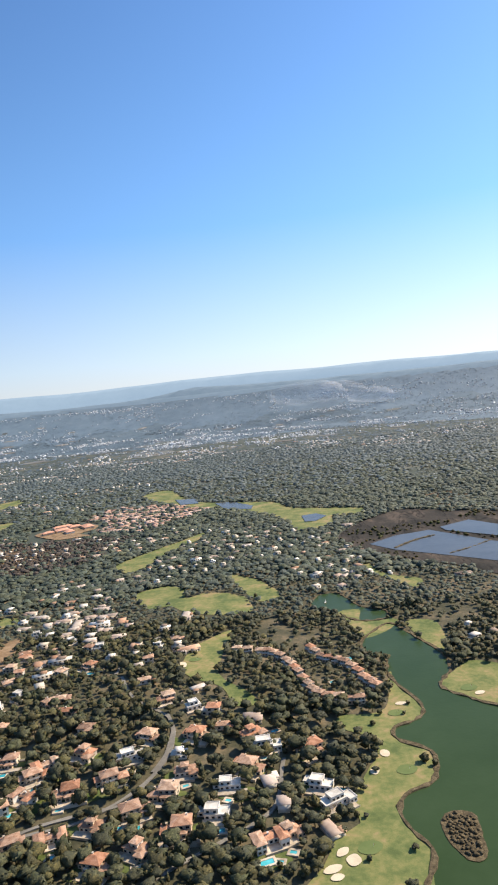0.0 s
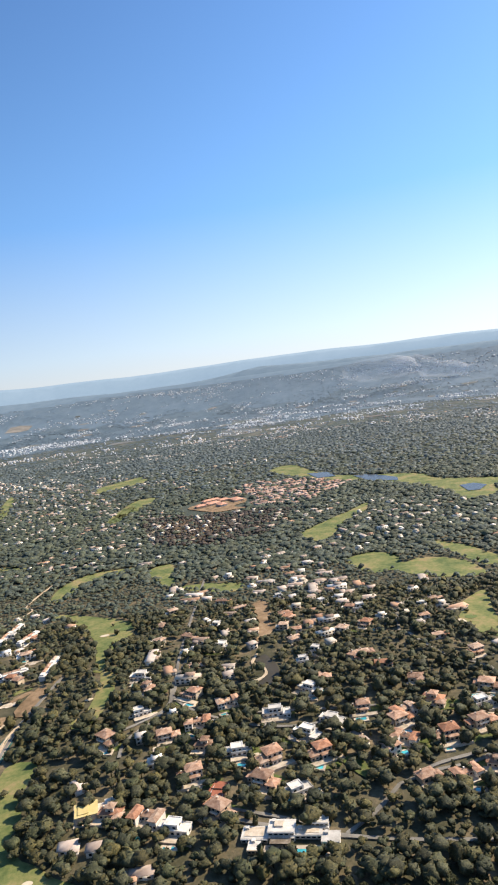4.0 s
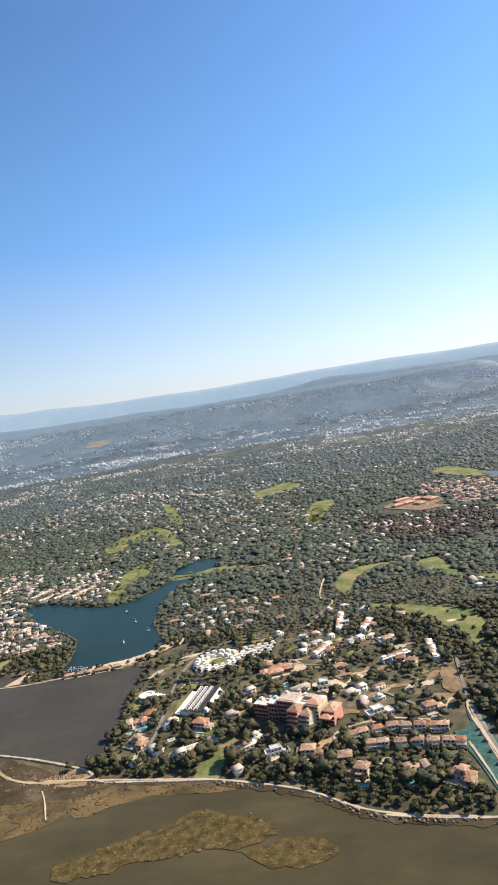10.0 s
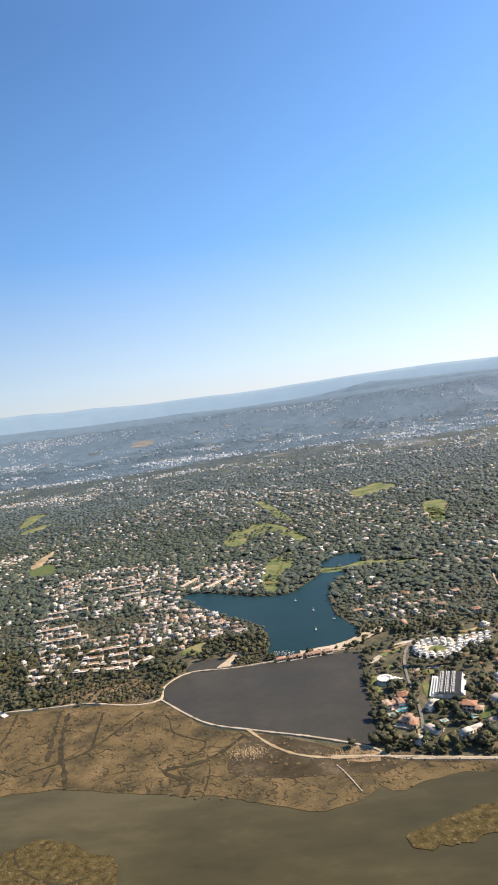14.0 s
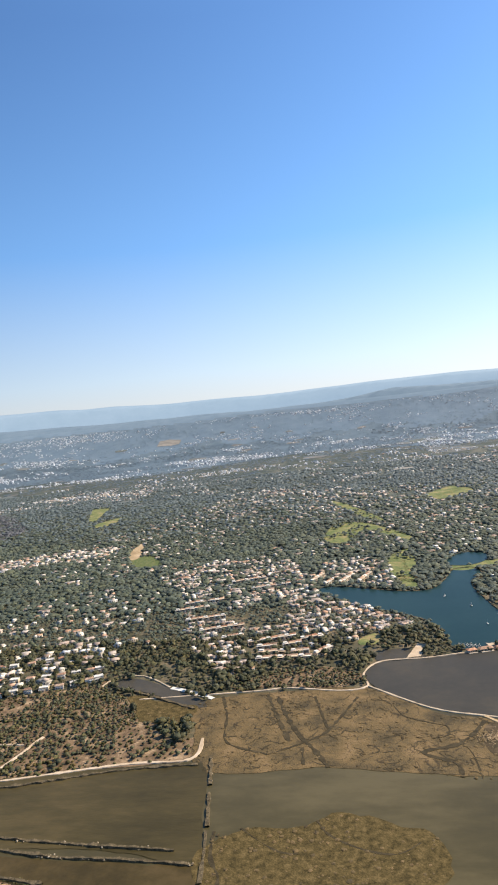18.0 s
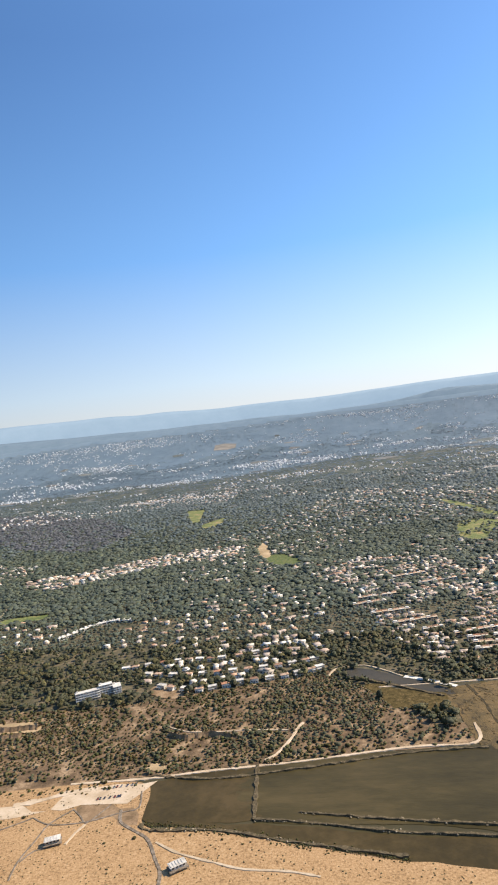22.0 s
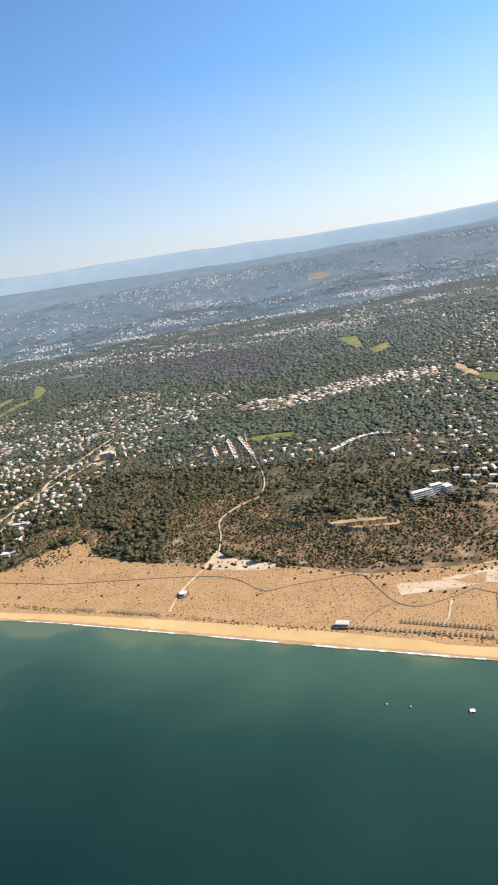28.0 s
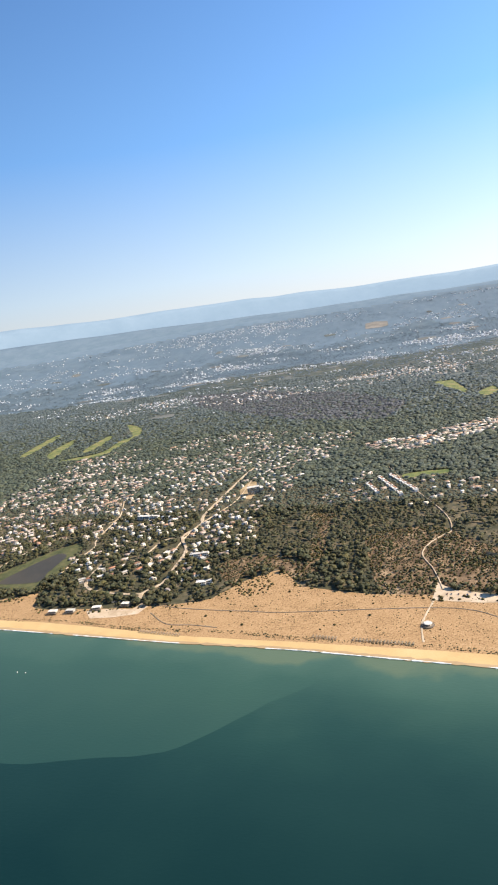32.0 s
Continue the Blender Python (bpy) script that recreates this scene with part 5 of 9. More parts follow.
def villa(name, label, blocks, chimneys=(), terrace=None, detailed=True, wall="wall", balcony=None, pergola=None, category="house"):
    """blocks: x0, x1, y0, y1, height, roof ('hip' or 'flat'), columns of windows to the front."""
    top = empty(name, label, category)
    for x0, x1, y0, y1, h, roof, cols in blocks:
        body = part("wall", box(x0, x1, y0, y1, -0.6, h), wall, top)
        if roof == "hip":
            part("roof", hip(x0, x1, y0, y1, h, 0.28 * min(x1 - x0, y1 - y0) * 0.75 + 0.12), "roof", top, "terracotta tiled hipped roof")
        else:
            p = 0.16
            part("roof", join(box(x0 - 0.1, x1 + 0.1, y0 - 0.1, y1 + 0.1, h, h + 0.1), box(x0 - 0.1, x1 + 0.1, y0 - 0.1, y0 + p, h + 0.1, h + 0.32), box(x0 - 0.1, x1 + 0.1, y1 - p, y1 + 0.1, h + 0.1, h + 0.32),
                              box(x0 - 0.1, x0 + p, y0 + p, y1 - p, h + 0.1, h + 0.32), box(x1 - p, x1 + 0.1, y0 + p, y1 - p, h + 0.1, h + 0.32)), "flat", top, "flat roof with a low parapet")
        storeys = max(1, int(h / 1.4))
        for s in range(storeys):
            z = 0.35 + s * h / storeys
            for c in range(cols):
                x = x0 + (x1 - x0) * (c + 0.5) / cols
                window(top, x, y0, z, min(0.9, (x1 - x0) / cols * 0.6), 0.75, "f", detailed)
            if detailed or (s == 0 and cols > 1):
                for side, x in (("r", x1), ("l", x0)) if detailed else (("r", x1),):
                    window(top, x, (y0 + y1) / 2, z, min(0.9, (y1 - y0) * 0.4), 0.7, side, False)
    for x, y, z in chimneys:
        part("chimney", join(box(x - 0.2, x + 0.2, y - 0.2, y + 0.2, z - 1.0, z), box(x - 0.28, x + 0.28, y - 0.28, y + 0.28, z, z + 0.1)), wall, top)
    if terrace:
        x0, x1, y0, y1 = terrace
        part("terrace", join(box(x0 - 0.6, x1 + 1.6, y0 - 0.8, y1, -0.6, 0.12), box(x0 - 0.6, x1 + 1.6, y0 - 0.8, y0 - 0.66, 0.12, 0.5)), "terrace", top)
    if balcony:
        x0, x1, y0, y1, z = balcony
        part("balcony", join(box(x0, x1, y0, y1, z, z + 0.1), box(x0, x1, y0, y0 + 0.06, z + 0.1, z + 0.5), box(x0, x0 + 0.06, y0 + 0.06, y1, z + 0.1, z + 0.5), box(x1 - 0.06, x1, y0 + 0.06, y1, z + 0.1, z + 0.5)), "white", top)
    if pergola:
        x0, x1, y0, y1, z = pergola
        part("pergola", join(*[box(x0 + (x1 - x0) * k / 6, x0 + (x1 - x0) * k / 6 + 0.1, y0, y1, z, z + 0.12) for k in range(7)], box(x0, x0 + 0.12, y0, y0 + 0.12, -0.3, z), box(x1 - 0.12, x1, y0, y0 + 0.12, -0.3, z)), "wooden", top)
    return top


def villa_kinds(detailed):
    d = detailed
    return [
        villa("villa", "cream villa with terracotta hipped roofs among pines", [(-3.2, 2.4, -2.2, 2.2, 2.9, "hip", 3), (2.4, 5.4, -3.0, 0.6, 1.6, "hip", 2), (-5.0, -3.2, -1.2, 1.8, 1.6, "hip", 1)], [(-1.2, 0.8, 4.1)], (-3.2, 3.4, -5.0, -2.2), d, balcony=(-2.0, 1.2, -3.0, -2.2, 1.45)),
        villa("villa", "large ochre villa with stepped terracotta roofs", [(-2.4, 2.8, -1.6, 3.0, 3.0, "hip", 3), (-5.2, -2.4, -2.6, 1.4, 1.7, "hip", 2), (-1.4, 1.6, -3.2, -1.6, 1.6, "hip", 2)], [(1.6, 1.6, 4.2), (-3.8, 0.2, 2.9)], (-5.6, 3.6, -5.4, -3.2), d),
        villa("modern_villa", "white modern villa with flat roofs and wide glazing", [(-4.6, 3.0, -1.8, 2.4, 1.6, "flat", 4), (-2.2, 2.4, -1.2, 2.0, 3.0, "flat", 3), (3.0, 5.6, -3.2, 1.0, 1.5, "flat", 2)], (), (-4.6, 3.0, -5.0, -1.8), d, wall="white", pergola=(-4.4, -1.4, -3.6, -1.8, 1.5)),
        villa("villa", "white villa with pale tiled roofs and a courtyard", [(-4.4, -1.6, -2.6, 3.0, 2.8, "hip", 2), (-1.6, 2.6, 0.2, 3.0, 1.7, "hip", 3), (2.6, 5.0, -2.4, 3.0, 2.6, "hip", 2)], [(0.2, 1.6, 2.9)], (-1.6, 2.6, -3.0, 0.2), d, wall="white"),
        villa("modern_villa", "pale cubic villa with stacked flat-roofed storeys", [(-3.6, 3.6, -2.0, 2.2, 1.5, "flat", 4), (-3.6, 0.6, -1.4, 2.2, 2.9, "flat", 2), (-6.0, -3.6, -0.6, 2.6, 1.4, "flat", 1)], (), (-3.6, 4.4, -4.6, -2.0), d, wall="white"),
        villa("villa", "sand-coloured villa with a tower and tiled roofs", [(-3.6, 3.6, -1.8, 2.2, 1.8, "hip", 4), (-1.2, 1.4, -1.2, 1.6, 3.6, "hip", 1), (1.8, 4.6, -3.4, -0.4, 1.6, "hip", 2)], [(-2.6, 0.6, 3.0)], (-4.2, 1.8, -4.4, -1.8), d),
    ]


def simple_kinds():
    return [
        villa("house", "small cream house with a terracotta roof among trees", [(-2.4, 2.2, -1.6, 1.6, 1.7, "hip", 2), (0.6, 3.2, -2.6, -0.2, 1.5, "hip", 1)], [(-1.2, 0.6, 2.8)], (-2.4, 0.6, -3.2, -1.6), False),
        villa("house", "two-storey pale house with a tiled roof", [(-2.0, 2.0, -1.6, 1.8, 2.8, "hip", 2), (-3.8, -2.0, -1.2, 1.2, 1.5, "flat", 1)], [(1.0, 0.6, 4.0)], None, False),
        villa("house", "white flat-roofed house with terraces", [(-2.6, 2.4, -1.6, 1.8, 1.5, "flat", 3), (-1.6, 1.6, -0.8, 1.8, 2.8, "flat", 2)], (), (-2.6, 2.4, -3.0, -1.6), False, wall="white"),
        villa("house", "long low house with a worn terracotta roof", [(-3.8, 2.4, -1.3, 1.5, 1.6, "hip", 3), (2.4, 4.0, -2.2, 1.0, 1.5, "hip", 1)], [(-0.4, 0.4, 2.7)], None, False),
    ]


def pool(w, d):
    top = empty("swimming_pool", "turquoise swimming pool with a pale stone edge", "swimming pool", "garden pools")
    e = 0.7
    part("coping", join(box(-w / 2 - e, w / 2 + e, -d / 2 - e, -d / 2, -0.5, 0.12), box(-w / 2 - e, w / 2 + e, d / 2, d / 2 + e, -0.5, 0.12), box(-w / 2 - e, -w / 2, -d / 2, d / 2, -0.5, 0.12), box(w / 2, w / 2 + e, -d / 2, d / 2, -0.5, 0.12)), "terrace", top)
    part("water", box(-w / 2, w / 2, -d / 2, d / 2, -0.5, 0.02), "pool", top, "clear turquoise water")
    return top


TAKEN = []            # x, y, radius of what already stands


class Placer:
    """Sets copies of a prototype; the prototype itself takes the first place."""
    def __init__(self, proto):
        self.proto, self.used = proto, False

    def put(self, x, y, turn, scale=1.0, lift=0.25):
        m = spot(x, y, turn, lift)
        if not self.used:
            self.used = True
            self.proto.matrix_world = m
            ob = self.proto
        else:
            ob = copy_thing(self.proto, m)
        if scale != 1.0:
            ob.scale = (scale, scale, scale * 0.92)
        return ob


FINE, PLAIN, POOLS = [Placer(v) for v in villa_kinds(True)], [Placer(v) for v in simple_kinds()], [Placer(pool(2.6, 1.5)), Placer(pool(3.6, 1.8)), Placer(pool(1.8, 1.2))]
# houses by neighbourhood, as they stand in the plan
LAKESIDE = [(-58, 275), (-104, 357), (-98, 258), (-84, 266), (-69, 247), (-83, 240), (-70, 220), (-57, 226), (-45, 235), (-83, 214), (-52, 207), (-64, 201), (-38, 215), (-14, 272), (-15, 249), (11, 258), (-8, 205), (-2, 209), (-37, 274), (-54, 309), (-40, 248), (-101, 253), (-115, 265), (-101, 239)]
LAKESIDE_NORTH = [(-150, 384), (-152, 367), (-134, 327), (-110, 318), (-88, 286), (-71, 356), (-69, 377), (-69, 330), (-59, 388), (-111, 385), (-157, 426), (-102, 304), (-145, 346), (-31, 293), (-41, 299), (-27, 280), (-97, 215), (-107, 232)]
WHITE_ONES = [(-65, 261), (-26, 222), (-9, 263), (12, 234), (16, 224), (-22, 238), (-154, 267), (-167, 240), (-140, 249), (-143, 213), (-228, 318), (-186, 197), (-138, 286)]
MIDDLE = [(-202, 256), (-195, 291), (-177, 279), (-183, 246), (-128, 256), (-157, 220), (-185, 227), (-199, 203), (-213, 208), (-218, 279), (-229, 258), (-154, 234), (-189, 263), (-221, 303), (-186, 346), (-172, 205), (-134, 235)]
MIDDLE_NORTH = [(-152, 390), (-144, 357), (-141, 316), (-209, 367), (-232, 394), (-227, 362), (-195, 382), (-183, 412), (-199, 322), (-229, 416), (-105, 385), (-115, 316), (-132, 297), (-118, 350), (-128, 405), (-196, 430)]
WEST = [(-416, 281), (-450, 299), (-456, 292), (-449, 273), (-325, 276), (-299, 277), (-335, 229), (-312, 227), (-294, 220), (-374, 248), (-358, 246), (-342, 238)]
WEST_NORTH = [(-344, 335), (-302, 330), (-352, 309), (-376, 343), (-389, 351), (-308, 335), (-339, 405), (-323, 400), (-351, 364), (-313, 367), (-474, 490), (-460, 515), (-435, 491), (-387, 431), (-368, 388), (-474, 457), (-410, 455), (-395, 480)]
r2 = random.Random(3)
for spots, kinds in ((LAKESIDE, [0, 1, 3, 5, 0, 1, 5]), (WHITE_ONES, [2, 4]), (MIDDLE, [0, 1, 3, 5, 4]), (WEST, [0, 1, 3, 5, 2])):
    for i, (x, y) in enumerate(spots):
        FINE[kinds[i % len(kinds)]].put(x, y, r2.uniform(-38, 30), r2.uniform(1.08, 1.3))
        TAKEN.append((x, y, 7.2))
        if i % 5 < 3:
            POOLS[i % 3].put(x + r2.uniform(-2.5, 2.5), y - r2.uniform(7.8, 9.0), r2.uniform(-25, 25), 1.25, 0.4)
            TAKEN.append((x, y - 8.5, 4.2))
for spots in (LAKESIDE_NORTH, MIDDLE_NORTH, WEST_NORTH):
    for i, (x, y) in enumerate(spots):
        PLAIN[i % 4].put(x, y, r2.uniform(-40, 40), r2.uniform(1.25, 1.5))
        TAKEN.append((x, y, 6.0))
for i, (x, y) in enumerate([(-98, 250), (-66, 268), (-97, 352), (-80, 207), (-103, 231), (-13, 243), (-4, 275), (15, 219), (-5, 197), (19, 231), (-47, 200), (-60, 219), (-187, 309), (-150, 266), (-189, 189), (-158, 212), (-148, 208), (-166, 234), (-137, 242), (-130, 284), (-307, 297), (-313, 363), (-452, 287), (-431, 272)]):
    POOLS[i % 3].put(x, y, r2.uniform(-30, 30), 1.0, 0.3)
    TAKEN.append((x, y, 2.5))


# rows of joined holiday houses
def row_of(name, label, pts, kinds, group, turn0=0.0, gap=6.2):
    line = spline(pts, False, gap)
    for i, (x, y) in enumerate(line):
        a, b = line[max(0, i - 1)], line[min(len(line) - 1, i + 1)]
        t = math.degrees(math.atan2(b[1] - a[1], b[0] - a[0]))
        t = t if abs(t) < 90 else t - math.copysign(180, t)
        ob = kinds[i % len(kinds)].put(x, y, t + turn0)
        tagged(ob, label, "house", group)
        TAKEN.append((x, y, 5.6))


ROWS_OF = [Placer(v) for v in (
    villa("terraced_house", "cream terraced holiday house with a stepped tiled roof", [(-2.6, 2.6, -1.7, 1.9, 2.6, "hip", 3), (-1.4, 2.6, -3.0, -1.7, 1.4, "flat", 2)], [(-1.4, 0.8, 3.7)], None, False),
    villa("terraced_house", "sand-coloured terraced holiday house with balconies", [(-2.6, 2.6, -1.8, 1.8, 2.9, "hip", 3), (-2.6, 0.6, -2.8, -1.8, 1.4, "flat", 2)], [(1.2, 0.4, 4.0)], None, False, balcony=(0.2, 2.4, -2.5, -1.8, 1.45)))]
for pts in ([(-22, 364), (-9, 359), (-2, 356), (5, 344), (10, 329), (14, 314), (18, 304), (27, 299), (36, 296)], [(19, 360), (24, 347), (31, 342), (38, 332), (42, 318), (46, 309)]):
    row_of("terraced_house", "cream terraced holiday house round a garden", pts, ROWS_OF, "holiday houses round the garden", 14, 5.2)
row_of("terraced_house", "sand-coloured terraced house on the lane", [(-338, 256), (-319, 261), (-296, 258)], ROWS_OF, "houses on the curved lane", 0, 5.6)
row_of("terraced_house", "sand-coloured terraced house on the lane", [(-330, 248), (-309, 247), (-291, 244)], ROWS_OF, "houses on the curved lane", 0, 6.0)
STRIP = [Placer(v) for v in (villa("white_house", "white cubic house facing the scrub", [(-3.3, 3.3, -1.9, 2.0, 2.7, "flat", 3), (-3.3, 0.6, -3.2, -1.9, 1.4, "flat", 2)], (), None, False, wall="wall"),
                             villa("white_house", "white house with a pale roof facing the scrub", [(-3.0, 3.0, -1.8, 1.8, 2.5, "hip", 3), (0.2, 3.0, -3.0, -1.8, 1.4, "flat", 1)], (), None, False, wall="white"))]
row_of("white_house", "white house in a row facing the scrub", [(-915, 328), (-883, 320), (-855, 331), (-822, 338), (-797, 351)], STRIP, "white houses above the scrub", 0, 8.5)
row_of("white_house", "white house in a row behind the first", [(-935, 352), (-900, 348), (-865, 352), (-830, 358), (-803, 368)], STRIP, "white houses above the scrub", 0, 9.5)
row_of("white_house", "white house in a row near the pines", [(-960, 366), (-919, 378), (-881, 380), (-845, 392)], STRIP, "white houses above the scrub", 0, 9.5)
row_of("white_house", "white house by the beach road", [(-1440, 240), (-1414, 250), (-1391, 262), (-1372, 286)], STRIP, "houses by the beach road", 20, 9.0)
row_of("white_house", "white house by the beach road", [(-1432, 262), (-1410, 270), (-1392, 282), (-1376, 305)], STRIP, "houses by the beach road", 20, 9.0)
row_of("white_house", "pale house beside the pines", [(-1336, 240), (-1322, 262), (-1340, 290)], STRIP, "houses by the beach road", 10, 11.0)


# ---- single large buildings ----
def storeys(parent, x0, x1, y0, y1, floors, fh, wall, step=0.0, bays=6, roof="flat", side="f"):
    """A block of several floors, each with a slab, a balcony front and dark glazed bays."""
    for k in range(floors):
        ys = y0 + step * k
        z = k * fh
        body = part("storey", box(x0, x1, ys, y1, z - (0.6 if k == 0 else 0), z + fh), wall, parent)
        w = (x1 - x0) / bays
        for b in range(bays):
            part("bay_window", box(x0 + w * (b + 0.15), x0 + w * (b + 0.85), ys - 0.05, ys + 0.05, z + 0.3, z + fh - 0.25), "glass", body)
        part("balcony", join(box(x0, x1, ys - 0.8, ys - 0.06, z + fh - 0.12, z + fh), box(x0, x1, ys - 0.8, ys - 0.72, z + fh, z + fh + 0.35)), wall, parent)
    z = floors * fh
    if roof == "hip":
        part("roof", hip(x0, x1, y0 + step * floors, y1, z, 1.4), "roof", parent, "terracotta tiled roof")
    else:
        part("roof", join(box(x0 - 0.1, x1 + 0.1, y0 + step * (floors - 1) - 0.1, y1 + 0.1, z, z + 0.12), box(x0 + 1, x0 + 2.2, y1 - 2, y1 - 0.6, z + 0.12, z + 0.9)), "flat", parent, "flat roof with a plant room")


def pink_hotel():
    """Wings round a court: a stack of pink balconies at the corner, a long shaded front, stepped orange roofs at the seaward end."""
    top = empty("hotel", "large pink hotel with terracotta roofs and stepped terraces", "hotel")
    storeys(top, -17, -8, -2, 4, 3, 1.7, "pink", 0.0, 6)
    storeys(top, -8, -3.4, -3.4, 3, 4, 1.7, "pink", 0.0, 3)
    storeys(top, -3.4, 6, -2.4, 6, 5, 1.6, "pink", 0.0, 7)
    storeys(top, 6, 11, -11, -2.4, 5, 1.5, "pink", 0.5, 4, "hip")
    storeys(top, 11, 16, -9.5, 0, 4, 1.5, "wall", 0.6, 4, "hip")
    storeys(top, 6, 18, -2.4, 7, 5, 1.5, "wall", 0.0, 7)
    storeys(top, 18, 24, 0, 9, 3, 1.5, "pink", 0.3, 4, "hip")
    for k in range(5):
        part("side_bay", join(*[box(5.86, 6.0, -10.2 + 1.6 * b + 0.5 * k, -9.2 + 1.6 * b + 0.5 * k, 1.5 * k + 0.35, 1.5 * k + 1.2) for b in range(4)]), "glass", top, "column of dark windows")
    part("roof_terrace", join(box(-3, 5.6, -2, 5.6, 8.0, 8.3), box(8, 16, 0, 6, 7.5, 7.9), box(9, 13, 2, 5, 7.9, 8.9)), "terrace", top, "cream roof terraces")
    part("tiled_roof", hip(12, 18, -2, 3, 7.9, 1.2), "newtiles", top, "orange tiled roof")
    part("tiled_roof", hip(18.5, 23.5, -3, 1, 3.2, 1.1), "newtiles", top, "orange tiled roof")
    top.matrix_world = spot(-370, 278, -24) @ Matrix.Diagonal((1.08, 1.15, 1.3, 1))
    TAKEN.extend((x, y, 8) for x, y in ((-382, 280), (-374, 277), (-366, 270), (-362, 276), (-356, 274), (-350, 276), (-360, 282)))


def terrace_hotel():
    top = empty("hotel", "white hotel of stepped terraces above the scrub", "hotel")
    storeys(top, -16, 2, -3, 4, 4, 1.5, "white", 0.9, 9)
    storeys(top, 2, 12, -1, 6, 5, 1.5, "white", 0.6, 5)
    storeys(top, 12, 18, -5, 4, 4, 1.5, "white", 0.3, 3)
    top.matrix_world = spot(-963, 317, 30)
    TAKEN.extend((x, y, 9) for x, y in ((-974, 311), (-963, 317), (-952, 325), (-946, 330)))


def amphitheatre():
    """Rings of stepped white rooms round a lawn, with rows of them running off to the east."""
    top = empty("hotel", "white round hotel with stepped rows of rooms and a lawn court", "hotel")
    part("base_wall", tube(17.0, 17.0, -0.6, 0.9, 30), "glass", top, "dark glazed base wall")
    part("terrace", tube(16.6, 16.6, 0.9, 1.1, 30), "terrace", top, "pale paved ring terrace")
    part("garden", tube(6.2, 5.8, 1.1, 1.35, 20), "fairway", top, "oval lawn in the middle")
    def room(x, y, turn, w, d, h):
        m = pose(x, y, 0, 0, 0, turn)
        v, f = join(box(-w, w, -d, d, 0.9, h), box(-w * 0.6, w * 0.7, -d * 0.4, d, h, h + 0.9), box(-w, -w + 0.12, -d - 0.9, -d, 0.9, h - 0.4))
        block = part("room_block", ([tuple(m @ Vector(q)) for q in v], f), "white", top)
        v, f = box(-w * 0.75, w * 0.75, -d - 0.04, -d + 0.1, 1.2, h - 0.35)
        part("bay_window", ([tuple(m @ Vector(q)) for q in v], f), "glass", block)
    for ring, (rad, n) in enumerate(((9.6, 12), (14.2, 18))):
        for i in range(n):
            a = 2 * math.pi * (i + 0.5 * ring) / n
            if 1.0 < math.degrees(a) % 360 < 40 and ring:
                continue
            room(rad * math.cos(a), rad * math.sin(a), math.degrees(a) + 90, 1.7, 1.4, 2.3 + 0.7 * ring)
    for row in range(4):
        for i in range(5):
            room(14 + 4.6 * i + 0.8 * row, -3 + 5.4 * row + 1.2 * i, 14, 1.7, 1.5, 2.6 + 0.4 * ((i + row) % 2))
    top.matrix_world = spot(-423, 366, 0)
    TAKEN.extend((-423 + 10 * math.cos(a), 366 + 10 * math.sin(a), 8.5) for a in np.arange(0, 6.28, 0.7))
    TAKEN.extend((-408 + 6 * i, 368 + 4 * (i % 4), 7.5) for i in range(5))


def panel_building():
    """A long dark roof with rows of white dormers, stepping down to white terraces on its west side."""
    top = empty("terraced_building", "dark-roofed building with rows of white dormers and terraces", "building")
    part("body", box(-4.5, 7.5, -15, 14, -0.6, 2.6), "white", top)
    part("roof", prism([(-4.5, -15.3), (7.8, -15.3), (7.8, 14.3), (-4.5, 14.3)], 2.6, 2.8), "slate", top, "dark flat roof")
    for k in range(3):
        part("terrace", join(box(-9.3 + 1.6 * k, -4.5, -14 + k, 12 - 2 * k, -0.6 + 0.9 * max(0, k - 1), 0.7 + 0.65 * k), box(-9.3 + 1.6 * k, -9.1 + 1.6 * k, -14 + k, 12 - 2 * k, 0.7 + 0.65 * k, 1.1 + 0.65 * k)), "white", top, "white stepped terrace")
    for x in (-2.9, 0.3, 3.6):
        part("gutter_wall", box(x - 1.35, x - 1.15, -14.6, 13.6, 2.8, 3.3), "white", top)
        for j in range(13):
            part("dormer", box(x - 0.5, x + 0.6, -13.6 + 2.1 * j, -12.7 + 2.1 * j, 2.8, 3.55), "white", top)
    part("east_ramp", ([(7.8, -14, 2.6), (11, -12, -0.4), (11, 12, -0.4), (7.8, 13, 2.6), (7.8, -14, -0.6), (7.8, 13, -0.6)], [(0, 1, 2, 3), (0, 4, 1), (3, 2, 5), (0, 3, 5, 4)]), "white", top, "white sloping side")
    top.matrix_world = spot(-424, 311, -10)
    TAKEN.extend((-424 + e, 311 + d, 8.5) for d in (-12, -4, 4, 11) for e in (-4, 4))


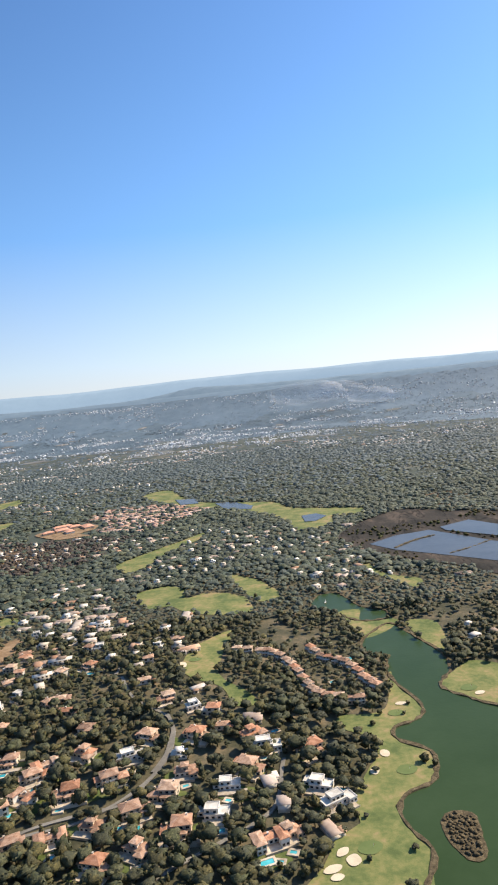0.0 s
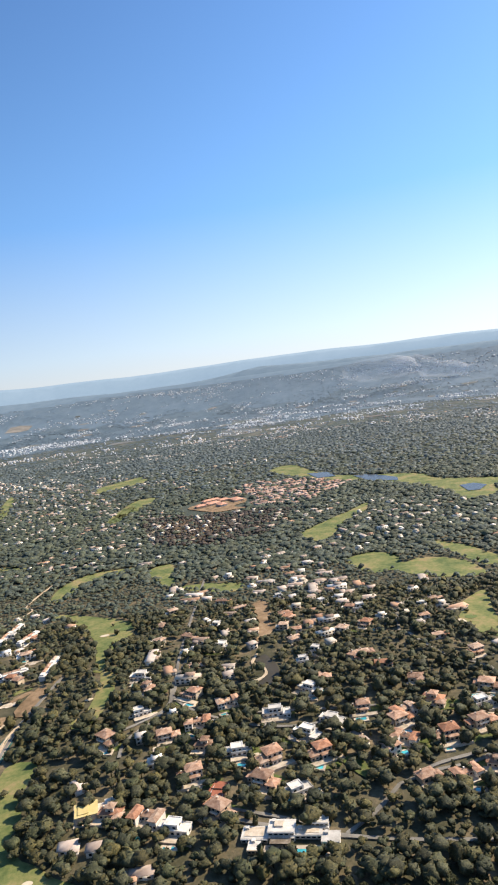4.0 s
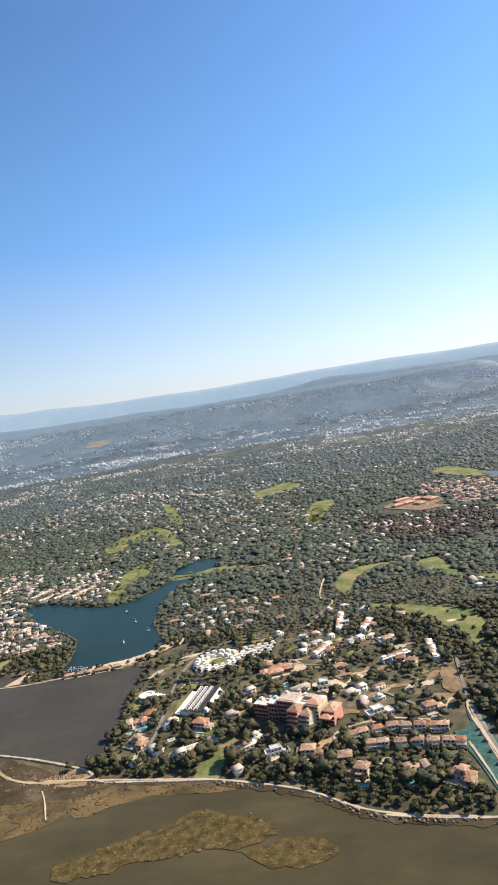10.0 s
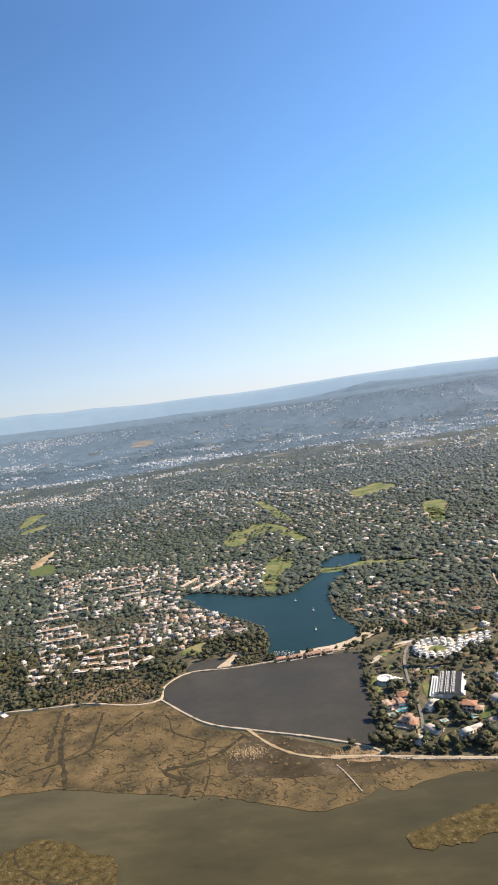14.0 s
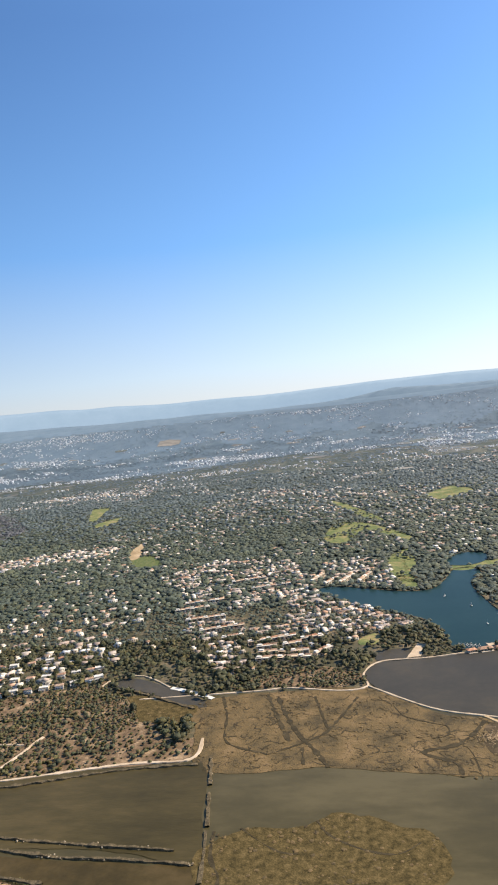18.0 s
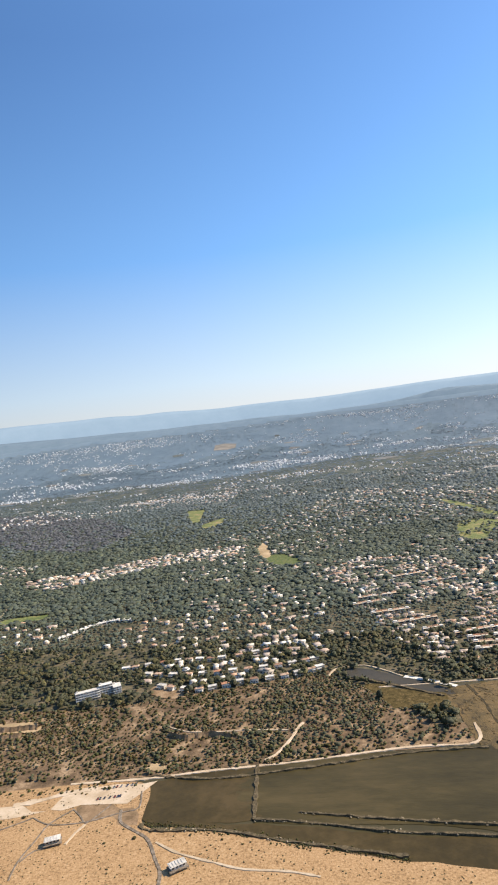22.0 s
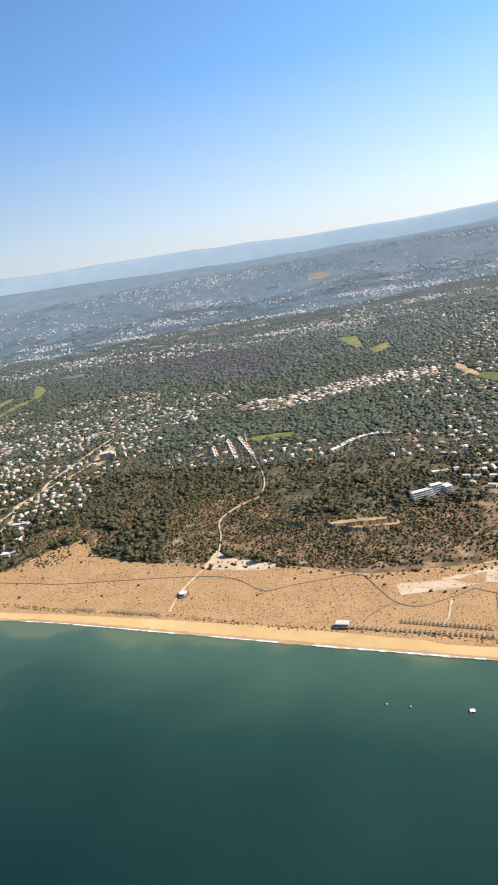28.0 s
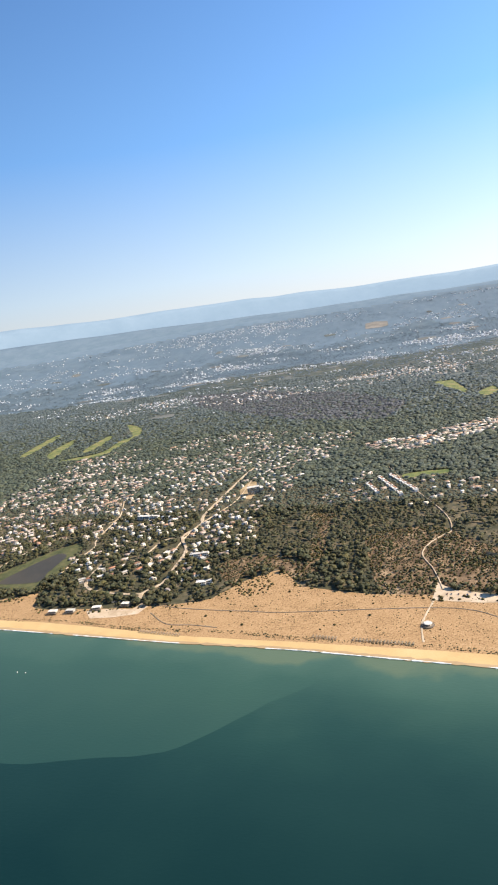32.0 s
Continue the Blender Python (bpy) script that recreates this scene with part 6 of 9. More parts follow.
def ring_villa():
    top = empty("round_villa", "white round villa with a stepped drum and terraces", "house")
    part("drum", tube(5.6, 5.2, -0.6, 1.5, 24), "flat", top, "grey drum wall")
    part("drum", tube(4.4, 4.4, 1.5, 2.7, 24), "white", top)
    part("roof_ring", join(*[([(r * math.cos(a), r * math.sin(a), z) for r, z in ((4.9, 2.7), (4.9, 3.1), (3.1, 3.1), (3.1, 2.7)) for a in (math.radians(15 * k), math.radians(15 * k + 15))], [(0, 1, 3, 2), (2, 3, 5, 4), (4, 5, 7, 6)]) for k in range(24)]), "white", top, "white ring roof")
    for i in range(9):
        a = math.pi + i * math.pi / 8
        part("window", tube(0.34, 0.34, 1.7, 2.5, 6, 4.3 * math.cos(a), 4.3 * math.sin(a)), "glass", top)
    for k in range(4):
        part("wing", join(box(4 + 1.8 * k, 7 + 1.8 * k, -3.5 + 0.8 * k, 1.5 - 0.6 * k, -0.6, 2.4 - 0.45 * k), box(4 + 1.8 * k, 7 + 1.8 * k, -3.6 + 0.8 * k, -3.5 + 0.8 * k, 1.0, 2.7 - 0.45 * k)), "white", top, "white terraced wing")
    top.matrix_world = spot(-459, 324, 10)
    TAKEN.extend(((-459, 324, 7.5), (-451, 325, 6)))


def long_villa():
    top = empty("modern_villa", "long white modern villa with flat roofs and a pool terrace", "house")
    storeys(top, -14, -5, -3, 3, 1, 1.6, "white", 0.0, 5)
    storeys(top, -5, 4, -2, 4.5, 2, 1.5, "white", 0.5, 5)
    storeys(top, 4, 13, -1, 3, 1, 1.6, "white", 0.0, 5)
    storeys(top, 9, 15, 3, 7.5, 2, 1.4, "white", 0.3, 4)
    storeys(top, -11, -7, -8, -3, 1, 1.5, "wall", 0.0, 3)
    storeys(top, 13, 19, -4, 1, 1, 1.5, "white", 0.2, 4)
    part("roof_terrace", join(box(-13, -6, -2, 2.4, 1.72, 1.85), box(5, 12, -0.4, 2.4, 1.72, 1.85), box(-3, 0, 0.5, 3, 3.1, 3.7)), "terrace", top, "paved roof terraces")
    part("terrace", box(-6, 19, -9, -4, -0.6, 0.15), "terrace", top)
    part("canopy", join(box(-4, 3, -5.4, -2.2, 1.55, 1.68), *[tube(0.08, 0.08, 0.1, 1.55, 5, x, -5.2) for x in (-3.8, -0.5, 2.8)]), "wooden", top, "timber canopy over the terrace")
    part("pool_water", box(5, 15, -8.2, -5.8, 0.15, 0.2), "pool", top, "turquoise pool water")
    top.matrix_world = spot(-149, 191, -6)
    TAKEN.extend((x, 190, 8) for x in (-162, -155, -148, -141, -134, -128))


def yellow_building():
    top = empty("building_site", "half-finished building with a pale yellow roof", "building")
    part("hall", box(-5, 3, -4, 4, -0.6, 2.4), "wall", top)
    part("roof", join(box(-5.3, 3.3, -4.3, 4.3, 2.4, 2.6), box(-4, 0, -3, 3, 2.6, 2.9)), "yellow", top, "pale yellow roofing")
    for i in range(4):
        part("room_block", box(3.2 + 2.6 * i, 5.6 + 2.6 * i, -2 + i, 3 + i, -0.6, 1.6 + 0.4 * (i % 2)), "wall", top)
        part("column", tube(0.12, 0.12, 1.6, 2.6, 6, 4.4 + 2.6 * i, i), "white", top)
    part("yard", box(-6, 14, -6, 8, -0.6, 0.1), "terrace", top)
    top.matrix_world = spot(-222, 210, 18)
    TAKEN.extend(((-225, 210, 7), (-216, 212, 7)))


def crescent():
    line = spline([(-1066, 452), (-1058, 466), (-1046, 488), (-1030, 499), (-1010, 498)], False, 4.6)
    top = empty("crescent", "white curved apartment building in the pines", "building")
    for i, (x, y) in enumerate(line):
        a = line[min(i + 1, len(line) - 1)] - line[max(i - 1, 0)]
        m = pose(x, y, base(x, y), 0, 0, math.degrees(math.atan2(a[1], a[0])))
        v, f = join(box(-2.3, 2.3, -2, 2, -0.6, 2.6 + 0.3 * (i % 2)), box(-1.2, 1.2, 0, 2, 2.6, 3.4))
        unit = part("apartment", ([tuple(m @ Vector(p)) for p in v], f), "white", top)
        v, f = box(-1.6, 1.6, -2.06, -1.9, 0.4, 1.9)
        part("bay_window", ([tuple(m @ Vector(p)) for p in v], f), "glass", unit)
        TAKEN.append((x, y, 4.5))


def tower_block():
    top = empty("apartment_block", "tan apartment block of eight storeys above the pines", "building")
    storeys(top, -9, 6, -4, 4, 6, 1.45, "wall", 0.0, 8)
    storeys(top, 6, 10, -6, 3, 5, 1.45, "wall", 0.0, 3)
    top.matrix_world = spot(-1350, 484, 25)
    TAKEN.append((-1355, 494, 12))


def terracotta_hall():
    top = empty("estate_hall", "large orange-roofed hall with wings at the estate", "building")
    for i, (x, y, w, d) in enumerate(((0, 0, 16, 16), (18, 6, 14, 8), (-18, -4, 14, 8), (4, -20, 10, 14), (6, 20, 24, 8), (30, -8, 12, 20))):
        part("wing", box(x - w / 2, x + w / 2, y - d / 2, y + d / 2, -0.6, 3), "wall", top)
        part("roof", hip(x - w / 2, x + w / 2, y - d / 2, y + d / 2, 3, 1.8), "newtiles", top, "orange tiled roof")
    top.matrix_world = spot(-253, 815, 30)
    TAKEN.extend(((-250, 815, 48), (-262, 778, 26), (-230, 772, 26)))


def spa_hall():
    top = empty("hotel_hall", "low hotel hall with brown tiled roofs beside the pools", "building")
    for x, y, w, d, h in ((0, 0, 9, 6, 2.2), (7, 2.5, 7, 4.5, 1.8), (-6.5, 1.5, 5, 7, 1.8), (2, 6, 10, 4, 2.0)):
        part("wing", box(x - w / 2, x + w / 2, y - d / 2, y + d / 2, -0.6, h), "wall", top)
        part("roof", hip(x - w / 2, x + w / 2, y - d / 2, y + d / 2, h, 1.2), "roof", top, "brown tiled roof")
        part("window_band", box(x - w / 2 + 0.4, x + w / 2 - 0.4, y - d / 2 - 0.05, y - d / 2 + 0.05, 0.5, 1.3), "glass", top)
    part("terrace", box(-9, 11, -7, -3, -0.6, 0.3), "terrace", top, "pale paved terrace")
    top.matrix_world = spot(SPA[0], SPA[1], 12)
    TAKEN.extend((SPA[0] + dx, SPA[1] + dy, 7) for dx, dy in ((-6, 0), (0, 0), (6, 2), (2, 6)))


def seaside_blocks():
    for x, y, t, w, fl in ((-1341, 289, 8, 9, 3), (-1312, 233, 15, 7, 2), (-1458, 407, -8, 14, 3)):
        top = empty("apartment_building", "white stepped apartment building among seaside pines", "building", "seaside apartment buildings")
        storeys(top, -w, w * 0.2, -3, 3, fl, 1.5, "white", 0.8, 5)
        storeys(top, w * 0.2, w, -1, 4, fl, 1.5, "white", 0.5, 4)
        top.matrix_world = spot(x, y, t)
        TAKEN.extend((x + d, y, 7) for d in (-w * 0.6, 0, w * 0.6))


seaside_blocks()


def terrace_row(a, b, wall, label):
    """A row of joined two-storey houses between two points, each with a wall, a roof, a loggia and a patio wall."""
    a, b = Vector(a), Vector(b)
    n = max(2, round((b - a).length / 5.0))
    w = (b - a).length / n / 2
    top = empty("terrace_row", label, "houses", "terrace rows of the village")
    for i in range(n):
        x, o = (2 * i + 1) * w, 0.5 * (i % 2)
        part("house_wall", join(box(x - w, x + w - 0.02, -1.9 - o, 2.2, -0.8, 2.7 + 0.25 * (i % 3)), box(x - w, x - w + 0.15, -4.0, -1.9 - o, -0.8, 0.9), box(x - w + 0.15, x + w, -4.0, -3.85, -0.8, 0.8)), wall, top)
        part("roof", hip(x - w, x + w, 0.0, 2.2, 2.7 + 0.25 * (i % 3), 0.7, 0.1) if i % 3 else box(x - w * 0.7, x + w * 0.6, -0.6, 1.8, 2.7, 3.5), "roof" if i % 3 else "white", top)
        part("loggia", join(box(x - w * 0.65, x - 0.1, -1.95 - o, -1.88 - o, 0.1, 1.1), box(x - w * 0.65, x + w * 0.6, -1.95 - o, -1.88 - o, 1.5, 2.4)), "glass", top, "dark recessed openings")
    turn = math.degrees(math.atan2(b.y - a.y, b.x - a.x))
    top.matrix_world = spot(a.x, a.y, turn)
    for k in range(n + 1):
        q = a + (b - a) * k / n
        TAKEN.append((q.x, q.y, 5.0))


for a, b in (((-685, 396), (-669, 397)), ((-665, 398), (-650, 401)), ((-682, 385), (-661, 384)), ((-657, 383), (-643, 384)), ((-682, 372), (-640, 372)), ((-638, 376), (-627, 390)), ((-652, 408), (-634, 414)), ((-694, 406), (-656, 418))):
    terrace_row(a, b, "wall", "row of cream terraced houses above the marsh")
for a, b in (((-716, 560), (-676, 572)), ((-742, 590), (-706, 602)), ((-640, 560), (-628, 582)), ((-625, 562), (-612, 590)), ((-606, 562), (-594, 592)), ((-654, 572), (-644, 600)), ((-780, 500), (-748, 508)), ((-776, 520), (-738, 530)), ((-762, 470), (-726, 478)), ((-742, 440), (-704, 450)), ((-718, 420), (-700, 424))):
    terrace_row(a, b, "wall", "row of tan terraced houses with tiled roofs")
for a, b in (((-1215, 494), (-1197, 456)), ((-1205, 519), (-1170, 445)), ((-1193, 527), (-1155, 456))):
    terrace_row(a, b, "white", "long row of white terraced houses by the inland road")
for a, b in (((-344, 396), (-342, 429)), ((-328, 390), (-322, 410)), ((-359, 355), (-350, 372)), ((-319, 337), (-302, 345)), ((-288, 331), (-289, 358)), ((-409, 371), (-395, 379)), ((-319, 367), (-309, 374))):
    terrace_row(a, b, "white", "row of pale terraced houses on the hillside")
TAKEN.extend(((-470, 386, 9), (-462, 396, 9), (-455, 405, 8), (-476, 380, 6)))
SPA = (-382, 336)
for build in (spa_hall, pink_hotel, terrace_hotel, amphitheatre, panel_building, ring_villa, long_villa, yellow_building, crescent, tower_block, terracotta_hall):
    build()
for x, y, w, d in ((-376, 316, 6, 4), (-379, 303, 5, 3.4), (40, 345, 5, 3), (27, 318, 4, 2.4)):
    hp = pool(w, d)
    hp.matrix_world = spot(x, y, 20, 0.4)
    TAKEN.append((x, y, 5))


# ---- neighbourhoods too many to count: joined, but each house has walls, roof and openings ----
def house_templates():
    out = []
    for blocks in ([(-2.2, 2.2, -1.6, 1.6, 1.7, 1), (0.4, 2.8, -2.6, -0.2, 1.5, 1)], [(-1.9, 1.9, -1.7, 1.7, 2.7, 1)], [(-2.4, 2.2, -1.7, 1.5, 1.5, 0), (-1.4, 1.2, -1.0, 1.5, 2.7, 0)],
                   [(-3.2, 2.6, -1.4, 1.4, 1.7, 1), (-3.2, -1.2, -2.6, -1.4, 1.5, 1)], [(-2.0, 2.0, -1.5, 1.7, 2.6, 0), (-3.4, -2.0, -1.2, 1.0, 1.4, 0)],
                   [(-4.6, 4.6, -1.3, 1.5, 2.0, 1), (-2.6, -0.6, -2.1, -1.3, 1.5, 1), (1.4, 3.4, -2.1, -1.3, 1.5, 1)], [(-4.2, 4.0, -1.4, 1.6, 2.6, 0), (-1.0, 1.8, -0.4, 1.6, 3.4, 1)]):
        vs, fs, sl = [], [], []
        for x0, x1, y0, y1, h, tiled in blocks:
            shapes = [(box(x0, x1, y0, y1, -1.0, h), 0)]
            if tiled:
                shapes.append((hip(x0, x1, y0, y1, h, 0.9, 0.3), 1))
            else:
                shapes.append((box(x0 - 0.1, x1 + 0.1, y0 - 0.1, y1 + 0.1, h, h + 0.25), 0))
            cols = max(1, int((x1 - x0) / 1.5))
            for s in range(max(1, int(h / 1.3))):
                for c in range(cols):
                    x = x0 + (x1 - x0) * (c + 0.5) / cols
                    shapes.append((([(x - 0.4, y0 - 0.04, 0.35 + 1.3 * s), (x + 0.4, y0 - 0.04, 0.35 + 1.3 * s), (x + 0.4, y0 - 0.04, 1.1 + 1.3 * s), (x - 0.4, y0 - 0.04, 1.1 + 1.3 * s)], [(0, 1, 2, 3)]), 2))
            for (v, f), k in shapes:
                for q in f:
                    for j in range(1, len(q) - 1):
                        fs.append((q[0] + len(vs), q[j] + len(vs), q[j + 1] + len(vs)))
                        sl.append(k)
                vs += v
        out.append((np.array(vs), np.array(fs), np.array(sl)))
    return out


TEMPLATES = house_templates()


def scatter(templates, x, y, z, size, turn, which, tall=None):
    """Joins turned and scaled copies of the templates into one set of vertices and triangles."""
    vs, fs, sl, at = [], [], [], 0
    for k, tp in enumerate(templates):
        i = np.nonzero(which == k)[0]
        if not len(i):
            continue
        v, f = tp[0], tp[1]
        c, s = np.cos(turn[i])[:, None], np.sin(turn[i])[:, None]
        sz = size[i][:, None]
        st = (tall if tall is not None else size)[i][:, None]
        p = np.stack([(v[:, 0] * c - v[:, 1] * s) * sz + x[i][:, None], (v[:, 0] * s + v[:, 1] * c) * sz + y[i][:, None], v[:, 2] * st + z[i][:, None]], 2)
        vs.append(p.reshape(-1, 3))
        fs.append((f[None] + (np.arange(len(i)) * len(v))[:, None, None] + at).reshape(-1, 3))
        if len(tp) > 2:
            sl.append(np.tile(tp[2], len(i)))
        at += len(i) * len(v)
    return np.concatenate(vs), np.concatenate(fs), (np.concatenate(sl) if sl else None)


def noise2(x, y, scale, seed):
    """Smooth value noise from 0 to 1."""
    g = np.random.default_rng(seed).random((256, 256))
    u, v = np.asarray(x) / scale + 1000, np.asarray(y) / scale + 1000
    i, j = np.floor(u).astype(int), np.floor(v).astype(int)
    a, b = u - i, v - j
    a, b = a * a * (3 - 2 * a), b * b * (3 - 2 * b)
    q = lambda m, n: g[m % 256, n % 256]
    return (q(i, j) * (1 - a) + q(i + 1, j) * a) * (1 - b) + (q(i, j + 1) * (1 - a) + q(i + 1, j + 1) * a) * b


# a raster of what is taken, 2.5 m a cell
CELL, RX0, RY0 = 2.5, -2100.0, 90.0
RW, RH = 1040, 480
RGX, RGY = np.meshgrid(RX0 + CELL * (np.arange(RW) + 0.5), RY0 + CELL * (np.arange(RH) + 0.5))
BLOCK = np.zeros((RH, RW), bool)


def mask_of(poly, into):
    p = np.asarray(poly, float)
    a, b = ((p.min(0) - (RX0, RY0)) / CELL).astype(int) - 1, ((p.max(0) - (RX0, RY0)) / CELL).astype(int) + 2
    a, b = np.maximum(a, 0), np.minimum(b, (RW, RH))
    if (a < b).all():
        s = (slice(a[1], b[1]), slice(a[0], b[0]))
        into[s] |= inside(p, RGX[s], RGY[s])


for line in BLOCKED:
    mask_of(line, BLOCK)
mask_of([(-2100, 0), (400, 0), (400, 150), (36, 152), (-206, 156), (-245, 174), (-271, 196), (-318, 201), (-357, 220), (-411, 236), (-465, 245), (-600, 324), (-706, 316), (-700, 240), (-800, 222), (-884, 210), (-1014, 199), (-1124, 214), (-1300, 204), (-1347, 193), (-1454, 190), (-2100, 210)], BLOCK)


def stamp(x, y, rad, into):
    i0, i1, j0, j1 = int((x - rad - RX0) / CELL), int((x + rad - RX0) / CELL) + 1, int((y - rad - RY0) / CELL), int((y + rad - RY0) / CELL) + 1
    if 0 <= i0 and i1 < RW and 0 <= j0 and j1 < RH:
        s = (slice(j0, j1 + 1), slice(i0, i1 + 1))
        into[s] |= (RGX[s] - x) ** 2 + (RGY[s] - y) ** 2 < rad * rad


for line in LINES_ON_LAND:
    for x, y in line:
        stamp(x, y, 3.6 if x < -1340 else 1.9, BLOCK)
for kd, pts in POLY.values():
    if kd == "turf":
        for x, y in edged(pts, 2.0):
            stamp(x, y, 3.4, BLOCK)
HOUSED = BLOCK.copy()
for x, y, rad in TAKEN:
    stamp(x, y - 1.6, rad - 2.3, BLOCK)
    stamp(x, y, rad + 4.5, HOUSED)


def blocked(x, y, raster):
    i, j = ((x - RX0) / CELL).astype(int), ((y - RY0) / CELL).astype(int)
    ok = (i >= 0) & (i < RW) & (j >= 0) & (j < RH)
    out = np.zeros(len(x), bool)
    out[ok] = raster[j[ok], i[ok]]
    return out


def quarter(name, label, poly, gap, size, fill, angle, seed, weights, patchy=0.0, mats=("farwall", "farroof", "glass"), reserve=0.5, aspect=1.25, wave=0.12):
    """Fills an outline with loose rows of houses."""
    r = np.random.default_rng(seed)
    p = np.array(poly, float)
    c, h = p.mean(0), np.abs(p - p.mean(0)).max() * 1.5
    u, v = np.meshgrid(np.arange(-h, h, gap), np.arange(-h, h, gap * aspect))
    u, v = u.ravel() + r.normal(size=u.size) * gap * 0.24, v.ravel() + r.normal(size=v.size) * gap * 0.2
    a = math.radians(angle)
    bend = wave * gap * np.sin(u / (gap * 5) + seed)
    x, y = c[0] + u * math.cos(a) - (v + bend) * math.sin(a), c[1] + u * math.sin(a) + (v + bend) * math.cos(a)
    keep = inside(p, x, y) & (r.random(len(x)) < fill)
    if patchy:
        keep &= noise2(x, y, gap * 5, seed) > patchy
    keep &= ~blocked(x, y, HOUSED)
    x, y = x[keep], y[keep]
    if not len(x):
        return
    n = len(x)
    sz = size * r.uniform(0.8, 1.25, n)
    for q in range(n):
        stamp(x[q], y[q] - 1.6, sz[q] * 3.3 * reserve / 0.62 + 0.8, BLOCK)
        stamp(x[q], y[q], sz[q] * 3.0, HOUSED)
    turn = a + r.normal(size=n) * 0.22 + np.where(r.random(n) < 0.25, math.pi / 2, 0)
    which = r.choice(len(TEMPLATES), n, p=np.array(weights) / sum(weights))
    vs, fs, sl = scatter(TEMPLATES, x, y, ground(x, y) + 0.2, sz, turn, which, np.minimum(sz, 1.2) * r.uniform(0.7, 1.0, n))
    big(name, vs, fs, mats, label, "houses", slots=sl)


TERRACES, TERRACE_TURN = [(-1258, 705), (-1185, 745), (-1103, 815), (-1025, 862), (-965, 862), (-955, 800), (-1000, 772), (-1080, 744), (-1143, 674), (-1205, 648)], 33
ESTATE = [(-235, 775), (-140, 745), (-85, 832), (-50, 880), (-110, 940), (-215, 955), (-245, 900)]
SCORCHED = [(-336, 771), (-245, 752), (-140, 738), (-171, 627), (-223, 595), (-296, 628)]
TILED, MIXED, WHITE = (3, 1.5, 1, 3, 1, 2.6, 0.8), (2.4, 1, 2, 2.4, 1.5, 1.4, 1.0), (1, 1, 3, 1, 3, 0.8, 1.2)
quarter("village_houses", "dense rows of pale and terracotta village houses", [(-840, 640), (-790, 560), (-740, 400), (-700, 345), (-640, 375), (-560, 440), (-590, 470), (-650, 535), (-640, 575), (-690, 680), (-780, 700)], 6.0, 0.98, 0.86, 14, 11, TILED, 0.3, reserve=0.36, aspect=1.75, wave=1.8)
quarter("lake_village_houses", "white houses packed on the lake's far shore", [(-655, 560), (-628, 562), (-580, 540), (-562, 560), (-580, 640), (-610, 670), (-650, 640)], 7.0, 1.05, 0.92, 25, 12, MIXED, reserve=0.4, aspect=1.7, wave=0.4)
quarter("estate_houses", "terracotta-roofed estate houses in curved rows", [(-215, 775), (-140, 752), (-95, 832), (-60, 880), (-110, 930), (-215, 945), (-235, 900)], 8.4, 1.3, 0.95, 22, 13, (2, 2, 0, 3, 0, 4, 0), mats=("farwall", "estateroof", "glass"), reserve=0.42, aspect=1.75, wave=1.2)
quarter("garden_houses", "scattered villas in gardens under pines", [(-130, 205), (25, 200), (20, 270), (-20, 300), (-60, 400), (-20, 440), (-120, 560), (-165, 560), (-130, 330)], 15, 1.35, 0.8, 10, 14, TILED, 0.3, reserve=0.45)
quarter("garden_houses", "scattered villas in gardens beside the golf course", [(-240, 180), (-130, 175), (-125, 330), (-110, 430), (-190, 600), (-260, 600), (-235, 330)], 15, 1.35, 0.8, 6, 15, MIXED, 0.3, reserve=0.45)
quarter("hillside_houses", "pale houses and terraces above the lagoon", [(-460, 255), (-290, 205), (-285, 300), (-290, 420), (-330, 480), (-370, 560), (-480, 560), (-470, 420)], 9.5, 1.15, 0.75, 32, 16, MIXED, 0.5, reserve=0.42, aspect=1.8, wave=0.9)
quarter("strip_houses", "white and cream houses packed above the scrub", [(-960, 350), (-929, 385), (-888, 405), (-825, 425), (-788, 385), (-794, 353), (-844, 330), (-885, 318), (-932, 332)], 8.5, 1.35, 0.85, 10, 27, WHITE, 0.2, reserve=0.4, aspect=1.5, wave=0.5)
quarter("pinewood_houses", "houses half hidden in pinewood", [(-1010, 380), (-800, 375), (-760, 420), (-800, 560), (-900, 600), (-1010, 520)], 13, 1.05, 0.7, 18, 17, MIXED, 0.42)
quarter("pinewood_houses", "houses half hidden in pinewood", [(-1260, 430), (-1120, 400), (-1010, 400), (-1040, 470), (-1150, 520), (-1250, 560)], 13, 1.0, 0.65, 10, 18, MIXED, 0.44)
quarter("terrace_houses", "long double row of pale terraced houses", TERRACES, 8.6, 1.45, 0.97, TERRACE_TURN, 19, MIXED, reserve=0.38, aspect=1.45)
quarter("seaside_town_houses", "pale houses of a seaside town among pines", [(-1500, 300), (-1440, 240), (-1330, 215), (-1300, 330), (-1320, 420), (-1300, 560), (-1440, 620), (-1540, 480)], 9.0, 1.1, 0.8, 30, 20, WHITE, 0.34, reserve=0.42, aspect=1.6, wave=0.8)
quarter("seaside_town_houses", "cream houses in rows on the hillside", [(-1760, 330), (-1560, 300), (-1530, 400), (-1540, 560), (-1700, 700), (-1800, 560)], 8.5, 1.1, 0.85, 42, 21, TILED, 0.25, reserve=0.42, aspect=1.6, wave=0.8)
quarter("seaside_town_houses", "houses spread on the slope behind the town", [(-1560, 560), (-1300, 600), (-1280, 800), (-1500, 900), (-1800, 800), (-1800, 640)], 10, 1.1, 0.75, 35, 22, MIXED, 0.4, reserve=0.5)
